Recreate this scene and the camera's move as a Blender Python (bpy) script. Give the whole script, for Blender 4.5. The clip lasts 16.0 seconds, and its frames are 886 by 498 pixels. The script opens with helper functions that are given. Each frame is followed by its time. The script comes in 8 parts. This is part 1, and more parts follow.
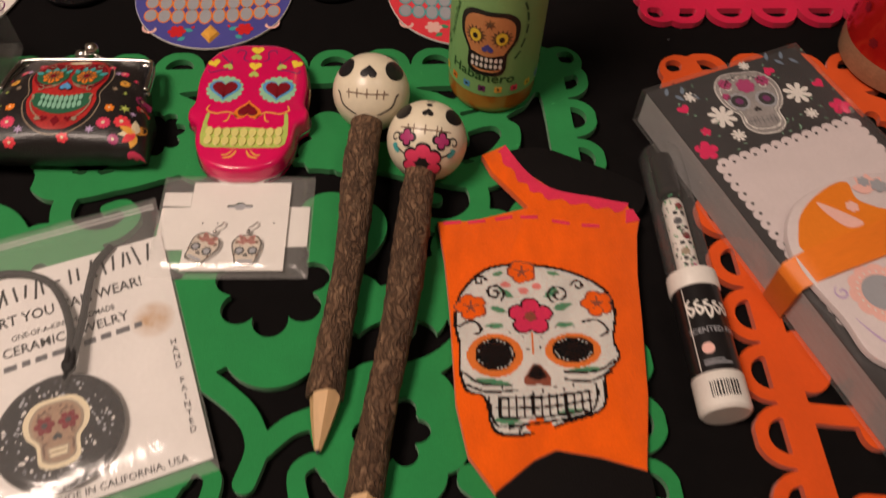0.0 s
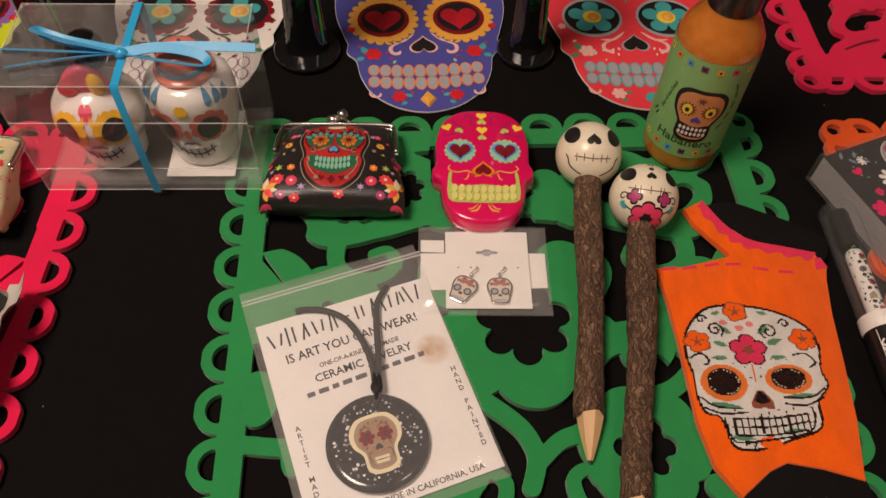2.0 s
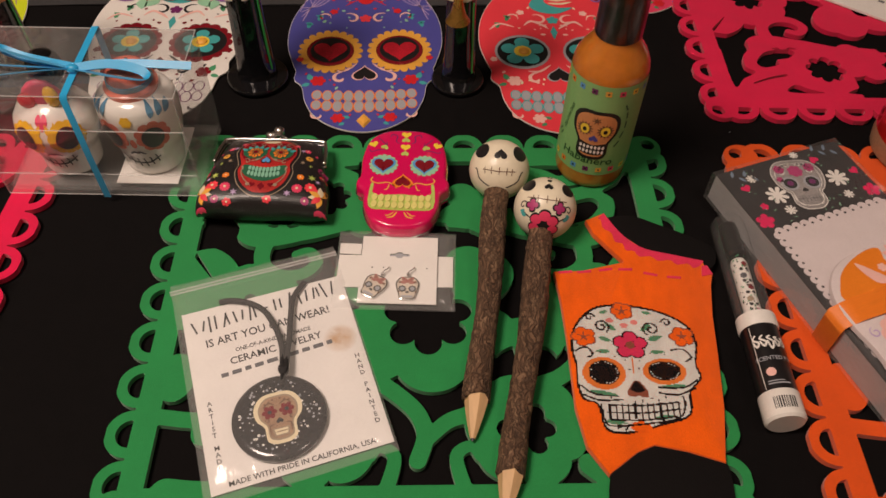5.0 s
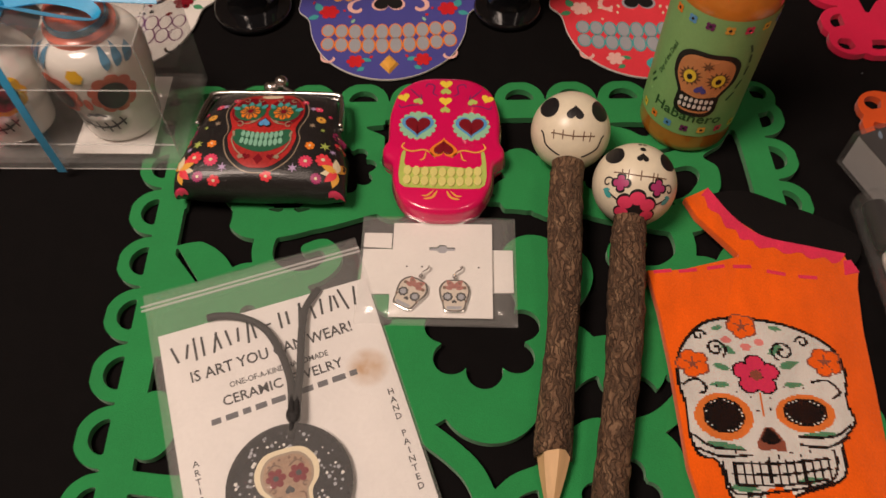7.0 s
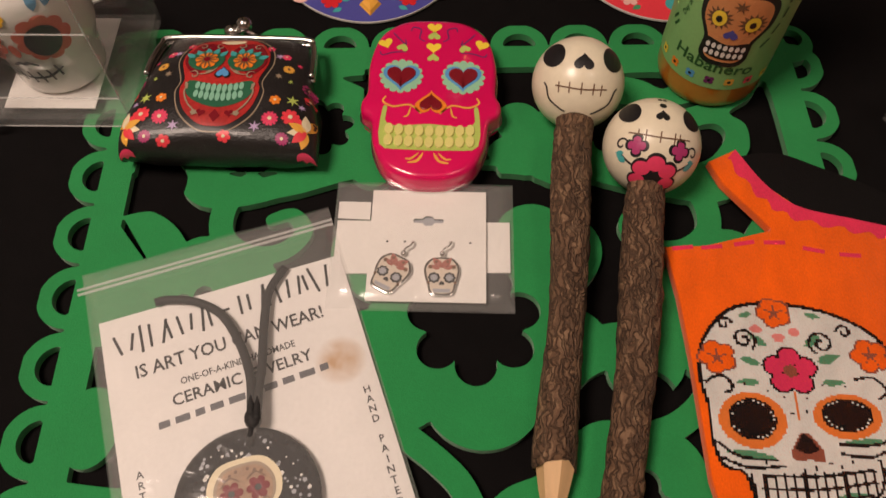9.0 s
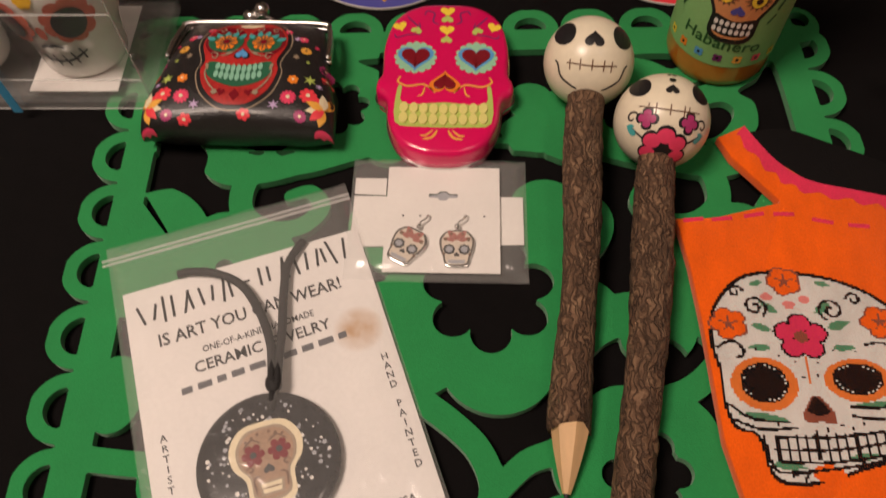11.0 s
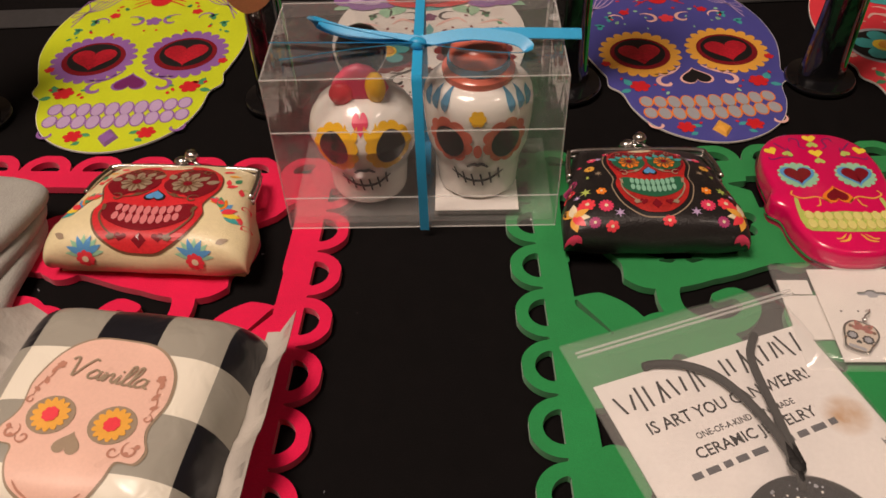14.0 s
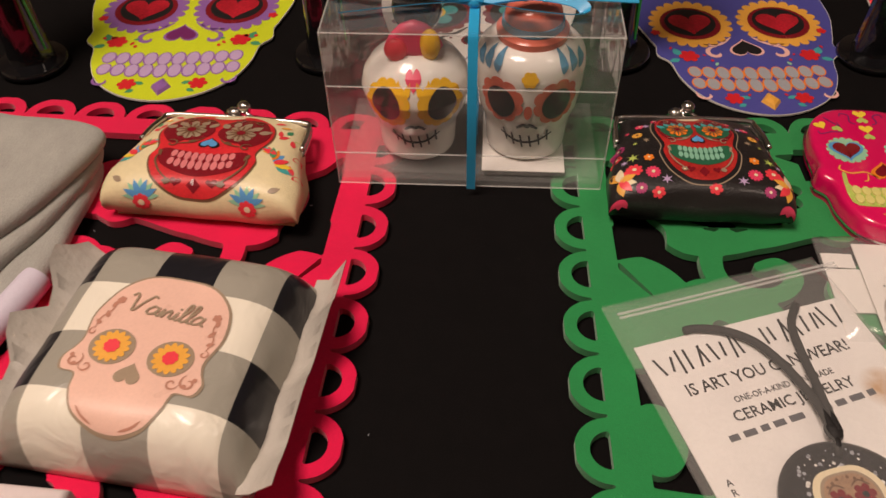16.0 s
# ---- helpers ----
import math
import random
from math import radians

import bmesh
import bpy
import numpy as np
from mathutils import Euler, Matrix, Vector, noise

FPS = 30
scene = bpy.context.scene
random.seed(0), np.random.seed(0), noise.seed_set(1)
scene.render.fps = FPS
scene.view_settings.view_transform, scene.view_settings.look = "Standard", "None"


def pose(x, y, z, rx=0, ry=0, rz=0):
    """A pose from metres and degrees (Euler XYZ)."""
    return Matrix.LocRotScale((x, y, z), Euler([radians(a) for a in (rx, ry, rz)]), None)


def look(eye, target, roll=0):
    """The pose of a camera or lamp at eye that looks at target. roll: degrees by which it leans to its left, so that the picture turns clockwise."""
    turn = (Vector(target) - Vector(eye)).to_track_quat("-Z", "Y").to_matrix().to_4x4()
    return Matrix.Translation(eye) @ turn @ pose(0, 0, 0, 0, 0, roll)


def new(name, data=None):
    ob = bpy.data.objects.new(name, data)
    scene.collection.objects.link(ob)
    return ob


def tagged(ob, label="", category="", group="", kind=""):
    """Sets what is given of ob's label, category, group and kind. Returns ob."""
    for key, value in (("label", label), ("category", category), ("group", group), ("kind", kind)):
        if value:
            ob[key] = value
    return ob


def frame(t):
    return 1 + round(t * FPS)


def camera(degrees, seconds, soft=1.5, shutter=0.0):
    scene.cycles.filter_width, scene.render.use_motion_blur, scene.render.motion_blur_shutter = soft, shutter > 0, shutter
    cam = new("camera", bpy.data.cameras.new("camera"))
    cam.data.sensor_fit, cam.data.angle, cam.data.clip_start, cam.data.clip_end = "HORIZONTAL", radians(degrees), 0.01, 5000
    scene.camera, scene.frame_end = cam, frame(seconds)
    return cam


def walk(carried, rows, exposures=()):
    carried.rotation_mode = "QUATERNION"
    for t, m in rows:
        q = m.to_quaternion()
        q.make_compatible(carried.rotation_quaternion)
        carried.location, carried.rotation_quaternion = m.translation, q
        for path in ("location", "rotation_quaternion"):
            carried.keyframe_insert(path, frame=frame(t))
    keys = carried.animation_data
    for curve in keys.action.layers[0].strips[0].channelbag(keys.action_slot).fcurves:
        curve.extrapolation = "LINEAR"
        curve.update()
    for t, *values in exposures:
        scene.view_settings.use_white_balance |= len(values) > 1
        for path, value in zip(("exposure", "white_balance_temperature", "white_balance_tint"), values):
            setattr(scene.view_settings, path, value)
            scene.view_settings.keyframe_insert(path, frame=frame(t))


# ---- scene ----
cam = camera(58.2, 16.0, soft=1.5, shutter=0.5)
# seconds, eye, target, roll
PATH = [
    (0, (0.0902, -0.2248, 0.3135), (0.0974, -0.0011, -0.0180), 3.09),
    (0.5, (0.0813, -0.1919, 0.3092), (0.0869, 0.0292, -0.0241), 2.79),
    (1, (0.0583, -0.2252, 0.3398), (0.0617, -0.0053, 0.0057), 2.58),
    (1.5, (0.0160, -0.2516, 0.3695), (0.0164, -0.0269, 0.0386), 2.12),
    (2, (-0.0270, -0.2532, 0.3745), (-0.0251, -0.0233, 0.0472), 2.44),
    (2.5, (-0.0198, -0.2620, 0.3870), (-0.0169, -0.0253, 0.0645), 2.87),
    (3, (0.0115, -0.2566, 0.3940), (0.0135, -0.0148, 0.0755), 2.93),
    (3.5, (0.0280, -0.2742, 0.4018), (0.0274, -0.0265, 0.0877), 2.79),
    (4, (0.0355, -0.2958, 0.4060), (0.0315, -0.0415, 0.0973), 2.40),
    (4.2, (0.0415, -0.3089, 0.4032), (0.0361, -0.0517, 0.0968), 2.19),
    (6.3, (0.0149, -0.2454, 0.3564), (0.0010, -0.0125, 0.0315), 0.33),
    (6.5, (0.0126, -0.2328, 0.3455), (-0.0027, -0.0019, 0.0193), 0.01),
    (7, (0.0126, -0.2006, 0.3191), (-0.0008, 0.0181, -0.0155), -0.18),
    (7.5, (0.0133, -0.1742, 0.3021), (0.0021, 0.0342, -0.0392), -0.06),
    (8, (0.0167, -0.1534, 0.2868), (0.0048, 0.0495, -0.0577), -0.38),
    (8.5, (0.0180, -0.1477, 0.2847), (0.0067, 0.0500, -0.0628), -0.15),
    (8.7, (0.0161, -0.1557, 0.2843), (0.0048, 0.0400, -0.0643), -0.05),
    (10.8, (0.0149, -0.1804, 0.2765), (-0.0016, 0.0171, -0.0709), -1.10),
    (11, (0.0143, -0.1821, 0.2808), (-0.0022, 0.0195, -0.0643), -1.39),
    (11.5, (-0.0148, -0.1608, 0.2903), (-0.0288, 0.0543, -0.0467), -1.68),
    (12, (-0.0502, -0.1515, 0.2976), (-0.0606, 0.0760, -0.0312), -1.92),
    (12.5, (-0.0628, -0.1585, 0.2960), (-0.0700, 0.0852, -0.0211), -1.66),
    (13, (-0.1062, -0.1886, 0.2847), (-0.1145, 0.0733, -0.0175), -0.93),
    (13.5, (-0.1416, -0.2218, 0.2782), (-0.1617, 0.0559, -0.0089), -1.61),
    (14, (-0.1641, -0.2358, 0.2629), (-0.1867, 0.0493, -0.0168), -1.94),
    (14.5, (-0.1593, -0.2342, 0.2411), (-0.1824, 0.0587, -0.0303), -1.25),
    (15, (-0.1600, -0.2397, 0.2323), (-0.1832, 0.0566, -0.0353), -0.42),
    (15.5, (-0.1700, -0.2423, 0.2396), (-0.1981, 0.0478, -0.0344), -0.29),
    (16, (-0.1736, -0.2453, 0.2628), (-0.2070, 0.0287, -0.0267), -1.10),
]
walk(cam, [(t, look(eye, target, roll)) for t, eye, target, roll in PATH])

# ---- light ----
world = bpy.data.worlds.new("world")
scene.world = world
world.use_nodes = True
world.node_tree.nodes["Background"].inputs[0].default_value = (1.0, 0.82, 0.66, 1)
world.node_tree.nodes["Background"].inputs[1].default_value = 0.05


# No lamp is in view: these two are added to light the table.
def unseen_lamp(x, y, z, size, watts, tint):
    data = bpy.data.lights.new("unseen_light", "AREA")
    data.shape, data.size, data.energy, data.color = "DISK", size, watts, tint
    ob = new("unseen_light_glow", data)
    ob.matrix_world = pose(x, y, z)
    return ob


WARM = (1.0, 0.785, 0.66)
unseen_lamp(-0.66, -0.34, 1.62, 0.60, 32.5, WARM)
unseen_lamp(0.70, -0.45, 1.62, 0.34, 3.5, WARM)
scene.view_settings.exposure = 0.0


from mathutils import geometry

# ---- materials ----
def principled(name):
    m = bpy.data.materials.new(name)
    m.use_nodes = True
    return m, m.node_tree, m.node_tree.nodes["Principled BSDF"]


def surface(name, colour, rough=0.5, metal=0.0, vary=0.12, grain=400.0, bump=0.0, bump_scale=900.0, sheen=0.0, coat=0.0, spec=0.5, hue=0.0, stretch=(1, 1, 1)):
    """A procedural surface: colour varied at two scales, fine relief, uneven gloss."""
    m, tree, bsdf = principled(name)
    n, l = tree.nodes, tree.links
    coord = n.new("ShaderNodeTexCoord")
    mapping = n.new("ShaderNodeMapping")
    mapping.inputs["Scale"].default_value = stretch
    l.new(coord.outputs["Object"], mapping.inputs["Vector"])
    fine, broad = n.new("ShaderNodeTexNoise"), n.new("ShaderNodeTexNoise")
    fine.inputs["Scale"].default_value, fine.inputs["Detail"].default_value = grain, 4
    broad.inputs["Scale"].default_value, broad.inputs["Detail"].default_value = grain / 14, 3
    for t in (fine, broad):
        l.new(mapping.outputs["Vector"], t.inputs["Vector"])
    add = n.new("ShaderNodeMath")
    add.operation = "ADD"
    l.new(fine.outputs["Fac"], add.inputs[0])
    l.new(broad.outputs["Fac"], add.inputs[1])
    span = n.new("ShaderNodeMapRange")
    span.inputs["From Min"].default_value, span.inputs["From Max"].default_value = 0.6, 1.4
    span.inputs["To Min"].default_value, span.inputs["To Max"].default_value = 1 - vary, 1 + vary
    l.new(add.outputs[0], span.inputs["Value"])
    tone = n.new("ShaderNodeHueSaturation")
    tone.inputs["Color"].default_value = (*colour, 1)
    l.new(span.outputs["Result"], tone.inputs["Value"])
    l.new(tone.outputs["Color"], bsdf.inputs["Base Color"])
    gloss = n.new("ShaderNodeMapRange")
    gloss.inputs["To Min"].default_value, gloss.inputs["To Max"].default_value = max(rough - 0.08, 0.02), min(rough + 0.08, 1)
    l.new(broad.outputs["Fac"], gloss.inputs["Value"])
    l.new(gloss.outputs["Result"], bsdf.inputs["Roughness"])
    bsdf.inputs["Metallic"].default_value = metal
    bsdf.inputs["Specular IOR Level"].default_value = spec
    bsdf.inputs["Sheen Weight"].default_value = sheen
    bsdf.inputs["Coat Weight"].default_value = coat
    if bump:
        relief, tex = n.new("ShaderNodeBump"), n.new("ShaderNodeTexNoise")
        tex.inputs["Scale"].default_value, tex.inputs["Detail"].default_value = bump_scale, 4
        l.new(mapping.outputs["Vector"], tex.inputs["Vector"])
        relief.inputs["Strength"].default_value, relief.inputs["Distance"].default_value = 1.0, bump
        l.new(tex.outputs["Fac"], relief.inputs["Height"])
        l.new(relief.outputs["Normal"], bsdf.inputs["Normal"])
    return m


def film(name, haze=0.05, gloss=0.12, tint=(1, 1, 1), rough=0.06, wrinkle=0.0006, wrinkle_scale=60.0):
    """Thin clear plastic: lets light through, a little milky, with wrinkled gloss."""
    m = bpy.data.materials.new(name)
    m.use_nodes = True
    n, l = m.node_tree.nodes, m.node_tree.links
    n.remove(n["Principled BSDF"])
    clear, milk, shine = n.new("ShaderNodeBsdfTransparent"), n.new("ShaderNodeBsdfDiffuse"), n.new("ShaderNodeBsdfGlossy")
    clear.inputs[0].default_value = (*tint, 1)
    milk.inputs[0].default_value = (0.8, 0.8, 0.78, 1)
    shine.inputs["Roughness"].default_value = rough
    edge = n.new("ShaderNodeLayerWeight")
    steep, times = n.new("ShaderNodeMath"), n.new("ShaderNodeMath")
    steep.operation, steep.inputs[1].default_value = "POWER", 4.0
    l.new(edge.outputs["Facing"], steep.inputs[0])
    times.operation = "MULTIPLY_ADD"
    times.inputs[1].default_value, times.inputs[2].default_value = 0.6, gloss * 0.6
    l.new(steep.outputs[0], times.inputs[0])
    coord, tex, relief = n.new("ShaderNodeTexCoord"), n.new("ShaderNodeTexNoise"), n.new("ShaderNodeBump")
    tex.inputs["Scale"].default_value, tex.inputs["Detail"].default_value, tex.inputs["Distortion"].default_value = wrinkle_scale, 3, 1.5
    l.new(coord.outputs["Object"], tex.inputs["Vector"])
    relief.inputs["Distance"].default_value = wrinkle
    l.new(tex.outputs["Fac"], relief.inputs["Height"])
    l.new(relief.outputs["Normal"], shine.inputs["Normal"])
    a, b = n.new("ShaderNodeMixShader"), n.new("ShaderNodeMixShader")
    a.inputs[0].default_value = haze
    l.new(clear.outputs[0], a.inputs[1])
    l.new(milk.outputs[0], a.inputs[2])
    l.new(times.outputs[0], b.inputs[0])
    l.new(a.outputs[0], b.inputs[1])
    l.new(shine.outputs[0], b.inputs[2])
    l.new(b.outputs[0], n["Material Output"].inputs["Surface"])
    return m


def felt(name, colour):
    return surface(name, colour, rough=0.85, vary=0.10, grain=900, bump=0.00025, bump_scale=1600, sheen=0.25, spec=0.2)


def ink(name, colour, rough=0.42, vary=0.06, **more):
    return surface(name, colour, rough=rough, vary=vary, grain=700, **more)


M = {
    "cloth": surface("black_cloth", (0.0046, 0.0039, 0.0040), rough=0.9, vary=0.35, grain=1500, bump=0.0002, bump_scale=2500, sheen=0.0, spec=0.1),
    "green": felt("green_felt", (0.020, 0.25, 0.066)),
    "pink": felt("pink_felt", (0.70, 0.004, 0.062)),
    "orange": felt("orange_felt", (0.72, 0.085, 0.006)),
    "wall": surface("wall_paint", (0.55, 0.47, 0.38), rough=0.8, vary=0.05, grain=60),
    "floor": surface("dark_floor", (0.10, 0.07, 0.05), rough=0.5, vary=0.2, grain=40),
    "ceiling": surface("ceiling_paint", (0.7, 0.66, 0.6), rough=0.9, vary=0.04, grain=60),
    "white": ink("white_print", (0.78, 0.75, 0.70)),
    "paper": ink("white_paper", (0.80, 0.77, 0.73), rough=0.6),
    "cream": ink("cream_print", (0.78, 0.68, 0.46)),
    "black": ink("black_print", (0.012, 0.011, 0.012)),
    "red": ink("red_print", (0.62, 0.018, 0.025)),
    "darkred": ink("dark_red_print", (0.20, 0.010, 0.018), rough=0.25),
    "rose": ink("rose_print", (0.75, 0.05, 0.13)),
    "hotpink": ink("hot_pink_print", (0.72, 0.008, 0.105), rough=0.25),
    "blush": ink("blush_print", (0.85, 0.50, 0.44)),
    "orange_ink": ink("orange_print", (0.83, 0.23, 0.02)),
    "amber": ink("amber_print", (0.80, 0.40, 0.06)),
    "yellow": ink("yellow_print", (0.85, 0.62, 0.05)),
    "lime": ink("lime_print", (0.58, 0.68, 0.02)),
    "leaf": ink("leaf_print", (0.06, 0.30, 0.14)),
    "mint": ink("mint_print", (0.30, 0.58, 0.38)),
    "teal": ink("teal_print", (0.06, 0.38, 0.38)),
    "blue": ink("blue_print", (0.10, 0.32, 0.62)),
    "indigo": ink("indigo_print", (0.075, 0.075, 0.33)),
    "violet": ink("violet_print", (0.27, 0.12, 0.38)),
    "plum": ink("plum_print", (0.16, 0.02, 0.12)),
    "lilac": ink("lilac_print", (0.50, 0.36, 0.58)),
    "ruby": ink("ruby_glitter", (0.40, 0.012, 0.025), rough=0.3, vary=0.45),
    "coral": ink("coral_print", (0.80, 0.05, 0.07)),
    "grey": ink("grey_print", (0.36, 0.37, 0.40)),
    "brown": ink("brown_print", (0.16, 0.08, 0.04)),
    "taupe": ink("taupe_print", (0.33, 0.25, 0.17)),
    "gold": surface("gold_metal", (0.80, 0.56, 0.24), rough=0.3, metal=1.0, vary=0.15),
    "silver": surface("silver_metal", (0.66, 0.64, 0.62), rough=0.22, metal=1.0, vary=0.12),
    "bag": film("clear_bag", haze=0.10, rough=0.15),
    "wrap_film": film("clear_wrap", haze=0.04, gloss=0.08, wrinkle=0.0009, wrinkle_scale=40),
    "box_film": film("clear_box", haze=0.075, gloss=0.17, wrinkle=0.0014, wrinkle_scale=22),
}

# ---- shapes in the plane ----
TAU = 2 * math.pi


def ell(cx, cy, rx, ry=None, a=0.0, n=22):
    ry = rx if ry is None else ry
    c, s = math.cos(radians(a)), math.sin(radians(a))
    return [(cx + rx * math.cos(TAU * i / n) * c - ry * math.sin(TAU * i / n) * s, cy + rx * math.cos(TAU * i / n) * s + ry * math.sin(TAU * i / n) * c) for i in range(n)]


def bloom(cx, cy, r, petals=5, depth=0.25, a=0.0, squash=1.0, n=8):
    """A flower or a scalloped disc."""
    out = []
    for i in range(petals * n):
        t = TAU * i / (petals * n)
        q = r * (1 - depth + depth * abs(math.cos(petals * t / 2)) ** 0.6)
        out.append((cx + q * math.cos(t + radians(a)), cy + squash * q * math.sin(t + radians(a))))
    return out


def star(cx, cy, r, points=6, inner=0.3, a=90.0):
    return [(cx + (r if i % 2 == 0 else r * inner) * math.cos(radians(a) + math.pi * i / points), cy + (r if i % 2 == 0 else r * inner) * math.sin(radians(a) + math.pi * i / points)) for i in range(2 * points)]


def heart(cx, cy, s, a=0.0, n=26):
    c, d = math.cos(radians(a)), math.sin(radians(a))
    out = []
    for i in range(n):
        t = TAU * i / n
        x, y = s * 0.94 * math.sin(t) ** 3, s * (0.76 * math.cos(t) - 0.29 * math.cos(2 * t) - 0.12 * math.cos(3 * t) - 0.06 * math.cos(4 * t))
        out.append((cx + x * c - y * d, cy + x * d + y * c))
    return out[::-1]


def leaf(cx, cy, length, width, a=0.0, n=7):
    """A leaf that starts at cx, cy and points along a."""
    c, d = math.cos(radians(a)), math.sin(radians(a))
    side = [(length * i / n, width / 2 * math.sin(math.pi * (i / n) ** 0.8)) for i in range(n + 1)]
    return [(cx + x * c - y * d, cy + x * d + y * c) for x, y in side + [(x, -y) for x, y in side[-2:0:-1]]]


def spline(points, closed=True, k=6):
    """Points on a smooth line through a few others."""
    p, out, n = list(points), [], len(points)
    for i in range(n if closed else n - 1):
        a, b, c, d = (p[(i + j) % n] if closed else p[min(max(i + j, 0), n - 1)] for j in (-1, 0, 1, 2))
        for s in range(k):
            t = s / k
            out.append(tuple(0.5 * (2 * b[q] + (c[q] - a[q]) * t + (2 * a[q] - 5 * b[q] + 4 * c[q] - d[q]) * t * t + (3 * b[q] - a[q] - 3 * c[q] + d[q]) * t ** 3) for q in range(len(b))))
    return out if closed else out + [tuple(p[-1])]


def mirrored(points):
    """A closed outline from its right half, top to bottom."""
    return list(points) + [(-x, y) for x, y in reversed(points) if abs(x) > 1e-9]


def stroke(points, width, ends=0.25, smooth=True):
    """The outline of a brush line."""
    p = spline(points, False, 6) if smooth else list(points)
    left, right, n = [], [], len(p)
    for i, (x, y) in enumerate(p):
        dx, dy = p[min(i + 1, n - 1)][0] - p[max(i - 1, 0)][0], p[min(i + 1, n - 1)][1] - p[max(i - 1, 0)][1]
        q = math.hypot(dx, dy) or 1
        w = width / 2 * (ends + (1 - ends) * min(1, 4 * min(i, n - 1 - i) / n))
        left.append((x - dy / q * w, y + dx / q * w))
        right.append((x + dy / q * w, y - dx / q * w))
    return left + right[::-1]


def curl(cx, cy, r, turns=1.25, a=0.0, hand=1, n=16):
    """The middle line of a spiral that ends in its centre."""
    return [(cx + r * (1 - 0.8 * i / n) * math.cos(radians(a) + hand * TAU * turns * i / n), cy + r * (1 - 0.8 * i / n) * math.sin(radians(a) + hand * TAU * turns * i / n)) for i in range(n + 1)]


def flip(shape):
    return [(-x, y) for x, y in shape[::-1]]


def both(shapes):
    """The shapes and their mirror images."""
    return list(shapes) + [flip(s) for s in shapes]


def moved(shape, x=0.0, y=0.0, a=0.0, s=1.0):
    c, d = math.cos(radians(a)) * s, math.sin(radians(a)) * s
    return [(x + u * c - v * d, y + u * d + v * c) for u, v in shape]


# ---- meshes ----
def thing(name, m, label, category, group="", kind=""):
    ob = new(name)
    ob.empty_display_size = 0.01
    ob.matrix_world = m
    return tagged(ob, label, category, group, kind)


def part(name, bm, material, parent=None, label="", smooth=False):
    """Links a bmesh as one mesh object, under its thing or part."""
    me = bpy.data.meshes.new(name)
    bmesh.ops.recalc_face_normals(bm, faces=bm.faces[:]) if len(bm.faces) < 60000 else None
    bm.to_mesh(me)
    bm.free()
    for mat in material if isinstance(material, (list, tuple)) else [material]:
        me.materials.append(M[mat] if isinstance(mat, str) else mat)
    if smooth:
        me.polygons.foreach_set("use_smooth", [True] * len(me.polygons))
        if smooth is not True:
            me.set_sharp_from_angle(angle=radians(smooth))
    ob = new(name, me)
    ob.parent = parent
    if label:
        ob["label"] = label
    return ob


def prism(outline, z0, z1, bm=None, soft=0.0, at=None):
    """A flat plate of that outline, its upper rim rounded by soft. at: maps a local point to its place."""
    bm = bm or bmesh.new()
    at = at or (lambda x, y, z: (x, y, z))
    n = len(outline)
    area = sum(outline[i][0] * outline[(i + 1) % n][1] - outline[(i + 1) % n][0] * outline[i][1] for i in range(n))
    if area < 0:
        outline = outline[::-1]

    def inset(d):
        out = []
        for i in range(n):
            (ax, ay), (bx, by), (cx, cy) = outline[i - 1], outline[i], outline[(i + 1) % n]
            dx, dy = cx - ax, cy - ay
            q = math.hypot(dx, dy) or 1
            out.append((bx - dy / q * d, by + dx / q * d))
        return out

    levels = [(z0, 0.0), (z1, 0.0)] if not soft else [(z0, 0.0), (z1 - soft, 0.0), (z1 - 0.3 * soft, 0.3 * soft), (z1, soft)]
    rings = [[bm.verts.new(at(x, y, z)) for x, y in inset(d)] for z, d in levels]
    for a, b in zip(rings, rings[1:]):
        for i in range(n):
            bm.faces.new((a[i], a[(i + 1) % n], b[(i + 1) % n], b[i]))
    bm.faces.new(rings[-1])
    bm.faces.new(rings[0][::-1])
    return bm


def loft(rings, bm=None, caps=True, closed=True):
    bm = bm or bmesh.new()
    rows = [[bm.verts.new(p) for p in ring] for ring in rings]
    n = len(rows[0])
    for a, b in zip(rows, rows[1:]):
        for i in range(n if closed else n - 1):
            bm.faces.new((a[i], a[(i + 1) % n], b[(i + 1) % n], b[i]))
    if caps:
        bm.faces.new(rows[0][::-1])
        bm.faces.new(rows[-1])
    return bm


def lathe(profile, n=40, bm=None, caps=True):
    return loft([[(r * math.cos(TAU * i / n), r * math.sin(TAU * i / n), z) for i in range(n)] for r, z in profile], bm, caps)


def tube(points, radius, n=8, bm=None, caps=True):
    """A round cord along points; radius a number or a function of 0..1."""
    rings, count = [], len(points)
    for i, p in enumerate(points):
        p = Vector(p)
        ahead = (Vector(points[min(i + 1, count - 1)]) - Vector(points[max(i - 1, 0)])).normalized()
        side = ahead.cross(Vector((0, 0, 1)))
        side = side.normalized() if side.length > 1e-4 else Vector((1, 0, 0))
        up = side.cross(ahead)
        r = radius(i / (count - 1)) if callable(radius) else radius
        rings.append([p + r * (side * math.cos(TAU * k / n) + up * math.sin(TAU * k / n)) for k in range(n)])
    return loft(rings, bm, caps)


def ball(r, c=(0, 0, 0), squash=(1, 1, 1), u=20, v=12, bm=None):
    bm = bm or bmesh.new()
    bmesh.ops.create_uvsphere(bm, u_segments=u, v_segments=v, radius=r, matrix=Matrix.Translation(c) @ Matrix.Diagonal((*squash, 1)))
    return bm


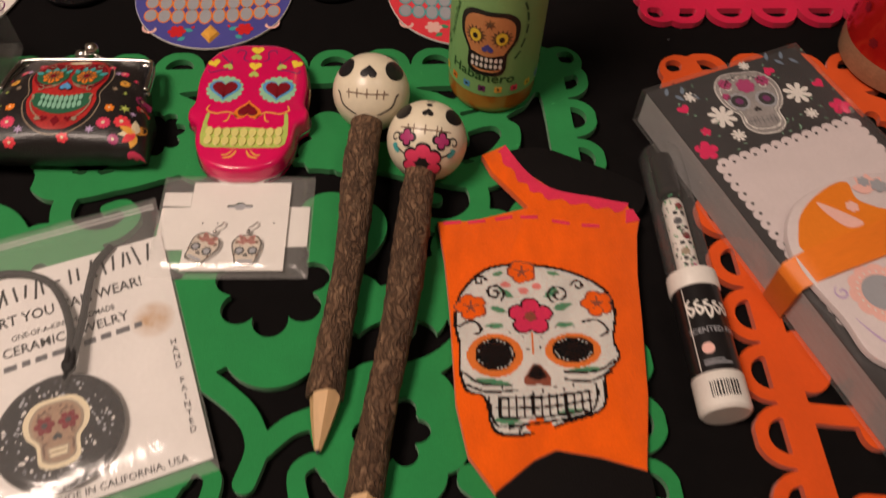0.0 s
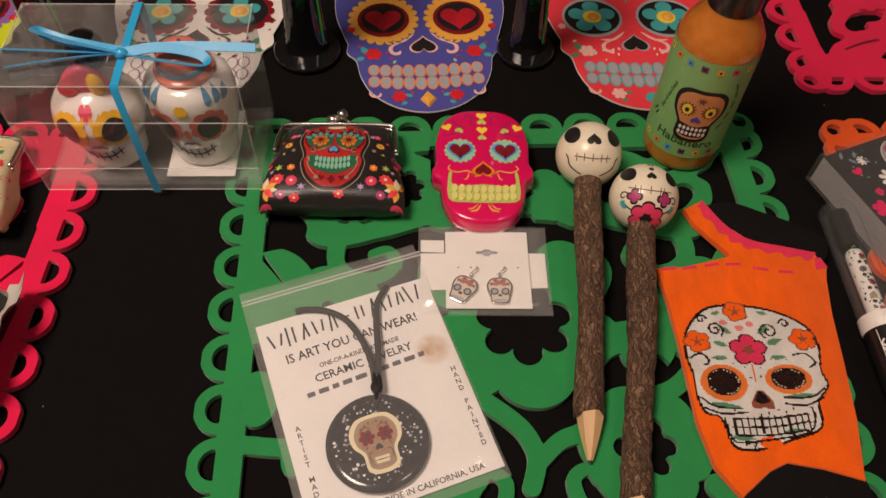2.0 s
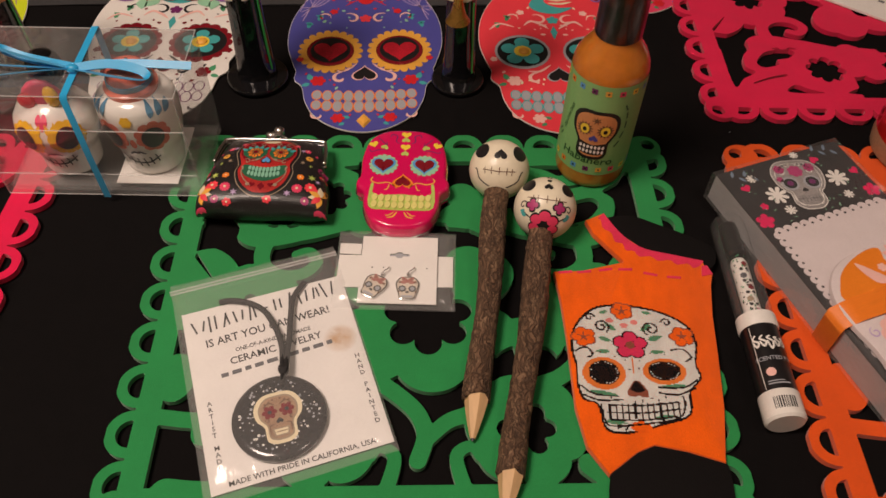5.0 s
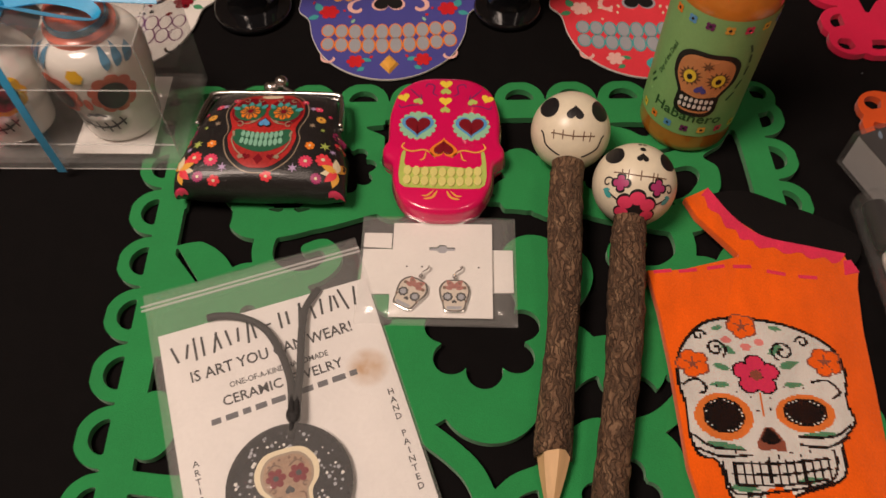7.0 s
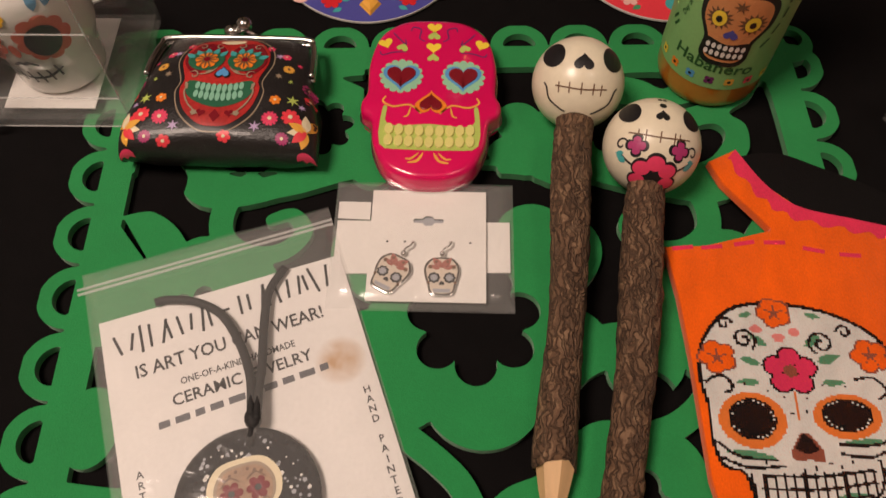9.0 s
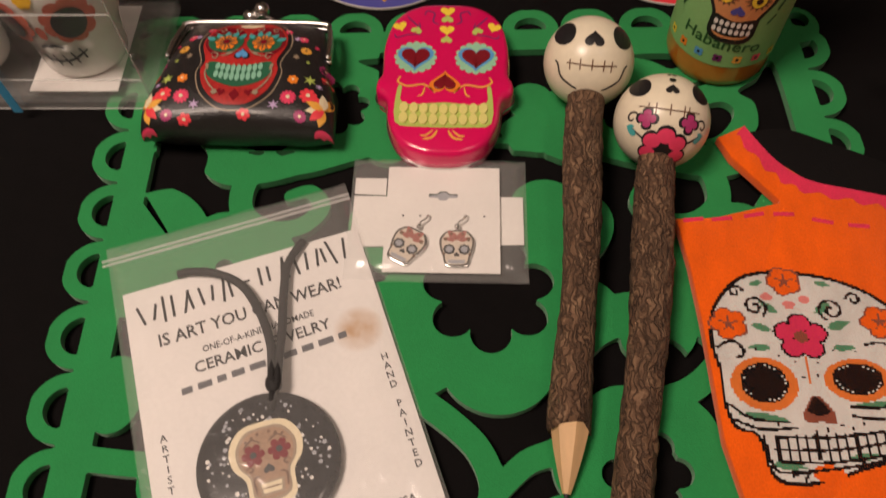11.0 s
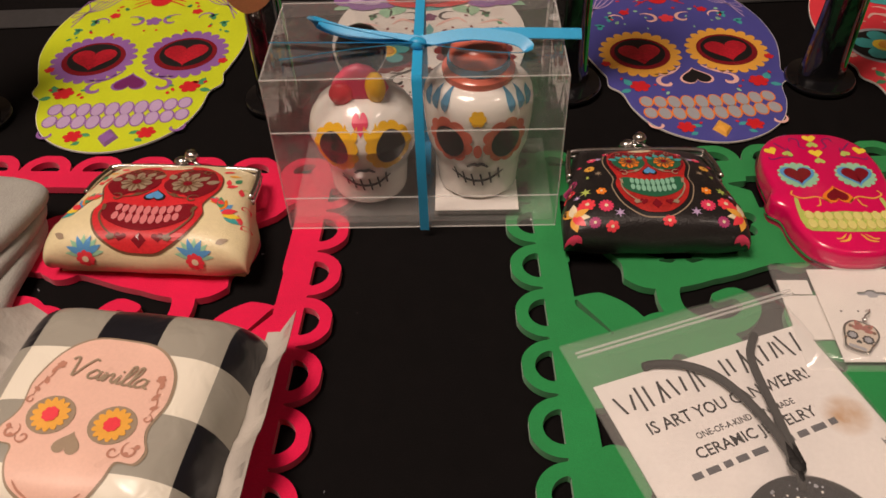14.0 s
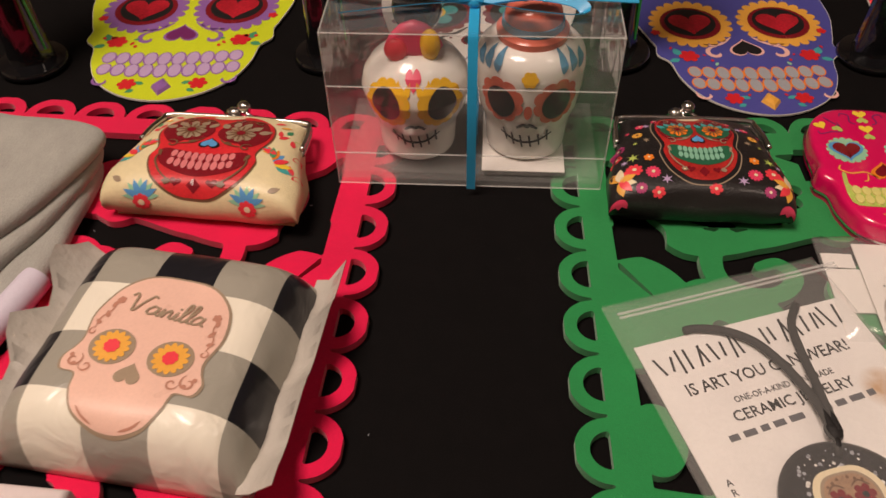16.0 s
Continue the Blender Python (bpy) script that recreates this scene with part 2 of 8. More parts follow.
def decal(shapes, surf, lift, step=0.02, bm=None):
    """Printed shapes laid on a surface: surf(x, y, lift) gives the place. Long triangles are split, so that they follow its curve."""
    bm = bm or bmesh.new()
    for shape in shapes:
        holes = []
        if isinstance(shape, tuple) and isinstance(shape[0], list):
            shape, holes = shape[0], list(shape[1:])
        flat = [p for ring in (shape, *holes) for p in ring]
        tris = geometry.tessellate_polygon([[Vector((x, y, 0)) for x, y in ring] for ring in (shape, *holes)])
        todo, done = [tuple(flat[i] for i in t) for t in tris], []
        while todo:
            a, b, c = todo.pop()
            edges = [(math.dist(a, b), a, b, c), (math.dist(b, c), b, c, a), (math.dist(c, a), c, a, b)]
            d, p, q, r = max(edges)
            if d > step:
                m = ((p[0] + q[0]) / 2, (p[1] + q[1]) / 2)
                todo += [(p, m, r), (m, q, r)]
            else:
                done.append((a, b, c))
        made = {}
        for t in done:
            vs = []
            for p in t:
                if p not in made:
                    made[p] = bm.verts.new(surf(p[0], p[1], lift))
                vs.append(made[p])
            if len(set(vs)) == 3:
                (ax, ay), (bx, by), (cx, cy) = t
                try:
                    bm.faces.new(vs if (bx - ax) * (cy - ay) - (by - ay) * (cx - ax) > 0 else vs[::-1])
                except ValueError:
                    pass
    return bm


def printed(name, shapes, material, parent, surf, layer, step=0.02, label=""):
    """A print of its own on a thing: one mesh, a tenth of a millimetre per layer off the surface."""
    if 1 < len(shapes) <= 14:
        return [printed(name, [one], material, parent, surf, layer, step, label) for one in shapes]
    bm = decal(shapes, surf, 0.00012 * layer, step)
    me = bpy.data.meshes.new(name)
    bm.to_mesh(me)
    bm.free()
    me.materials.append(M[material] if isinstance(material, str) else material)
    ob = new(name, me)
    ob.parent = parent
    if len(shapes) > 1:
        ob["kind"] = "stuff"
    if label:
        ob["label"] = label
    return ob


def cut_sheet(field, box, step, z0, z1):
    """A flat sheet with cut-outs: all of the box where field is below nought, with clean edges and walls."""
    xs, ys = np.arange(box[0], box[2] + step, step), np.arange(box[1], box[3] + step, step)
    X, Y = np.meshgrid(xs, ys, indexing="ij")
    V = field(X, Y)
    V[0, :] = V[-1, :] = 1
    V[:, 0] = V[:, -1] = 1
    inside = V < 0
    verts, faces, ids = [], [], {}

    def corner(i, j):
        if (i, j) not in ids:
            ids[i, j] = len(verts)
            verts.append((xs[i], ys[j], z1))
        return ids[i, j]

    def cross(i, j, k, l):
        key = (i, j, k, l) if (i, j) < (k, l) else (k, l, i, j)
        if key not in ids:
            i, j, k, l = key
            t = min(max(V[i, j] / (V[i, j] - V[k, l]), 0.02), 0.98)
            x, y = xs[i] + t * (xs[k] - xs[i]), ys[j] + t * (ys[l] - ys[j])
            ids[key] = len(verts)
            verts.append((x, y, z1))
            verts.append((x, y, z0))
        return ids[key]

    count = inside[:-1, :-1].astype(int) + inside[1:, :-1] + inside[:-1, 1:] + inside[1:, 1:]
    for i, j in zip(*np.nonzero(count)):
        ring = [(i, j), (i + 1, j), (i + 1, j + 1), (i, j + 1)]
        if count[i, j] == 4:
            faces.append([corner(*p) for p in ring])
            continue
        poly, crossing = [], []
        for a, b in zip(ring, ring[1:] + ring[:1]):
            if inside[a]:
                poly.append(corner(*a))
            if inside[a] != inside[b]:
                c = cross(*a, *b)
                poly.append(c)
                crossing.append((c, inside[a]))
        faces.append(poly)
        for (c, leaving), (d, _) in zip(crossing, crossing[1:] + crossing[:1]):
            if leaving:
                faces.append([d, c, c + 1, d + 1])
    me = bpy.data.meshes.new("sheet")
    me.from_pydata([tuple(map(float, v)) for v in verts], [], faces)
    return me


# distance fields for the cut felt
def f_disc(X, Y, x, y, r):
    return np.hypot(X - x, Y - y) - r


def f_ell(X, Y, x, y, rx, ry, a=0.0):
    c, s = math.cos(radians(a)), math.sin(radians(a))
    U, W = (X - x) * c + (Y - y) * s, -(X - x) * s + (Y - y) * c
    return (np.hypot(U / rx, W / ry) - 1) * min(rx, ry)


def f_line(X, Y, points, w0, w1=None):
    """A band along a smooth line, w0 wide at its start and w1 at its end."""
    w1 = w0 if w1 is None else w1
    p = spline(points, False, 5)
    out, n = np.full(X.shape, 1.0), len(p) - 1
    for i, ((ax, ay), (bx, by)) in enumerate(zip(p, p[1:])):
        dx, dy = bx - ax, by - ay
        t = np.clip(((X - ax) * dx + (Y - ay) * dy) / (dx * dx + dy * dy + 1e-12), 0, 1)
        out = np.minimum(out, np.hypot(X - ax - t * dx, Y - ay - t * dy) - (w0 + (w1 - w0) * (i + t) / n) / 2)
    return out


def f_bloom(X, Y, x, y, r, petals, depth, a=0.0):
    t = np.arctan2(Y - y, X - x) + radians(a)
    return np.hypot(X - x, Y - y) - r * (1 - depth + depth * np.abs(np.cos(petals * t / 2)) ** 0.6)


def f_box(X, Y, x0, y0, x1, y1):
    return np.maximum(np.maximum(x0 - X, X - x1), np.maximum(y0 - Y, Y - y1))



def f_shape(X, Y, points):
    """A rounded opening through a few points, in millimetres."""
    p = [(x / 1000, y / 1000) for x, y in spline(points, True, 4)]
    far, hit = np.full(X.shape, 1.0), np.zeros(X.shape, bool)
    for (ax, ay), (bx, by) in zip(p, p[1:] + p[:1]):
        dx, dy = bx - ax, by - ay
        t = np.clip(((X - ax) * dx + (Y - ay) * dy) / (dx * dx + dy * dy + 1e-12), 0, 1)
        far = np.minimum(far, np.hypot(X - ax - t * dx, Y - ay - t * dy))
        if ay != by:
            hit ^= ((ay > Y) != (by > Y)) & (X < dx * (Y - ay) / dy + ax)
    return np.where(hit, -far, far)


# ---- the added room and the table ----
def slab(name, x0, y0, z0, x1, y1, z1, material):
    bm = bmesh.new()
    bmesh.ops.create_cube(bm, size=1, matrix=Matrix.Translation(((x0 + x1) / 2, (y0 + y1) / 2, (z0 + z1) / 2)) @ Matrix.Diagonal((x1 - x0, y1 - y0, z1 - z0, 1)))
    return part(name, bm, material)


TABLE = 0.75
# unseen floor, ceiling and walls, added for bounced light and reflections
tagged(slab("floor", -2.5, -2.5, -TABLE - 0.1, 2.5, 2.5, -TABLE, "floor"), "unseen dark floor, added to close the room", "floor", kind="structure")
tagged(slab("ceiling", -2.5, -2.5, 1.65, 2.5, 2.5, 1.75, "ceiling"), "unseen pale ceiling, added to close the room", "ceiling", kind="structure")
for tag, box in (("north", (-2.5, 2.4, 2.5, 2.5)), ("south", (-2.5, -2.5, 2.5, -2.4)), ("west", (-2.5, -2.4, -2.4, 2.4)), ("east", (2.4, -2.4, 2.5, 2.4))):
    tagged(slab("wall_" + tag, box[0], box[1], -TABLE, box[2], box[3], 1.65, "wall"), "unseen warm wall, added to close the room", "wall", kind="structure")

table = thing("table", pose(0, 0, -TABLE), "long table under a black cloth", "table")
top = bmesh.new()
bmesh.ops.create_cube(top, size=1, matrix=Matrix.Translation((0, 0, TABLE - 0.02)) @ Matrix.Diagonal((1.8, 1.2, 0.03, 1)))
part("tabletop", top, "floor", table)
for lx, ly in ((-0.84, -0.54), (0.84, -0.54), (-0.84, 0.54), (0.84, 0.54)):
    leg = bmesh.new()
    bmesh.ops.create_cube(leg, size=1, matrix=Matrix.Translation((lx, ly, (TABLE - 0.035) / 2)) @ Matrix.Diagonal((0.06, 0.06, TABLE - 0.035, 1)))
    part("leg", leg, "floor", table)


def tablecloth():
    """A black cloth over the table, falling over its rims, with faint creases."""
    bm = bmesh.new()
    nx, ny = 120, 90
    grid = []
    for i in range(nx + 1):
        row = []
        for j in range(ny + 1):
            x, y, z = -1.1 + 2.2 * i / nx, -0.8 + 1.6 * j / ny, 0.0
            over = max(abs(x) - 0.91, abs(y) - 0.61, 0.0)
            if over > 0:
                fold = 0.02 * math.sin(30 * (x if abs(y) - 0.61 > abs(x) - 0.91 else y))
                if abs(x) > 0.91:
                    x = math.copysign(0.915 + min(over, 0.01) + fold * min(over / 0.1, 1), x)
                if abs(y) > 0.61:
                    y = math.copysign(0.615 + min(over, 0.01) + fold * min(over / 0.1, 1), y)
                z = -over
            else:
                z = -0.0006 + 0.0006 * noise.noise((x * 9, y * 9, 0))
            row.append(bm.verts.new((x, y, z)))
        grid.append(row)
    for i in range(nx):
        for j in range(ny):
            bm.faces.new((grid[i][j], grid[i + 1][j], grid[i + 1][j + 1], grid[i][j + 1]))
    return tagged(part("tablecloth", bm, "cloth", None, smooth=True), "black woven cloth spread over the table", "tablecloth")


tablecloth()


# ---- the cut felt mats ----
def mat_field(w, h):
    """A folk-art mat, w by h metres: looped rim, border, scrolls, leaves and flowers, the same on both sides of the middle."""
    hx, hy = w / 2, h / 2

    def field(X0, Y):
        X = np.abs(X0)
        rim = np.maximum(np.abs(X) - (hx - 0.013), np.abs(Y) - (hy - 0.013))
        f = np.maximum(rim, -np.maximum(np.abs(X) - (hx - 0.026), np.abs(Y) - (hy - 0.026)))
        # loops along the rim
        for along, across, half, side in ((Y, X, hx, hy), (X, Y, hy, hx)):
            pitch = (2 * side - 0.026) / round((2 * side - 0.026) / 0.0275)
            k = (along + side - 0.013) / pitch
            local = (k - np.floor(k) - 0.5) * pitch
            out = np.abs(across) - (half - 0.013) if across is Y else across - (half - 0.013)
            ring = np.maximum((np.hypot(local / 0.0135, out / 0.0135) - 1) * 0.0135, -(np.hypot(local / 0.0078, out / 0.0078) - 1) * 0.0078)
            ring = np.maximum(ring, np.abs(along) - (side - 0.013))
            f = np.minimum(f, np.where(out > -0.003, ring, 1))
        f = np.minimum(f, np.maximum(f_disc(X, np.abs(Y), hx - 0.013, hy - 0.013, 0.012), -f_disc(X, np.abs(Y), hx - 0.010, hy - 0.010, 0.005)))
        border, f = f, np.full(X.shape, 1.0)
        # leaf by the border, with its slit
        leafy = np.maximum(f_disc(X, Y, 0.128, 0.002, 0.037), f_disc(X, Y, 0.141, 0.040 - 0.030, 0.031))
        f = np.minimum(f, np.maximum(leafy, -f_line(X, Y, [(0.141, 0.034), (0.128, 0.016)], 0.003, 0.001)))
        f = np.minimum(f, f_ell(X, Y, 0.108, 0.010, 0.013, 0.017, 20))
        f = np.minimum(f, f_ell(X, Y, 0.137, -0.052, 0.0110, 0.0150))
        # swoosh and scroll
        f = np.minimum(f, f_line(X, Y, [(0.124, 0.072), (0.112, 0.058), (0.095, 0.050), (0.075, 0.051), (0.045, 0.060), (0.02, 0.060)], 0.010, 0.012))
        f = np.minimum(f, f_line(X, Y, [(0.090, 0.052), (0.099, 0.042), (0.099, 0.027), (0.088, 0.018), (0.074, 0.019), (0.066, 0.028), (0.071, 0.036), (0.079, 0.034)], 0.011, 0.006))
        # upper lobes by the middle
        f = np.minimum(f, f_ell(X, Y, 0.0250, 0.0830, 0.0105, 0.0110))
        f = np.minimum(f, f_ell(X, Y, 0.0240, 0.0690, 0.0140, 0.0080, 15))
        f = np.minimum(f, f_line(X, Y, [(0.032, 0.067), (0.020, 0.063), (0.008, 0.0610)], 0.010, 0.002))
        f = np.minimum(f, f_ell(X, Y, 0.0380, 0.0590, 0.0105, 0.0090))
        f = np.minimum(f, f_ell(X, Y, 0.0420, 0.0760, 0.0140, 0.0150))
        # the corner: a broad leaf, a loop and a flower cut out of it
        f = np.minimum(f, f_box(X, Y, 0.044, 0.058, 0.146, 0.122))
        f = np.minimum(f, f_line(X, Y, [(0.118, 0.058), (0.108, 0.047), (0.092, 0.047), (0.075, 0.052)], 0.012, 0.012))
        for hole in ([(140, 62), (139, 104), (130, 95), (119, 87), (125, 80), (124, 67), (117, 56), (121, 42), (139, 42)], [(113, 70), (104, 61), (88, 58), (82, 62), (89, 69), (98, 71), (98, 77), (110, 81), (115, 77)], [(100, 109), (92, 101), (83, 106), (72, 110), (86, 111)], [(54, 110), (45, 104), (36, 97), (37, 110)]):
            f = np.maximum(f, -f_shape(X, Y, hole))
        f = np.maximum(f, -f_bloom(X, Y, 0.063, 0.082, 0.0155, 8, 0.34, 10))
        f = np.maximum(f, -f_line(X, Y, [(0.123, 0.100), (0.110, 0.094), (0.096, 0.090)], 0.0015, 0.003))
        # a flower beside the border
        f = np.minimum(f, f_bloom(X, Y, 0.103, -0.009, 0.034, 7, 0.14, 20))
        f = np.maximum(f, -f_bloom(X, Y, 0.103, -0.011, 0.0150, 8, 0.36, 0))
        # middle flower with its lobes
        f = np.minimum(f, f_bloom(X0, Y, 0.001, -0.010, 0.042, 7, 0.12, 12))
        f = np.minimum(f, f_ell(X, Y, 0.034, 0.015, 0.022, 0.018, 40))
        f = np.minimum(f, f_disc(X, Y, 0.027, 0.025, 0.0150))
        f = np.minimum(f, f_disc(X, Y, 0.037, -0.0225, 0.0155))
        f = np.minimum(f, f_disc(X0, Y, 0.0042, -0.0400, 0.0225))
        f = np.minimum(f, f_disc(X0, Y, -0.0250, -0.0400, 0.0150))
        f = np.maximum(f, -f_bloom(X0, Y, 0.002, -0.0125, 0.0262, 7, 0.34, 38.6))
        # stems under it
        f = np.minimum(f, f_line(X0, Y, [(-0.044, -0.046), (-0.033, -0.0490), (-0.0255, -0.0555), (-0.0125, -0.0660), (-0.0040, -0.0755), (0.000, -0.0880), (-0.004, -0.102)], 0.010, 0.009))
        f = np.minimum(f, f_line(X0, Y, [(0.001, -0.0900), (0.012, -0.0800), (0.024, -0.0755), (0.038, -0.0680)], 0.008, 0.010))
        f = np.minimum(f, f_ell(X0, Y, 0.036, -0.068, 0.010, 0.012, 0))
        f = np.minimum(f, f_line(X, Y, [(0.052, -0.058), (0.070, -0.056), (0.084, -0.046), (0.094, -0.030)], 0.010, 0.009))
        f = np.minimum(f, f_ell(X, Y, 0.058, -0.030, 0.022, 0.016))
        f = np.maximum(f, -np.maximum(f_ell(X, Y, 0.057, -0.0430, 0.0180, 0.0110, 6), -f_disc(X, Y, 0.0585, -0.0345, 0.0078)))
        # side flowers
        g = f_bloom(X, Y, 0.0538, -0.0843, 0.033, 6, 0.16, 10)
        f = np.minimum(f, np.maximum(g, -f_bloom(X, Y, 0.0538, -0.0843, 0.0160, 6, 0.4, 0)))
        f = np.minimum(f, f_line(X, Y, [(0.020, -0.118), (0.016, -0.100), (0.024, -0.094), (0.028, -0.100)], 0.008, 0.005))
        f = np.minimum(f, f_ell(X, Y, 0.105, -0.070, 0.012, 0.026, 35))
        f = np.minimum(f, f_line(X, Y, [(0.104, -0.074), (0.120, -0.078), (0.140, -0.076)], 0.009, 0.009))
        f = np.minimum(f, f_line(X, Y, [(0.085, -0.105), (0.105, -0.118), (0.130, -0.118)], 0.012, 0.016))
        f = np.maximum(f, -f_ell(X, Y, 0.0185, 0.0480, 0.0185, 0.0075, -4))
        f = np.maximum(f, -f_disc(X, Y, 0.063, -0.079, 0.002))
        f = np.minimum(border, np.maximum(f, rim))
        return np.maximum(f, np.maximum(np.abs(X) - hx, np.abs(Y) - hy))

    return field


def felt_mat(colour, m, w, h, label):
    me = cut_sheet(mat_field(w, h), (-w / 2 - 0.004, -h / 2 - 0.004, w / 2 + 0.004, h / 2 + 0.004), 0.0010, 0.0003, 0.0042)
    me.materials.append(M[colour])
    ob = new("felt_mat", me)
    ob.matrix_world = m
    return tagged(ob, label, "mat", group="felt mats on the table")


felt_mat("green", pose(0.0172, -0.0262, 0, 0, 0, 4.3), 0.334, 0.282, "green felt placemat cut into loops, scrolls and flowers")
felt_mat("pink", pose(-0.397, -0.048, 0, 0, 0, 0.6), 0.334, 0.282, "hot pink felt placemat cut into loops and flowers")
felt_mat("pink", pose(0.371, 0.297, 0, 0, 0, 183.0), 0.334, 0.282, "hot pink felt placemat beside the red skull cut-out")
felt_mat("orange", pose(0.389, -0.0105, 0, 0, 0, 3.0), 0.334, 0.282, "orange felt placemat under the wrapped notepad")


def lint(count, seed):
    """Pale specks of lint on the black cloth."""
    rnd = random.Random(seed)
    bm = bmesh.new()
    for _ in range(count):
        x, y, a, q = rnd.uniform(-0.5, 0.45), rnd.uniform(-0.2, 0.35), rnd.uniform(0, 180), rnd.uniform(0.0004, 0.0011)
        prism(moved([(-q, -0.2 * q), (q, -0.15 * q), (q * 0.9, 0.2 * q), (-q * 0.8, 0.25 * q)], x, y, a), 0.0002, 0.0005, bm)
    return tagged(part("lint", bm, "grey"), "pale specks of lint on the black cloth", "lint", kind="stuff")


lint(55, 4)


# ---- lettering ----
def lettering(name, words, size, x, y, a, material, parent, surf, layer, align="CENTER", wide=1.0, label="", span=0.0):
    """Words as one flat mesh, laid on a surface; span: the width they fill."""
    data = bpy.data.curves.new(name, "FONT")
    data.body, data.size, data.align_x, data.align_y, data.resolution_u = words, size, align, "CENTER", 2
    data.offset = size * 0.014
    tmp = bpy.data.objects.new(name, data)
    me = bpy.data.meshes.new_from_object(tmp)
    bpy.data.objects.remove(tmp)
    c, s = math.cos(radians(a)), math.sin(radians(a))
    if span:
        wide = span / (max(v.co.x for v in me.vertices) - min(v.co.x for v in me.vertices))
    for v in me.vertices:
        u, w = v.co.x * wide, v.co.y
        v.co = surf(x + u * c - w * s, y + u * s + w * c, 0.00012 * layer)
    me.materials.clear()
    me.materials.append(M[material])
    me.name = name
    ob = new(name, me)
    ob.parent = parent
    if label:
        ob["label"] = label
    return ob


def flat(z):
    return lambda x, y, h: Vector((x, y, z + h))


def drum(r, z0=0.0):
    """A standing cylinder's side: x runs round it, from the direction of -y."""
    return lambda x, y, h: Vector(((r + h) * math.sin(x / r), -(r + h) * math.cos(x / r), z0 + y))


def globe(r, centre, facing, up):
    """A ball's side: x, y lie round the point that faces that way."""
    facing = Vector(facing).normalized()
    right = Vector(facing).cross(Vector(up)).normalized() * -1
    top = facing.cross(right)
    right, top = right, Vector(top)

    def surf(x, y, h):
        d = math.hypot(x, y)
        w = (right * x + top * y) / d if d > 1e-9 else Vector((0, 0, 0))
        return Vector(centre) + (r + h) * (facing * math.cos(d / r) + w * math.sin(d / r))

    return surf


# ---- skull cut-outs of card ----
CARD = spline(mirrored([(0, 0.092), (0.026, 0.089), (0.047, 0.072), (0.059, 0.042), (0.061, 0.010), (0.055, -0.016), (0.0525, -0.024), (0.053, -0.034), (0.047, -0.042), (0.044, -0.058), (0.036, -0.075), (0.020, -0.088), (0, -0.093)]), True, 5)


def teeth(x0, y0, w, h, n, rows=2, bow=0.0):
    """Rows of rounded teeth, bigger in the middle."""
    out = []
    for row in range(rows):
        for i in range(n):
            u = (i + 0.5) / n * 2 - 1
            out.append(ell(x0 + u * w, y0 + (0.5 - row if rows == 2 else 0) * h + bow * u * u, w / n * 0.88, h * (0.56 if rows == 2 else 0.5) * (1 - 0.25 * u * u), n=12))
    return out


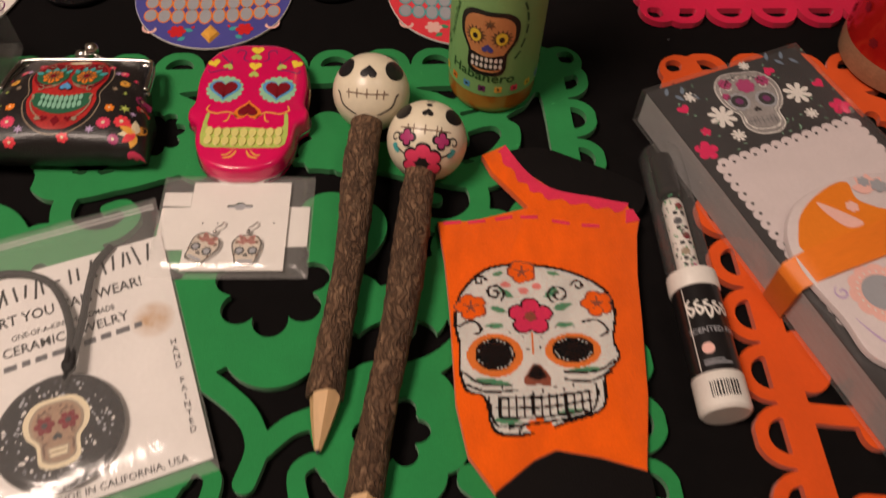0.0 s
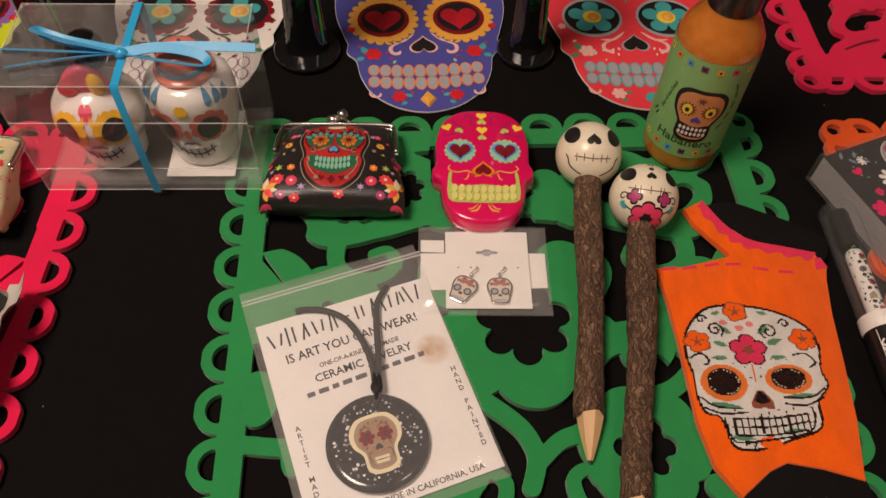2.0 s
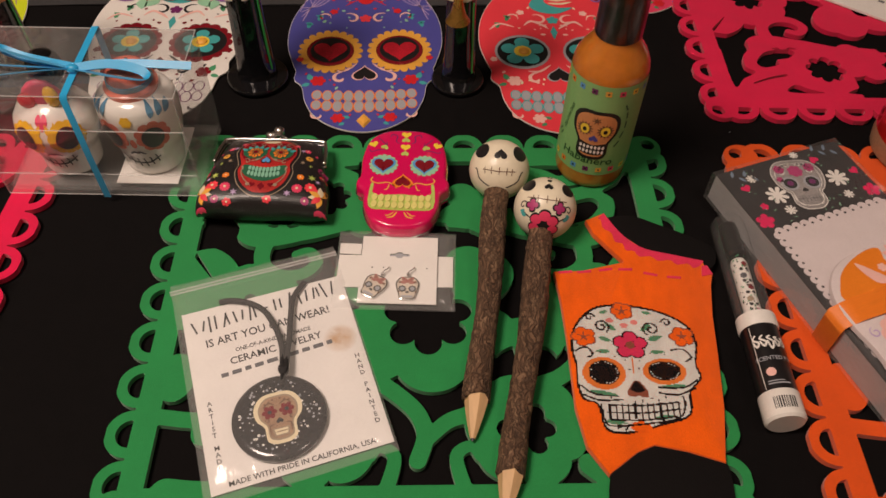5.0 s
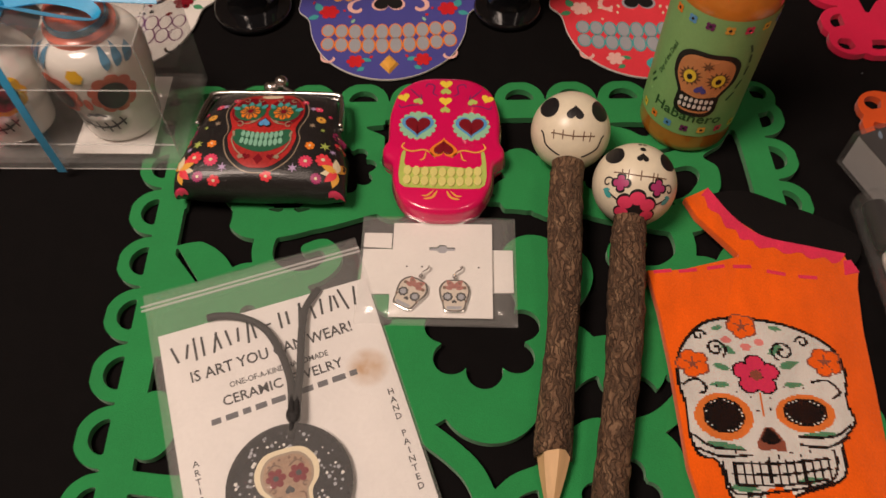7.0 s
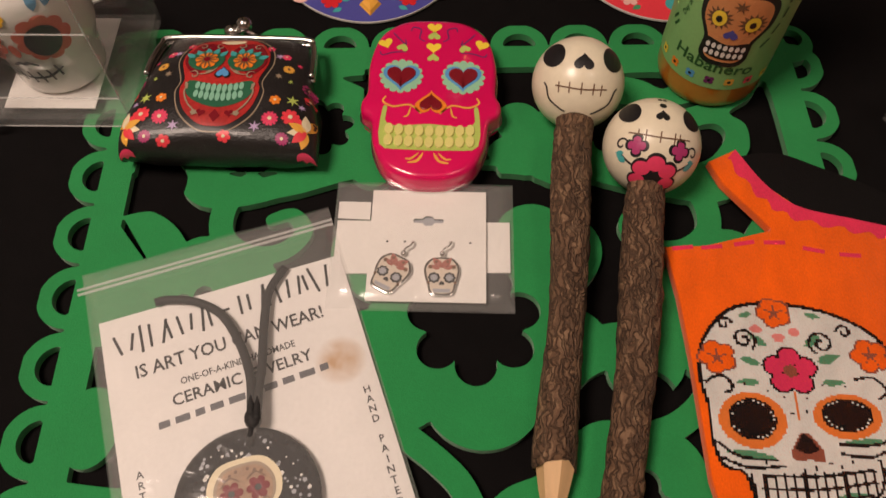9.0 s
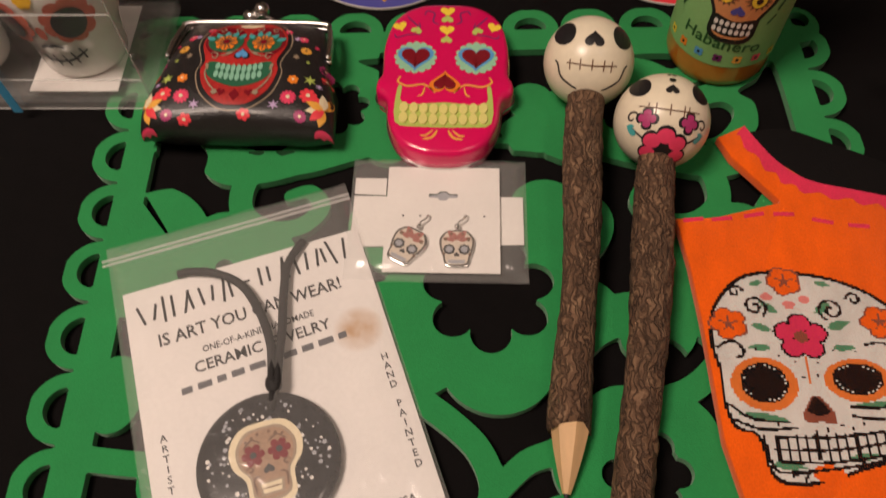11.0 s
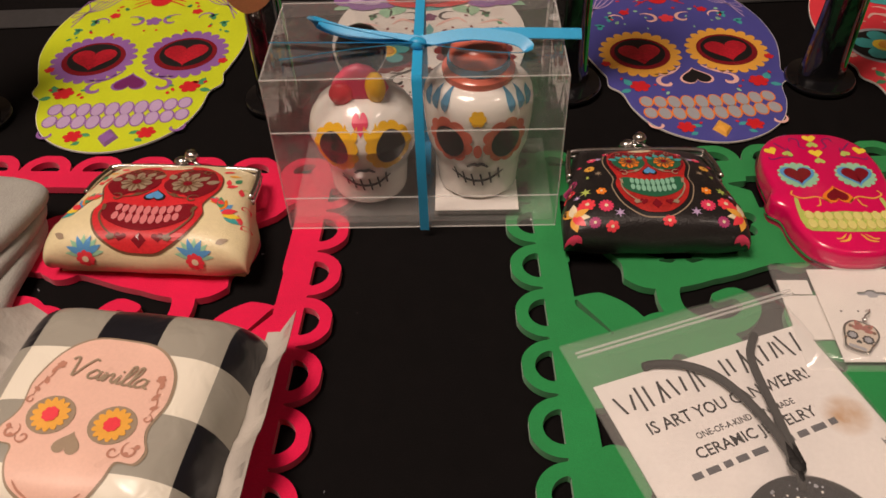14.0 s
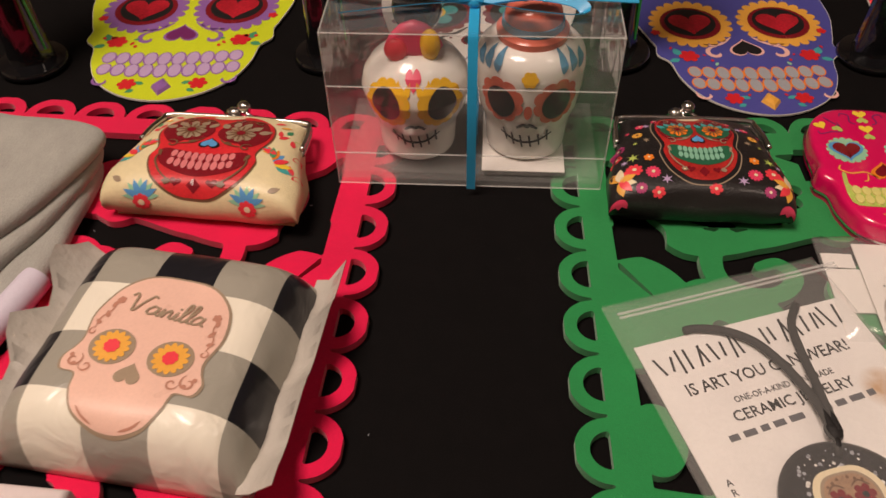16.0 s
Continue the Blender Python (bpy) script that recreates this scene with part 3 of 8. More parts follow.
def skull_card(m, scale, colours, label):
    """A printed card cut to a skull. colours: body, scallop, eye, iris, nose, teeth, gum, line, dot, flower, gem."""
    body, scallop, eye, iris, nose, tooth, gum, line, dot, blossom, gem = colours
    card = thing("skull_cutout", m @ Matrix.Scale(scale, 4), label, "skull cut-out", group="skull cut-outs on the cloth")
    part("card", prism(CARD, 0.0004, 0.0014), "white", card)
    s = flat(0.0014)
    printed("face_print", [[(x * 0.994, y * 0.996) for x, y in CARD]], body, card, s, 1, 1.0)
    flowery = eye == "black"
    printed("eye_border", both([bloom(0.027, 0, 0.0255, 22, 0.14, squash=1.06) if not flowery else bloom(0.027, 0, 0.0245, 16, 0.10) if body == "white" else ell(0.027, 0, 0.022, 0.0215)]), scallop, card, s, 2)
    printed("eye_socket", both([ell(0.027, 0.0, 0.0185 if not flowery else 0.020, 0.0185, n=28)]), "darkred" if not flowery else "black", card, s, 3)
    if not flowery:
        printed("eye_ring", both([ell(0.027, 0.001, 0.0155, 0.0155, n=28)]), "black", card, s, 4)
        printed("eye_heart", both([heart(0.027, 0.0, 0.0140)]), "ruby", card, s, 5, label="glittering red heart")
    else:
        printed("eye_petals", both([bloom(0.027, 0, 0.0150 if body == "white" else 0.0175, 5, 0.5, 90)]), iris, card, s, 5)
        printed("eye_centre", both([ell(0.027, 0, 0.0068)]), "yellow", card, s, 6)
        part("eye_gem", ball(0.0045, (0.028, 0, 0.002), (1, 1, 0.5), 12, 6), "amber", card)
        part("eye_gem", ball(0.0045, (-0.026, 0, 0.002), (1, 1, 0.5), 12, 6), "amber", card)
    printed("nose_border", [heart(0, -0.0285, 0.0108, 180)], "blush" if body == "indigo" else scallop, card, s, 2)
    printed("nose", [heart(0, -0.0285, 0.0092, 180)], nose, card, s, 3)
    rnd = random.Random(label)
    for k, t in enumerate(teeth(0, -0.060, 0.039, 0.0112, 10, 2, 0.003)):
        cx, cy = sum(x for x, _ in t) / len(t), sum(y for _, y in t) / len(t)
        printed("gum", [[(cx + (x - cx) * 1.20, cy + (y - cy) * 1.10) for x, y in t]], gum, card, s, 2 + 0.2 * (k % 2))
        printed("tooth", [[(cx + (x - cx) * 0.96, cy + (y - cy) * 0.96) for x, y in t]], tooth, card, s, 3)
    swirls = [stroke(curl(0.012, 0.042, 0.008, 0.7, 60, 1), 0.0022), stroke(curl(0.018, -0.033, 0.007, 0.75, 100, -1), 0.0028), stroke([(0.006, -0.016), (0.015, -0.024), (0.024, -0.024)], 0.0022), stroke(curl(0.033, -0.074, 0.006, 0.6, 30, -1), 0.0018), stroke(curl(0.034, 0.045, 0.006, 0.8, 200, -1), 0.0016)]
    printed("swirl", both(swirls), line, card, s, 2)
    leaves = [leaf(0.046 - 0.004 * k, 0.030 + 0.005 * k, 0.007, 0.0035, 60 + 40 * (-1) ** k) for k in range(4)] + [leaf(0.040, -0.035, 0.008, 0.005, 70), leaf(0.041, -0.039, 0.007, 0.004, -20), leaf(0.010, -0.078, 0.006, 0.003, 20), leaf(0.014, -0.083, 0.005, 0.003, -30)]
    printed("leaf_print", both(leaves), "leaf" if body != "indigo" else "teal", card, s, 2)
    printed("blossom", both([bloom(0.035, -0.036, 0.006, 6, 0.3), bloom(0.019, -0.078, 0.0052, 6, 0.35), bloom(0.026, 0.052, 0.0035, 5, 0.3), bloom(0.050, 0.010 - 0.02, 0.003, 5, 0.3)]), blossom, card, s, 3)
    dots = []
    for _ in range(46):
        x, y = rnd.uniform(0.003, 0.052), rnd.uniform(-0.085, 0.082)
        clear = min(math.hypot(x - 0.027, y) - 0.028, abs(y + 0.060) - 0.013, math.hypot(x, y + 0.028) - 0.012)
        if clear > 0 and (x / 0.056) ** 2 + ((y - 0.0) / 0.086) ** 2 < 0.86:
            r = rnd.uniform(0.0006, 0.0013)
            dots.append(ell(x, y, r, r * rnd.uniform(1, 1.9), rnd.uniform(0, 180), 8))
    printed("dot", both(dots[: len(dots) // 2]), dot, card, s, 3)
    printed("fleck", both(dots[len(dots) // 2 :]), blossom, card, s, 3)
    printed("forehead_blossom", [bloom(0, 0.042, 0.0052, 5, 0.35, 90)], gem if body != "indigo" else "coral", card, s, 3)
    if flowery:
        printed("forehead_moon", [spline([(-0.018, 0.064), (-0.012, 0.054), (0.004, 0.051), (0.018, 0.060), (0.006, 0.060), (-0.004, 0.066), (-0.008, 0.078)], True, 5)], "teal", card, s, 3)
        printed("moon_streak", [stroke([(-0.006, 0.074), (0.004, 0.070), (0.016, 0.072)], 0.003), stroke([(-0.002, 0.066), (0.008, 0.065), (0.018, 0.068)], 0.0025)], "cream", card, s, 4)
        printed("brow", both([stroke([(0.004, 0.030), (0.010, 0.036), (0.018, 0.040), (0.024, 0.034)], 0.0025), stroke([(0.032, 0.032), (0.044, 0.036), (0.052, 0.028)], 0.002)]), "blush", card, s, 3)
        printed("forehead_diamond", [[(0, 0.034), (0.003, 0.026), (0, 0.016), (-0.003, 0.026)]], "teal", card, s, 3)
        printed("chin_spot", [ell(0.004, -0.082, 0.006, 0.005)], "teal", card, s, 3)
    else:
        legs = [stroke([(0.003 * side, 0.070), (0.010 * side, 0.070 + 0.004 * k), (0.017 * side, 0.066 + 0.006 * k)], 0.0012) for k in range(-1, 3) for side in (-1, 1)]
        printed("spider_leg", legs, blossom, card, s, 2)
        printed("spider", [ell(0, 0.070, 0.0068, 0.0082)], blossom, card, s, 3)
        web = [stroke([(0.020 + 0.006 * k, 0.086 - 0.004 * k), (0.036 + 0.002 * k, 0.062 + 0.002 * k), (0.054 - 0.001 * k, 0.058 - 0.006 * k)], 0.0008, 0.8) for k in range(4)]
        web += [stroke([(0.048, 0.074), (0.024 + 0.010 * k, 0.080 - 0.009 * k)], 0.0008, 0.8, False) for k in range(4)]
        printed("web", both(web), "lilac" if body == "indigo" else line, card, s, 2)
        g = bmesh.new()
        loft([[(0.0055 * q * math.cos(TAU * i / 4), -0.081 + 0.0078 * q * math.sin(TAU * i / 4), z) for i in range(4)] for q, z in ((1, 0.0015), (0.75, 0.0032), (0.3, 0.004))], g)
        part("gem", g, gem, card, "faceted stick-on gem")
    if body == "white":
        for side in (-1, 1):
            for k, q in ((0, 1.0), (1, 0.66), (2, 0.34)):
                printed("side_rose", [bloom(0.040 * side, 0.072, 0.026 * q, 7, 0.14, 20 * k, 0.75)], "violet" if k != 1 else "lilac", card, flat(0.0022), 1 + 2 * k)
        for k, q in enumerate((1.0, 0.78, 0.56, 0.34, 0.15)):
            printed("rose", [bloom(0.0, 0.076, 0.038 * q, 6, 0.13, 33 * k, 0.62)], "red" if k % 2 == 0 else "darkred", card, flat(0.0026), 1 + 2 * k)
        printed("rose_leaf", both([leaf(0.016, 0.058, 0.016, 0.010, -50), leaf(0.030, 0.056, 0.014, 0.009, -100), leaf(0.052, 0.062, 0.014, 0.008, -30), leaf(0.030, 0.092, 0.013, 0.008, 60)]), "mint", card, flat(0.0018), 1)
    return card


skull_card(pose(-0.046, 0.2095, 0.0003, 0, 0, 6), 1.0, ("indigo", "amber", "red", "red", "black", "grey", "orange_ink", "blush", "mint", "red", "amber"), "blue sugar-skull card cut-out with red heart eyes")
skull_card(pose(-0.387, 0.1985, 0.0003, 0, 0, 7), 1.07, ("lime", "violet", "red", "red", "plum", "lilac", "violet", "violet", "leaf", "red", "violet"), "yellow-green sugar-skull card cut-out with purple eyes")
skull_card(pose(0.1045, 0.2195, 0.0003, 0, 0, 3), 1.0, ("coral", "grey", "black", "teal", "black", "grey", "teal", "blush", "cream", "blush", "teal"), "coral red sugar-skull card cut-out with flower eyes")
skull_card(pose(-0.2035, 0.208, 0.0003, 0, 0, 4), 1.02, ("white", "darkred", "black", "teal", "black", "white", "plum", "black", "black", "darkred", "plum"), "white sugar-skull card cut-out crowned with roses")
skull_card(pose(0.170, 0.370, 0.0003, 0, 0, 3), 1.0, ("rose", "violet", "red", "red", "plum", "lilac", "violet", "violet", "cream", "red", "violet"), "magenta sugar-skull card cut-out behind the bottle")


# ---- hot sauce bottle ----
def sauce_bottle(m):
    bottle = thing("sauce_bottle", m, "orange hot sauce bottle with a green skull label", "bottle")
    sauce, tree, bsdf = principled("hot_sauce")
    bsdf.inputs["Base Color"].default_value = (0.52, 0.165, 0.018, 1)
    bsdf.inputs["Roughness"].default_value, bsdf.inputs["Coat Weight"].default_value, bsdf.inputs["Coat Roughness"].default_value = 0.3, 1.0, 0.04
    bsdf.inputs["Subsurface Weight"].default_value, bsdf.inputs["Subsurface Scale"].default_value = 0.25, 0.006
    bsdf.inputs["Subsurface Radius"].default_value = (1.0, 0.35, 0.1)
    tex = tree.nodes.new("ShaderNodeTexNoise")
    tex.inputs["Scale"].default_value, tex.inputs["Detail"].default_value = 160, 6
    ramp = tree.nodes.new("ShaderNodeMapRange")
    ramp.inputs["To Min"].default_value, ramp.inputs["To Max"].default_value = 0.8, 1.25
    hue = tree.nodes.new("ShaderNodeHueSaturation")
    hue.inputs["Color"].default_value = (0.52, 0.165, 0.018, 1)
    coord = tree.nodes.new("ShaderNodeTexCoord")
    tree.links.new(coord.outputs["Object"], tex.inputs["Vector"])
    tree.links.new(tex.outputs["Fac"], ramp.inputs["Value"])
    tree.links.new(ramp.outputs["Result"], hue.inputs["Value"])
    tree.links.new(hue.outputs["Color"], bsdf.inputs["Base Color"])
    r = 0.0233
    part("glass_body", lathe([(0.018, 0.0012), (r - 0.0022, 0.0), (r - 0.0004, 0.003), (r, 0.006), (r, 0.086), (r - 0.001, 0.092), (r - 0.0042, 0.0985), (0.0150, 0.1045), (0.0130, 0.110), (0.0122, 0.116), (0.0120, 0.135)], 56), sauce, bottle, "orange sauce behind clear glass", smooth=50)
    sleeve = surface("shrink_sleeve", (0.010, 0.009, 0.009), rough=0.28, vary=0.3, bump=0.0003, bump_scale=260, coat=0.4)
    part("cap_sleeve", lathe([(0.0138, 0.109), (0.0142, 0.1105), (0.0140, 0.128), (0.0136, 0.140), (0.0150, 0.1425), (0.0152, 0.166), (0.0142, 0.1685), (0.004, 0.169)], 40), sleeve, bottle, "black shrink sleeve over the cap", smooth=40)
    label_mat = ink("label_green", (0.24, 0.47, 0.17), rough=0.45)
    wrap = part("label", lathe([(r + 0.0003, 0.014), (r + 0.0003, 0.0865)], 56, caps=False), label_mat, bottle, "green printed paper label", smooth=True)
    s = drum(r + 0.0004)
    up = 0.050
    small = lambda x, y, h: s(x * 0.90 + 0.0006, up - 0.0020 + (y - up) * 0.90, h)
    face = [(x * 0.92, y + up) for x, y in spline(mirrored([(0, 0.0215), (0.011, 0.021), (0.0175, 0.015), (0.0178, 0.004), (0.0135, -0.004), (0.0118, -0.008), (0.0118, -0.017), (0.008, -0.0215), (0, -0.0222)]), True, 4)]
    printed("skull_outline", [face], "black", wrap, small, 1, 0.005)
    printed("skull_face", [[(x * 0.85, up + (y - up) * 0.87) for x, y in face]], "taupe_orange", wrap, small, 2, 0.005)
    printed("mouth", [[(x * 0.95, y) for x, y in spline([(-0.0105, up - 0.0068), (0, up - 0.0085), (0.0105, up - 0.0068), (0.0098, up - 0.0155), (0, up - 0.0178), (-0.0098, up - 0.0155)], True, 4)]], "black", wrap, small, 3, 0.004)
    for row in range(2):
        for i in range(7):
            printed("tooth", [ell(-0.0078 + 0.0026 * i, up - 0.0105 - 0.0042 * row, 0.001, 0.0017, n=8)], "white", wrap, small, 4, 0.004)
    for sx in (-1, 1):
        printed("lash", [star(0.0072 * sx, up + 0.0048, 0.0064, 14, 0.62)], "brown", wrap, small, 3, 0.004)
        printed("eye", [ell(0.0072 * sx, up + 0.0048, 0.0032, 0.0042)], "yellow", wrap, small, 4, 0.004)
        printed("pupil", [ell(0.0072 * sx, up + 0.0045, 0.0014, 0.0018)], "black", wrap, small, 5, 0.004)
    printed("nose", [heart(0, up - 0.0025, 0.0034, 180)], "indigo", wrap, small, 4, 0.004)
    printed("brow_star", [star(0, up + 0.0135, 0.0036, 7, 0.35)], "brown", wrap, small, 4, 0.004)
    for k, c in enumerate(("yellow", "orange_ink", "blue", "plum", "amber", "rose", "yellow", "blue")):
        for y, off in ((0.0815, 0.0), (0.019, 0.004)):
            printed("flower_print", [bloom(-0.030 + 0.0085 * k + off, y, 0.0024, 4, 0.4, 45)], c, wrap, s, 1, 0.004)
            printed("flower_centre", [ell(-0.030 + 0.0085 * k + off, y, 0.0008, n=6)], "black", wrap, s, 2, 0.004)
    # what is in it, and the small lines beside the skull
    lettering("flavour_name", "Habanero", 0.0084, -0.0015, 0.0268, -3, "leaf_dark", wrap, s, 1, span=0.0350)
    lettering("side_line", "Day of the Dead", 0.0034, -0.0195, up + 0.004, 78, "leaf_dark", wrap, s, 1)
    for k, (x, y) in enumerate(((0.0175, 0.020), (0.0192, 0.0135), (0.0196, 0.006), (0.0182, -0.002), (0.0160, -0.009))):
        printed("side_bar", [moved([(-0.0026, -0.0006), (0.0026, -0.0005), (0.0026, 0.0006), (-0.0026, 0.0005)], x, up + y, 112 - 14 * k)], "leaf_dark", wrap, s, 1, 0.004)
    for k in range(2):
        printed("side_bar", [moved([(-0.0022, -0.0005), (0.0022, -0.0005), (0.0022, 0.0005), (-0.0022, 0.0005)], -0.0262 + 0.002 * k, up - 0.012 - 0.002 * k, 60)], "leaf_dark", wrap, s, 1, 0.004)
    return bottle


M["taupe_orange"] = ink("skull_tan", (0.62, 0.26, 0.10))
M["leaf_dark"] = ink("dark_leaf_print", (0.03, 0.10, 0.03))
sauce_bottle(pose(0.1215, 0.0935, 0.0043, 0, 0, -15))


# ---- twig pencils with skull heads ----
def bark_material():
    m, tree, bsdf = principled("twig_bark")
    n, l = tree.nodes, tree.links
    coord, mapping = n.new("ShaderNodeTexCoord"), n.new("ShaderNodeMapping")
    mapping.inputs["Scale"].default_value = (1, 0.20, 1)
    tex, warp, cell = n.new("ShaderNodeTexNoise"), n.new("ShaderNodeTexNoise"), n.new("ShaderNodeTexVoronoi")
    warp.inputs["Scale"].default_value, warp.inputs["Detail"].default_value = 160, 3
    shift, mixed = n.new("ShaderNodeVectorMath"), n.new("ShaderNodeVectorMath")
    shift.operation, shift.inputs[3].default_value = "SCALE", 0.009
    l.new(coord.outputs["Object"], warp.inputs["Vector"])
    l.new(warp.outputs["Color"], shift.inputs[0])
    l.new(coord.outputs["Object"], mixed.inputs[0])
    l.new(shift.outputs[0], mixed.inputs[1])
    l.new(mixed.outputs[0], mapping.inputs["Vector"])
    tex.inputs["Scale"].default_value, tex.inputs["Detail"].default_value, tex.inputs["Distortion"].default_value = 380, 8, 0.8
    cell.inputs["Scale"].default_value, cell.feature = 430, "DISTANCE_TO_EDGE"
    for t in (tex, cell):
        l.new(mapping.outputs["Vector"], t.inputs["Vector"])
    crack = n.new("ShaderNodeMapRange")
    crack.inputs["From Max"].default_value = 0.16
    crack.inputs["To Min"].default_value = 0.40
    l.new(cell.outputs["Distance"], crack.inputs["Value"])
    ramp = n.new("ShaderNodeValToRGB")
    ramp.color_ramp.elements[0].position, ramp.color_ramp.elements[0].color = 0.30, (0.066, 0.034, 0.017, 1)
    ramp.color_ramp.elements[1].position, ramp.color_ramp.elements[1].color = 0.74, (0.30, 0.185, 0.105, 1)
    e = ramp.color_ramp.elements.new(0.52)
    e.color = (0.145, 0.078, 0.041, 1)
    l.new(tex.outputs["Fac"], ramp.inputs["Fac"])
    dark = n.new("ShaderNodeMix")
    dark.data_type = "RGBA"
    dark.inputs[6].default_value = (0.030, 0.016, 0.009, 1)
    l.new(crack.outputs["Result"], dark.inputs[0])
    l.new(ramp.outputs["Color"], dark.inputs[7])
    l.new(dark.outputs[2], bsdf.inputs["Base Color"])
    add, relief = n.new("ShaderNodeMath"), n.new("ShaderNodeBump")
    add.operation = "ADD"
    l.new(tex.outputs["Fac"], add.inputs[0])
    l.new(crack.outputs["Result"], add.inputs[1])
    relief.inputs["Distance"].default_value = 0.0012
    l.new(add.outputs[0], relief.inputs["Height"])
    l.new(relief.outputs["Normal"], bsdf.inputs["Normal"])
    bsdf.inputs["Roughness"].default_value = 0.8
    return m


M["bark"] = bark_material()
M["bare_wood"] = surface("bare_wood", (0.62, 0.40, 0.20), rough=0.6, vary=0.18, grain=300, stretch=(1, 0.15, 1))
M["ball_paint"] = surface("ball_paint", (0.80, 0.72, 0.55), rough=0.35, vary=0.07, grain=300, coat=0.2)
M["graphite"] = surface("graphite", (0.03, 0.03, 0.035), rough=0.4, metal=0.3)


def twig_pencil(head, tip, seed, style, label):
    """A pencil of bark-covered twig, its painted wooden ball at head and its point at tip."""
    head, tip = Vector(head), Vector(tip)
    base = Vector((head.x, head.y, 0.0043))
    pencil = thing("twig_pencil", Matrix.Translation(base), label, "pencil", group="twig pencils on the green mat")
    head, tip = head - base, tip - base
    R, rnd = 0.0194, random.Random(seed)
    start = head + (tip - head).normalized() * 0.012 + Vector((0, 0, -0.002))
    length = (tip - start).length
    ahead = (tip - start).normalized()
    side = ahead.cross(Vector((0, 0, 1))).normalized()
    up = side.cross(ahead)
    bend = [rnd.uniform(-1, 1) for _ in range(6)]
    rings, n, m = [], 26, 110
    stop = 1 - 0.026 / length
    for i in range(m + 1):
        t = stop * i / m
        off = 0.0010 * math.sin(math.pi * t) * bend[0] + 0.0007 * math.sin(3 * math.pi * t + bend[1])
        c = start + (tip - start) * t + side * off
        ring = []
        for k in range(n):
            a = TAU * k / n
            bumpy = 1 + 0.10 * noise.noise((math.cos(a) * 3, math.sin(a) * 3, t * 26 + seed * 7)) + 0.05 * noise.noise((math.cos(a) * 7, math.sin(a) * 7, t * 55 + seed))
            r = (0.0076 + 0.0006 * math.sin(9 * t + bend[2])) * bumpy * (1.0 - 0.06 * t)
            last = 0.0022 * math.sin(2.5 * a + bend[3]) + 0.002 if i == m else 0.0
            ring.append(c + r * (side * math.cos(a) + up * math.sin(a)) + ahead * last)
        rings.append(ring)
    part("twig", loft(rings), "bark", pencil, "rough brown bark", smooth=True)
    cone, c0 = [], start + (tip - start) * (stop - 0.006)
    for q, t in ((0.0068, 0.0), (0.0066, 0.15), (0.0052, 0.42), (0.0032, 0.72), (0.0014, 0.95)):
        c = c0 + (tip - c0) * t
        cone.append([c + q * (1 + 0.06 * (k % 2)) * (side * math.cos(TAU * k / 7) + up * math.sin(TAU * k / 7)) for k in range(7)])
    part("sharpened_wood", loft(cone), "bare_wood", pencil, "freshly cut pale wood")
    part("lead", loft([[tip + (1 - t) * -0.002 * ahead + q * (side * math.cos(TAU * k / 7) + up * math.sin(TAU * k / 7)) for k in range(7)] for q, t in ((0.0014, 0.0), (0.0006, 1.0))]), "graphite", pencil)
    skull = part("skull_head", ball(R, head, u=40, v=24), "ball_paint", pencil, "cream painted wooden ball with a skull face", smooth=True)
    s = globe(R, head, (head - tip) * -0.55 + Vector((0, -0.02, 0.245)), head - tip)
    if style == 0:
        printed("eye", both([moved(ell(0, 0, 0.0056, 0.0076), 0.0140, 0.0092, -24)]), "black", skull, s, 1, 0.003)
        printed("nose", [heart(0, 0.0040, 0.0044, 180)], "black", skull, s, 1, 0.003)
        printed("mouth_line", [stroke([(-0.011, -0.006), (0, -0.0072), (0.011, -0.006)], 0.0006, 0.9)] + [stroke([(x, -0.0045), (x, -0.0090)], 0.0006, 0.9, False) for x in (-0.0095, -0.005, 0, 0.005, 0.0085)], "brown", skull, s, 1, 0.003)
        printed("smile_line", [stroke([(-0.017, -0.0045), (-0.0155, -0.0065), (-0.014, -0.012), (-0.009, -0.016), (-0.006, -0.0175)], 0.0009, 0.8), stroke([(0.017, -0.0045), (0.0155, -0.0065), (0.014, -0.012), (0.009, -0.016), (0.006, -0.0175)], 0.0009, 0.8)], "black", skull, s, 1, 0.003)
    else:
        printed("eye", both([moved(ell(0, 0, 0.0052, 0.0070), 0.0145, 0.0125, -34)]), "black", skull, s, 1, 0.003)
        printed("nose", [heart(0, 0.0098, 0.0030, 180)], "black", skull, s, 1, 0.003)
        printed("forehead_dot", [ell(0, 0.0155, 0.0016, n=10), ell(0.0012, 0.0205, 0.0011, n=8), ell(-0.0012, 0.0205, 0.0011, n=8)], "black", skull, s, 1, 0.003)
        printed("mouth_line", [stroke([(-0.0125, 0.0015), (0, 0.0005), (0.0125, 0.0015)], 0.0006, 0.9)] + [stroke([(x, 0.0030), (x, -0.0015)], 0.0006, 0.9, False) for x in (-0.0085, -0.0055, 0, 0.0055, 0.0075)], "brown", skull, s, 1, 0.003)
        for x, y, r in ((-0.0085, -0.0035, 0.0040), (0.0085, -0.0035, 0.0040)):
            printed("small_flower_line", [bloom(x, y, r * 1.2, 4, 0.4, 90)], "black", skull, s, 1, 0.003)
            printed("small_flower", [bloom(x, y, r * 0.9, 4, 0.45, 90)], "plum_pink", skull, s, 2, 0.003)
        printed("large_flower_line", [bloom(0, -0.0165, 0.0112, 7, 0.2, 90)], "black", skull, s, 2, 0.003)
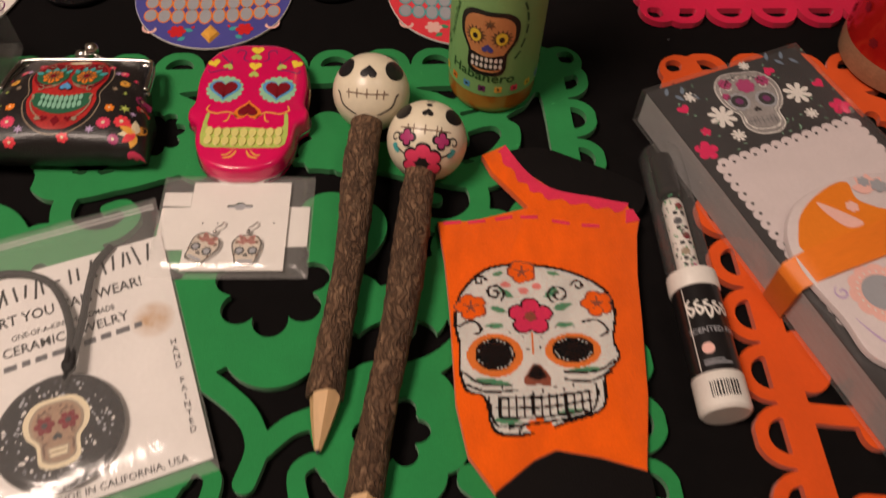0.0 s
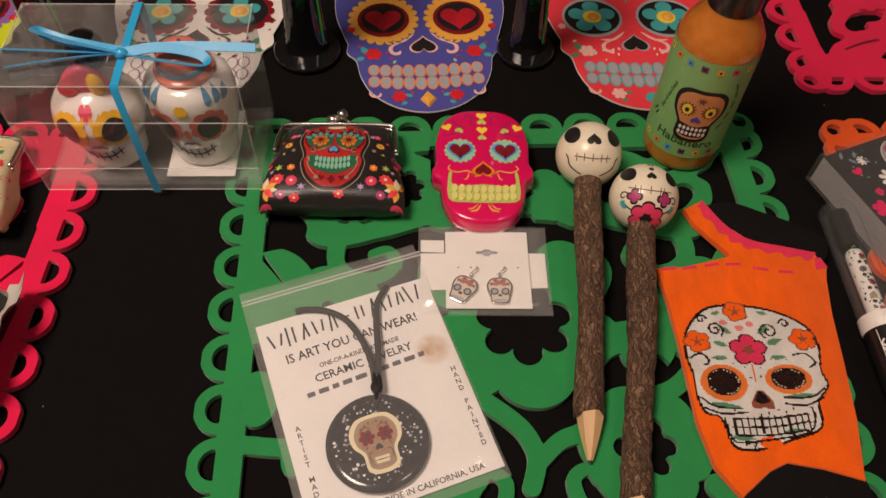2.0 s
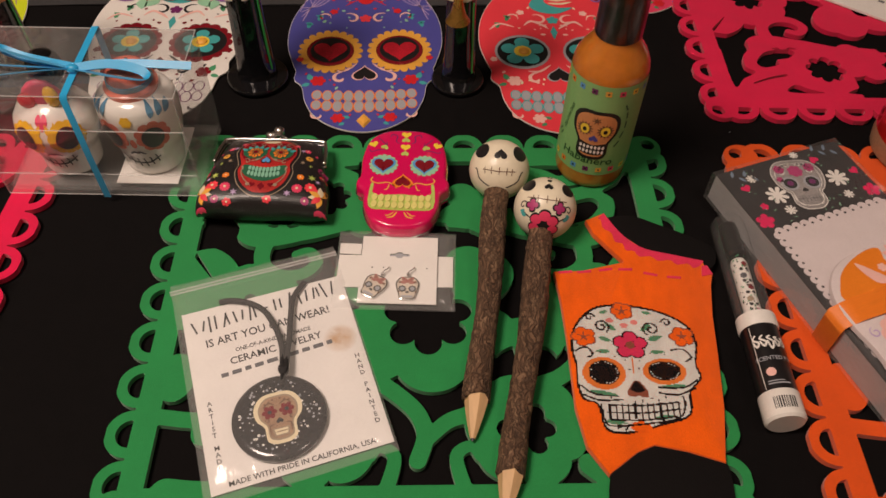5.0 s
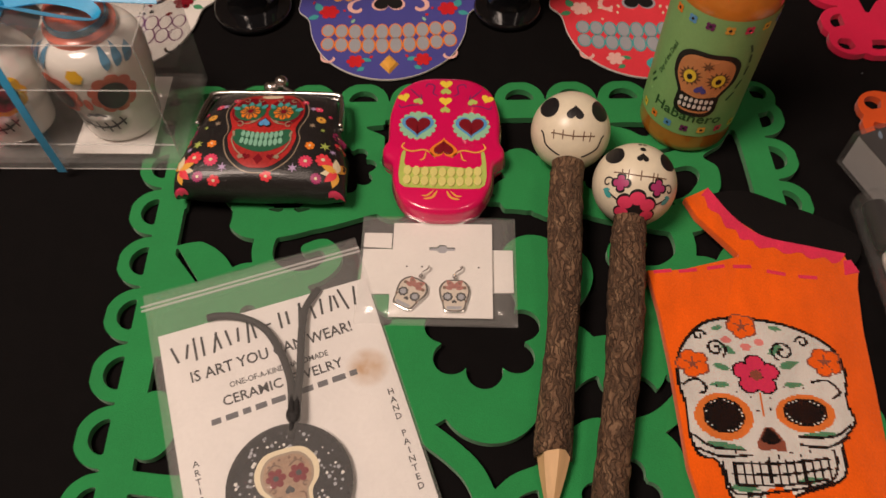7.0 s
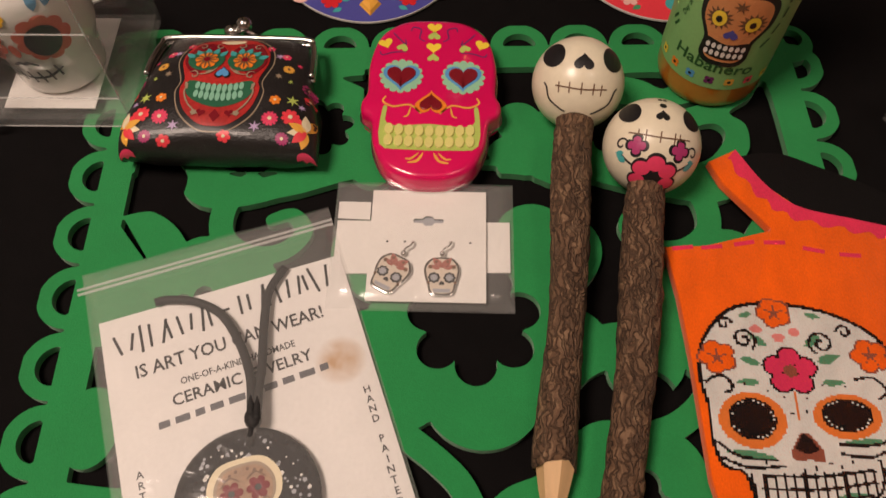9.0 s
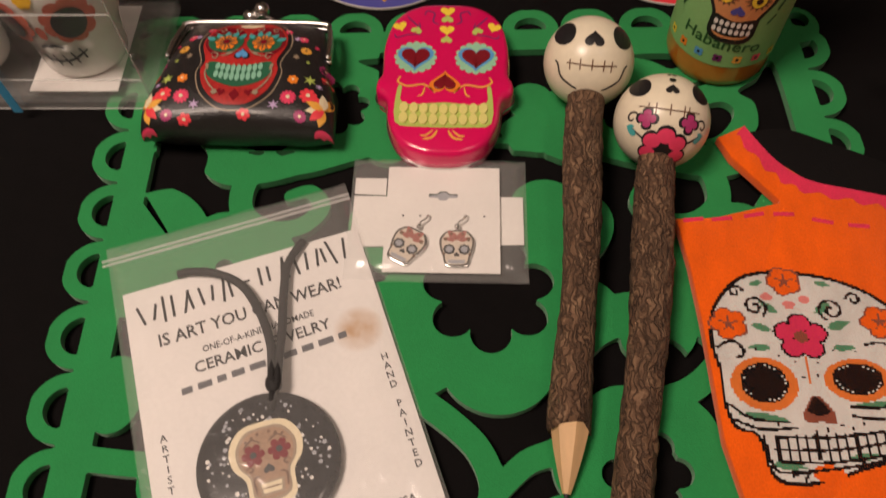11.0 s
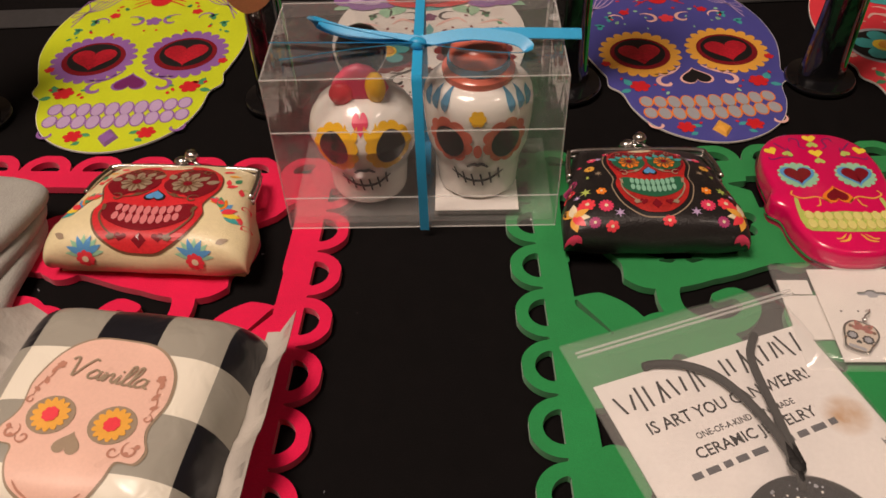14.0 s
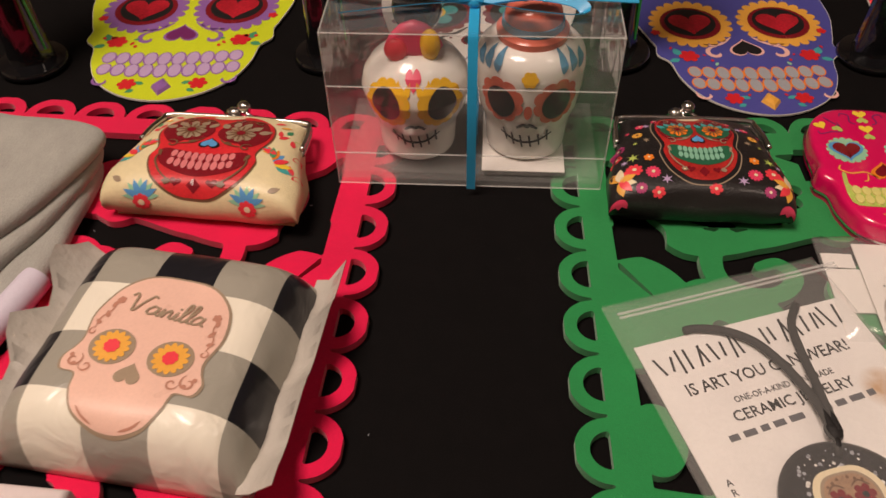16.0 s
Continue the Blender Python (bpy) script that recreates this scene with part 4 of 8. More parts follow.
        for k in range(7):
            a = math.radians(90 + 360 / 7 * k)
            petal = [(0.0068 * math.cos(a) + x, -0.0165 + 0.0068 * math.sin(a) + y) for x, y in ell(0, 0, 0.0036, 0.0031)]
            printed("petal_line", [[(0.0068 * math.cos(a) + x, -0.0165 + 0.0068 * math.sin(a) + y) for x, y in ell(0, 0, 0.0042, 0.0038)]], "black", skull, s, 2.5 + 0.1 * (k % 2), 0.003)
            printed("petal", [petal], "rose", skull, s, 3, 0.003)
        printed("vine", both([stroke(curl(0.0150, -0.0035, 0.0032, 1.0, 200, -1), 0.0008, 0.7), stroke([(0.007, -0.013), (0.012, -0.010), (0.0165, -0.0065)], 0.0009)]), "black", skull, s, 1, 0.003)
        printed("leaf_print", both([leaf(0.0125, -0.011, 0.0055, 0.0028, 35), leaf(0.0135, -0.007, 0.004, 0.002, -5)]), "teal", skull, s, 2, 0.003)
    return pencil


M["plum_pink"] = ink("plum_pink_print", (0.42, 0.04, 0.16))
twig_pencil((0.0592, 0.065, 0.0237), (0.0485, -0.117, 0.0070), 3, 0, "twig pencil topped by a plain white skull ball")
twig_pencil((0.0880, 0.0335, 0.0237), (0.0655, -0.158, 0.0070), 8, 1, "twig pencil topped by a skull ball painted with flowers")


# ---- skull tin ----
def skull_tin(m):
    tin = thing("skull_tin", m, "hot pink skull-shaped tin with embossed heart eyes", "tin")
    half = [(0, 0.0445), (0.014, 0.0430), (0.0245, 0.034), (0.0285, 0.018), (0.0283, 0.002), (0.0305, -0.004), (0.0300, -0.0095), (0.0255, -0.0145), (0.0240, -0.026), (0.0185, -0.038), (0.009, -0.0435), (0, -0.0445)]
    line = spline(mirrored(half), True, 5)
    pink = surface("pink_enamel", (0.70, 0.006, 0.105), rough=0.22, vary=0.05, grain=120, coat=0.6)
    part("base", prism([(x * 0.975, y * 0.98) for x, y in line], 0.0, 0.0032, soft=0.0006), pink, tin, smooth=40)
    part("rim", prism([(x * 1.012, y * 1.010) for x, y in line], 0.0032, 0.0043), "silver", tin, "rolled bare metal rim")
    part("lid", prism([(x * 0.985, y * 0.99) for x, y in line], 0.0043, 0.0130, soft=0.0026), pink, tin, smooth=50)
    s = flat(0.0130)
    printed("eye_border", both([bloom(0.0135, 0.0095, 0.0096, 16, 0.14)]), "mint", tin, s, 1)
    printed("eye_ring", both([heart(0.0135, 0.0095, 0.0086)]), "blue", tin, s, 2)
    for sx in (-1, 1):
        part("eye_heart", prism(heart(0.0135 * sx, 0.0095, 0.0068), 0.0131, 0.0139, soft=0.0004), "darkred", tin, "embossed wine-red heart")
    printed("nose_border", [heart(0, -0.0055, 0.0074, 180)], "orange_ink", tin, s, 1)
    part("nose", prism(heart(0, -0.0055, 0.0052, 180), 0.0131, 0.0138, soft=0.0003), "darkred", tin)
    printed("mouth_border", [spline([(-0.0205, -0.009), (-0.0185, -0.008), (-0.0175, -0.0175), (0, -0.0165), (0.0175, -0.0175), (0.0185, -0.008), (0.0205, -0.009), (0.0205, -0.0275), (0.010, -0.030), (-0.010, -0.030), (-0.0205, -0.0275)], True, 3)], "lime_soft", tin, s, 1)
    for row in range(2):
        for i in range(9):
            u = (i - 4) / 4
            part("tooth", prism(ell(0.0170 * u, -0.0198 - 0.0057 * row - 0.0008 * (1 - u * u), 0.0020, 0.0030, n=10), 0.0131, 0.0140, soft=0.0004), "tooth_yellow", tin)
    printed("cheek_swirl", both([stroke([(0.004, -0.011), (0.009, -0.0065), (0.016, -0.0075), (0.0205, -0.005), (0.0195, -0.002)], 0.0009, 0.7), stroke([(0.0085, -0.0075), (0.0095, -0.012), (0.0115, -0.013)], 0.0008)]), "amber", tin, s, 1)
    for x, y, r, a, c in ((0, 0.0385, 0.0036, 0, "yellow"), (0, 0.0335, 0.0030, 180, "lime_soft"), (0, 0.0265, 0.0036, 0, "yellow"), (0, 0.0205, 0.0028, 180, "lime_soft"), (0.0215, 0.0285, 0.0034, -20, "yellow"), (-0.0215, 0.0285, 0.0034, 20, "yellow"), (0.0138, 0.0262, 0.0028, -160, "lime_soft"), (-0.0138, 0.0262, 0.0028, 160, "lime_soft")):
        printed("forehead_heart", [heart(x, y, r, a)], c, tin, s, 1)
    printed("forehead_vine", both([stroke([(0.004, 0.030), (0.0065, 0.032), (0.006, 0.037), (0.0095, 0.0385), (0.0105, 0.036)], 0.0007, 0.7), stroke([(0.013, 0.031), (0.0125, 0.028), (0.017, 0.033), (0.0185, 0.035)], 0.0007, 0.7), stroke([(0.012, 0.0235), (0.0175, 0.0232), (0.0225, 0.0215), (0.0238, 0.0235)], 0.0007, 0.7)]), "plum", tin, s, 1)
    printed("chin_lines", both([stroke([(0.0022, -0.0315), (0.0045, -0.0355), (0.0085, -0.0365)], 0.0012), stroke([(0.0040, -0.0315), (0.0070, -0.0345), (0.0095, -0.0345)], 0.0009)]), "amber", tin, s, 1)
    return tin


M["lime_soft"] = ink("soft_lime_print", (0.45, 0.55, 0.12))
M["tooth_yellow"] = ink("yellow_tooth_enamel", (0.72, 0.66, 0.22), rough=0.3)
skull_tin(pose(-0.0028, 0.0612, 0.0043, 0, 0, 1.5))


# ---- coin purses ----
SECTION = spline([(0.0050, 0.0008), (0.0012, 0.0050), (0.0, 0.0125), (0.0028, 0.0198), (0.0100, 0.0232), (0.0250, 0.0240), (0.0410, 0.0228), (0.0550, 0.0188), (0.0640, 0.0150)], False, 8)
RUN = [0.0]
for (ay, az), (by, bz) in zip(SECTION, SECTION[1:]):
    RUN.append(RUN[-1] + math.hypot(by - ay, bz - az))


def purse_skin(x, v, h, w, thick):
    """A place on the pouch: v runs from the under edge up the front and over the top to the frame."""
    t = v / RUN[-1]
    y = float(np.interp(v, RUN, [q[0] for q in SECTION]))
    z = float(np.interp(v, RUN, [q[1] for q in SECTION])) * thick / 0.024
    before, after = (float(np.interp(v + d, RUN, [q[0] for q in SECTION])) for d in (-0.002, 0.002))
    lowz, highz = (float(np.interp(v + d, RUN, [q[1] for q in SECTION])) for d in (-0.002, 0.002))
    ny, nz = -(highz - lowz), after - before
    q = math.hypot(ny, nz) or 1
    half = w * (0.955 + 0.045 * math.sin(math.pi * min(t / 0.6, 1)) - 0.19 * max(t - 0.4, 0) / 0.6)
    u = min(abs(x) / half, 1.0)
    side = 0.50 + 0.50 * (1 - u ** 4.2) ** 0.42
    crease = 0.0008 * noise.noise((x * 55, v * 55, w * 90)) + 0.0005 * noise.noise((x * 160, v * 90, w * 50)) * u * u
    sag = -0.0016 * math.exp(-((v - 0.021) / 0.008) ** 2) * math.cos(x / half * 2.6)
    return Vector((x, y + 0.004 * (u ** 6) * max(0, 1 - t * 3) + (h + crease + sag) * ny / q, z * side + (h + crease) * nz / q))


def coin_purse(m, skin, w, thick, label):
    purse = thing("coin_purse", m, label, "coin purse", group="kiss-lock coin purses")
    bm = bmesh.new()
    nx, ny = 44, 40
    upper, lower = [], []
    for j in range(ny + 1):
        v = RUN[-1] * j / ny
        t = j / ny
        half = w * (0.955 + 0.045 * math.sin(math.pi * min(t / 0.6, 1)) - 0.19 * max(t - 0.4, 0) / 0.6)
        up, low = [], []
        for i in range(nx + 1):
            x = half * math.sin(math.pi / 2 * (2 * i / nx - 1))
            q = purse_skin(x, v, 0, w, thick)
            up.append(bm.verts.new(q))
            low.append(bm.verts.new((x * 0.965, 0.0050 + 0.0586 * t, min(0.0006 + 0.004 * t, q.z - 0.0004))))
        upper.append(up)
        lower.append(low)
    for rows, turn in ((upper, 1), (lower, -1)):
        for j in range(ny):
            for i in range(nx):
                q = (rows[j][i], rows[j][i + 1], rows[j + 1][i + 1], rows[j + 1][i])
                bm.faces.new(q[::turn])
    rim = [(j, 0) for j in range(ny, 0, -1)] + [(0, i) for i in range(nx)] + [(j, nx) for j in range(ny)] + [(ny, i) for i in range(nx, 0, -1)]
    for (a, b), (c, d) in zip(rim, rim[1:] + rim[:1]):
        bm.faces.new((upper[a][b], lower[a][b], lower[c][d], upper[c][d]))
    part("pouch", bm, skin, purse, smooth=60)
    z = 0.0078
    path = [(-0.860 * w, 0.040, z + 0.0035), (-0.850 * w, 0.051, z + 0.002), (-0.815 * w, 0.0610, z), (-0.72 * w, 0.0648, z), (0, 0.0655, z), (0.72 * w, 0.0648, z), (0.815 * w, 0.0610, z), (0.850 * w, 0.051, z + 0.002), (0.860 * w, 0.040, z + 0.0035)]
    path = spline(path, False, 6)
    part("metal_frame", tube([(x, y + 0.0005, q + 0.0055) for x, y, q in path], 0.0013, 8), "silver", purse, "polished metal frame", smooth=True)
    part("metal_frame", tube([(x, y + 0.0005, q + 0.0022) for x, y, q in path], 0.0013, 8), "silver", purse, "polished metal frame", smooth=True)
    part("clasp", ball(0.0036, (0.002, 0.0715, z + 0.0080), (1, 1, 1), 16, 10), "silver", purse, "round kiss-lock bead", smooth=True)
    part("clasp", ball(0.0032, (-0.0035, 0.0705, z + 0.0050), (1.3, 1, 0.9), 16, 10), "silver", purse, "round kiss-lock bead", smooth=True)
    part("clasp_stem", tube([(0.010, 0.0665, z + 0.004), (0.002, 0.0700, z + 0.0065), (-0.004, 0.0685, z + 0.004)], 0.0011, 6), "silver", purse, smooth=True)
    return purse, lambda x, y, h: purse_skin(x * (1 - 0.115 * max(y / RUN[-1] - 0.4, 0) / 0.6), y, h, w, thick)


def purse_skull(purse, s, y0, k, ky, skin, line, bone, petal, lip, tooth):
    """The printed skull on a purse: y0 its middle, k its size."""
    P = lambda shape: [(x * k, y0 + y * ky) for x, y in shape]
    head = spline(mirrored([(0, 0.030), (0.013, 0.029), (0.0215, 0.021), (0.0235, 0.009), (0.0195, -0.003), (0.0205, -0.010), (0.0165, -0.021), (0.008, -0.029), (0, -0.0305)]), True, 5)
    dark = line == "taupe"
    if dark:
        printed("outer_line", [P([(x * 1.12, y * 1.09 - 0.0006) for x, y in head])], line, purse, s, 1, 0.005)
    edge = (1.09, 1.065) if dark else (1.03, 1.02)
    printed("skull_outline", [P([(x * edge[0], y * edge[1] - 0.0006) for x, y in head])], "black" if dark else line, purse, s, 2, 0.005)
    printed("skull_face", [P(head)], skin, purse, s, 4, 0.005)
    printed("brow", both([P(spline([(0.002, 0.016), (0.007, 0.024), (0.017, 0.024), (0.0225, 0.012), (0.020, 0.004), (0.013, 0.0)], True, 4))]), bone, purse, s, 6, 0.005)
    printed("eye_ring", both([P(ell(0.0108, 0.0098, 0.0100, 0.0080))]), "leaf_deep" if dark else "darkred", purse, s, 7, 0.005)
    printed("socket_flame", both([P(leaf(0.0040 + 0.0034 * q, 0.0150 - 0.0016 * abs(q - 1.5), 0.0062, 0.0034, 118 - 22 * q)) for q in range(5)]), "teal" if dark else "taupe", purse, s, 8, 0.005)
    printed("eye_flower", both([P(bloom(0.0105, 0.0092, 0.0064, 8, 0.3))]), petal, purse, s, 9, 0.005)
    printed("eye_centre", both([P(ell(0.0105, 0.0095, 0.0018))]), "darkred", purse, s, 11, 0.005)
    printed("nose_border", [P(heart(0, 0.0005, 0.0046, 180))], "black", purse, s, 7, 0.005)
    printed("nose", [P(heart(0, 0.0005, 0.0036, 180))], "blue", purse, s, 9, 0.005)
    printed("mouth", [P(spline([(-0.0165, -0.0045), (0, -0.0075), (0.0165, -0.0045), (0.0150, -0.0145), (0, -0.0205), (-0.0150, -0.0145)], True, 5))], lip, purse, s, 6, 0.005)
    for t in teeth(0, -0.0120, 0.0128, 0.0050, 9, 2, 0.0022):
        printed("tooth", [P(t)], tooth, purse, s, 8, 0.005)
    printed("chin_mark", [P([(0, -0.0215), (0.0028, -0.0250), (0, -0.0285), (-0.0028, -0.0250)])] + both([P(heart(0.007, -0.0235, 0.0024, 10))]), "darkred", purse, s, 6, 0.005)
    lines = [stroke(curl(0.0150, -0.0010, 0.0028, 1.0, 30, 1), 0.0007), stroke(curl(0.0060, 0.0225, 0.0030, 1.0, 120, -1), 0.0007), stroke([(0.0030, 0.0045), (0.0070, 0.0005), (0.0130, -0.0008)], 0.0007), stroke([(0.0165, -0.0065), (0.0175, -0.0120), (0.0140, -0.0190), (0.0080, -0.0245)], 0.0008), stroke(curl(0.0160, 0.0215, 0.0028, 1.1, 0, 1), 0.0007), leaf(0.0180, -0.0055, 0.0050, 0.0016, 250), leaf(0.0055, 0.0020, 0.0040, 0.0014, 340), bloom(0.0105, -0.0235, 0.0016, 5, 0.3)]
    printed("line_work", both([P(q) for q in lines]), line, purse, s, 8, 0.005)
    for ray in range(12):
        printed("eye_ray", both([P(leaf(0.0105, 0.0095, 0.0070, 0.0010, 30 * ray))]), "brown", purse, s, 10, 0.005)
    printed("forehead_mark", [P(spline([(-0.0065, 0.0285), (0.0065, 0.0285), (0.005, 0.0255), (-0.005, 0.0255)], True, 3))], "cream", purse, s, 6, 0.005)


M["red_print"] = ink("red_skull_print", (0.42, 0.020, 0.018), vary=0.35)
M["red_bright"] = ink("bright_red_skull_print", (0.62, 0.022, 0.030), vary=0.2)
M["tooth_rose"] = ink("rose_tooth_print", (0.66, 0.20, 0.21))
M["mint_dull"] = ink("dull_mint_print", (0.24, 0.50, 0.36))
M["leaf_deep"] = ink("deep_green_print", (0.02, 0.12, 0.06))
black_skin = surface("black_leatherette", (0.016, 0.014, 0.014), rough=0.36, vary=0.25, bump=0.00028, bump_scale=1100, coat=0.15)
purse, s = coin_purse(pose(-0.0890, 0.0222, 0.0043, 0, 0, 2.0), black_skin, 0.0415, 0.0235, "black leatherette coin purse printed with a red skull")
purse_skull(purse, s, 0.0548, 0.83, 0.88, "red_print", "taupe", "darkred", "orange_ink", "leaf_deep", "mint_dull")
FLOWERS = ((0.0225, 0.0325, "rose", 0.0046, 12), (0.0307, 0.0340, "coral", 0.0050, 8), (0.0204, 0.0215, "coral", 0.0040, 6), (0.0280, 0.0240, "plum_pink", 0.0036, 12), (0.0240, 0.0420, "orange_ink", 0.0032, 6), (0.0285, 0.0605, "amber", 0.0034, 12), (0.0376, 0.0520, "plum_pink", 0.0042, 10), (0.0380, 0.0455, "coral", 0.0032, 5), (0.0268, 0.0690, "rose", 0.0030, 6), (0.0190, 0.0745, "rose", 0.0026, 6))
for x, y, c, r, n in FLOWERS:
    r *= 0.76
    for sx in (-1, 1):
        if y < 0.022 and sx > 0:
            x = 0.0044 * -1
            sx, y = -1, 0.0235
        printed("flower_print", [bloom(x * sx, y, r, n, 0.30, 15 * sx)], c, purse, s, 2, 0.004)
        printed("flower_centre", [ell(x * sx, y, r * 0.26, n=8)], "cream" if c != "amber" else "brown", purse, s, 4, 0.004)
for x, y, c, r in ((0.0167, 0.0285, "lilac", 0.0027), (0.0312, 0.0425, "lime_soft", 0.0029), (0.0238, 0.0690, "lilac", 0.0024), (0.0298, 0.0530, "lime_soft", 0.0013), (0.0330, 0.0650, "rose", 0.0016), (0.0350, 0.0400, "lilac", 0.0018), (0.0245, 0.0555, "taupe", 0.0020)):
    for sx in (-1, 1):
        printed("star_print", [star(x * sx, y, r, 6, 0.35)], c, purse, s, 2, 0.004)
for sx in (-1, 1):
    for k in range(7):
        a = 90 + sx * (-25 + 32 * k)
        printed("petal_print", [leaf(0.0375 * sx, 0.0285, 0.0078, 0.0036, a)], ("amber", "cream", "coral")[k % 3], purse, s, 2 + k % 2, 0.003)
    printed("petal_print", [leaf(0.0372 * sx, 0.0200, 0.0075, 0.0034, 90 + sx * (150 + 30 * k)) for k in range(3)], "rose", purse, s, 2, 0.003)

cream_skin = surface("cream_leatherette", (0.76, 0.66, 0.40), rough=0.42, vary=0.06, bump=0.0002, bump_scale=1100, coat=0.1)
purse, s = coin_purse(pose(-0.3165, 0.0025, 0.0043, 0, 0, -1.0), cream_skin, 0.0465, 0.0250, "cream leatherette coin purse printed with a red skull")
purse_skull(purse, s, 0.0489, 1.22, 1.05, "red_bright", "brown", "darkred", "taupe", "darkred", "tooth_rose")
for sx in (-1, 1):
    for k in range(9):
        printed("petal_print", [leaf(0.0247 * sx, 0.0165, 0.0088, 0.0030, 6 + 21 * k)], "blue" if k % 2 else "mint", purse, s, 2 + k % 2, 0.004)
    printed("flower_print", [bloom(0.0247 * sx, 0.0142, 0.0042, 8, 0.2)], "coral", purse, s, 4, 0.004)
    printed("flower_centre", [ell(0.0247 * sx, 0.0142, 0.0016, n=8)], "cream", purse, s, 6, 0.004)
    for k, c in enumerate(("teal", "yellow", "coral", "blue", "orange_ink", "leaf", "coral", "teal", "coral", "amber")):
        printed("leaf_print", [leaf((0.0345 - 0.0022 * math.sin(k / 3)) * sx, 0.0385 + 0.0011 * k, 0.0080, 0.0034, 90 + sx * (-95 + 21 * k))], c, purse, s, 2 + k % 3, 0.004)
    for x, y, a, c in ((0.0315, 0.0605, 40, "coral"), (0.0345, 0.0660, 70, "leaf"), (0.0300, 0.0720, 20, "amber"), (0.0390, 0.0570, 100, "coral"), (0.0140, 0.0230, 150, "taupe"), (0.0340, 0.0240, 30, "taupe"), (0.0260, 0.0760, 20, "coral"), (0.0405, 0.0480, 60, "coral"), (0.0320, 0.0625, 100, "coral"), (0.0385, 0.0620, 30, "lime_soft"), (0.0420, 0.0350, 50, "coral"), (0.0420, 0.0375, 110, "coral")):
        printed("sprig_print", [leaf(x * sx, y, 0.006, 0.0026, a if sx > 0 else 180 - a)], c, purse, s, 2, 0.004)


# ---- earrings on a card ----
def earring_card(m):
    pack = thing("earring_pack", m, "pair of skull earrings on a white card in a clear bag", "earrings")
    c, q = 0.0233, 0.0254
    part("backing_tab", prism([(-0.0372, 0.0125), (-0.0372, 0.0205), (-0.024, 0.0205), (-0.024, 0.0120)], 0.0009, 0.0014), "paper", pack, "folded white paper tab")
    part("backing_tab", prism([(-0.0372, -0.0130), (-0.0372, 0.0115), (0.0330, 0.0120), (0.0330, -0.0110)], 0.0007, 0.0012), "paper", pack, "folded white paper tab")
    slot = [(-0.0058, 0.0085), (-0.0024, 0.0085), (-0.0014, 0.0098), (0.0014, 0.0098), (0.0024, 0.0085), (0.0058, 0.0085), (0.0062, 0.0075), (0.0058, 0.0065), (0.0024, 0.0065), (0.0014, 0.0052), (-0.0014, 0.0052), (-0.0024, 0.0065), (-0.0058, 0.0065), (-0.0062, 0.0075)]
    slot = [(x, y + 0.0035) for x, y in slot]
    front = decal([([(-c, -q), (c, -q), (c, q), (-c, q)], slot)], flat(0.0030), 0, 1.0)
    me = part("card", front, "paper", pack)
    mod = me.modifiers.new("thickness", "SOLIDIFY")
    mod.thickness = 0.0005
    printed("hang_slot", [slot], "grey", pack, flat(0.0018), 1)
    printed("punched_hole", [ell(x, 0.0010, 0.0005, n=8) for x in (-0.0162, 0.0170, -0.0092, 0.0090)], "black", pack, flat(0.0030), 1)
    for x, y, a, name in ((-0.0140, -0.0140, -28, "left"), (0.0060, -0.0150, 0, "right")):
        P = lambda shape: moved(shape, x, y, a)
        head = spline(mirrored([(0, 0.0085), (0.0045, 0.0078), (0.0070, 0.0040), (0.0066, -0.0005), (0.0056, -0.0035), (0.0044, -0.0078), (0, -0.0086)]), True, 4)
        ear = part("earring", prism(P(head), 0.0032, 0.0048, soft=0.0004), "silver", pack, "silver sugar-skull charm")
        s = flat(0.0048)
        printed("enamel", [P([(u * 0.86, v * 0.88) for u, v in head])], "cream_soft", ear, s, 1)
        printed("brow", both_of(P, [leaf(0.0, 0.0035, 0.0058, 0.0030, 50), leaf(0.0008, 0.0030, 0.0050, 0.0018, 20)]), "rose_tan_dull", ear, s, 2)
        printed("eye", both_of(P, [bloom(0.0030, -0.0008, 0.0024, 8, 0.2)]), "black", ear, s, 2)
        printed("eye_flower", both_of(P, [bloom(0.0030, -0.0008, 0.0016, 8, 0.4)]), "grey", ear, s, 3)
        printed("nose", [P(heart(0, -0.0032, 0.0012, 180))], "black", ear, s, 2)
        printed("mouth", [P([(-0.0034, -0.0056), (0.0034, -0.0056), (0.0032, -0.0072), (-0.0032, -0.0072)])], "grey", ear, s, 2)
        printed("dot", both_of(P, [ell(0.0046, 0.0038, 0.0008, n=8), ell(0.0052, -0.0030, 0.0006, n=8), ell(0.0022, 0.0062, 0.0006, n=8)]), "brown", ear, s, 3)
        top = P([(0, 0.0100)])[0]
        hook = [(top[0], top[1], 0.0050), (top[0] + 0.0006, top[1] + 0.0016, 0.0056), (top[0] + 0.0026, top[1] + 0.0030, 0.0058), (top[0] + 0.0036, top[1] + 0.0052, 0.0050), (top[0] + 0.0030, top[1] + 0.0062, 0.0032)]
        part("hook", tube(spline(hook, False, 5), 0.0004, 6), "silver", ear, smooth=True)
        part("bead", ball(0.0012, (top[0], top[1], 0.0048), (1, 1, 1), 12, 8), "silver", ear, smooth=True)
    film_bag(pack, -0.0385, -0.0285, 0.0345, 0.0300, 0.0006, 0.0062, 4)
    return pack


M["cream_soft"] = ink("cream_enamel", (0.66, 0.58, 0.48), rough=0.25)
M["rose_tan_dull"] = ink("dull_rose_enamel", (0.42, 0.16, 0.13), rough=0.25)


def both_of(P, shapes):
    return [P(q) for q in both(shapes)]


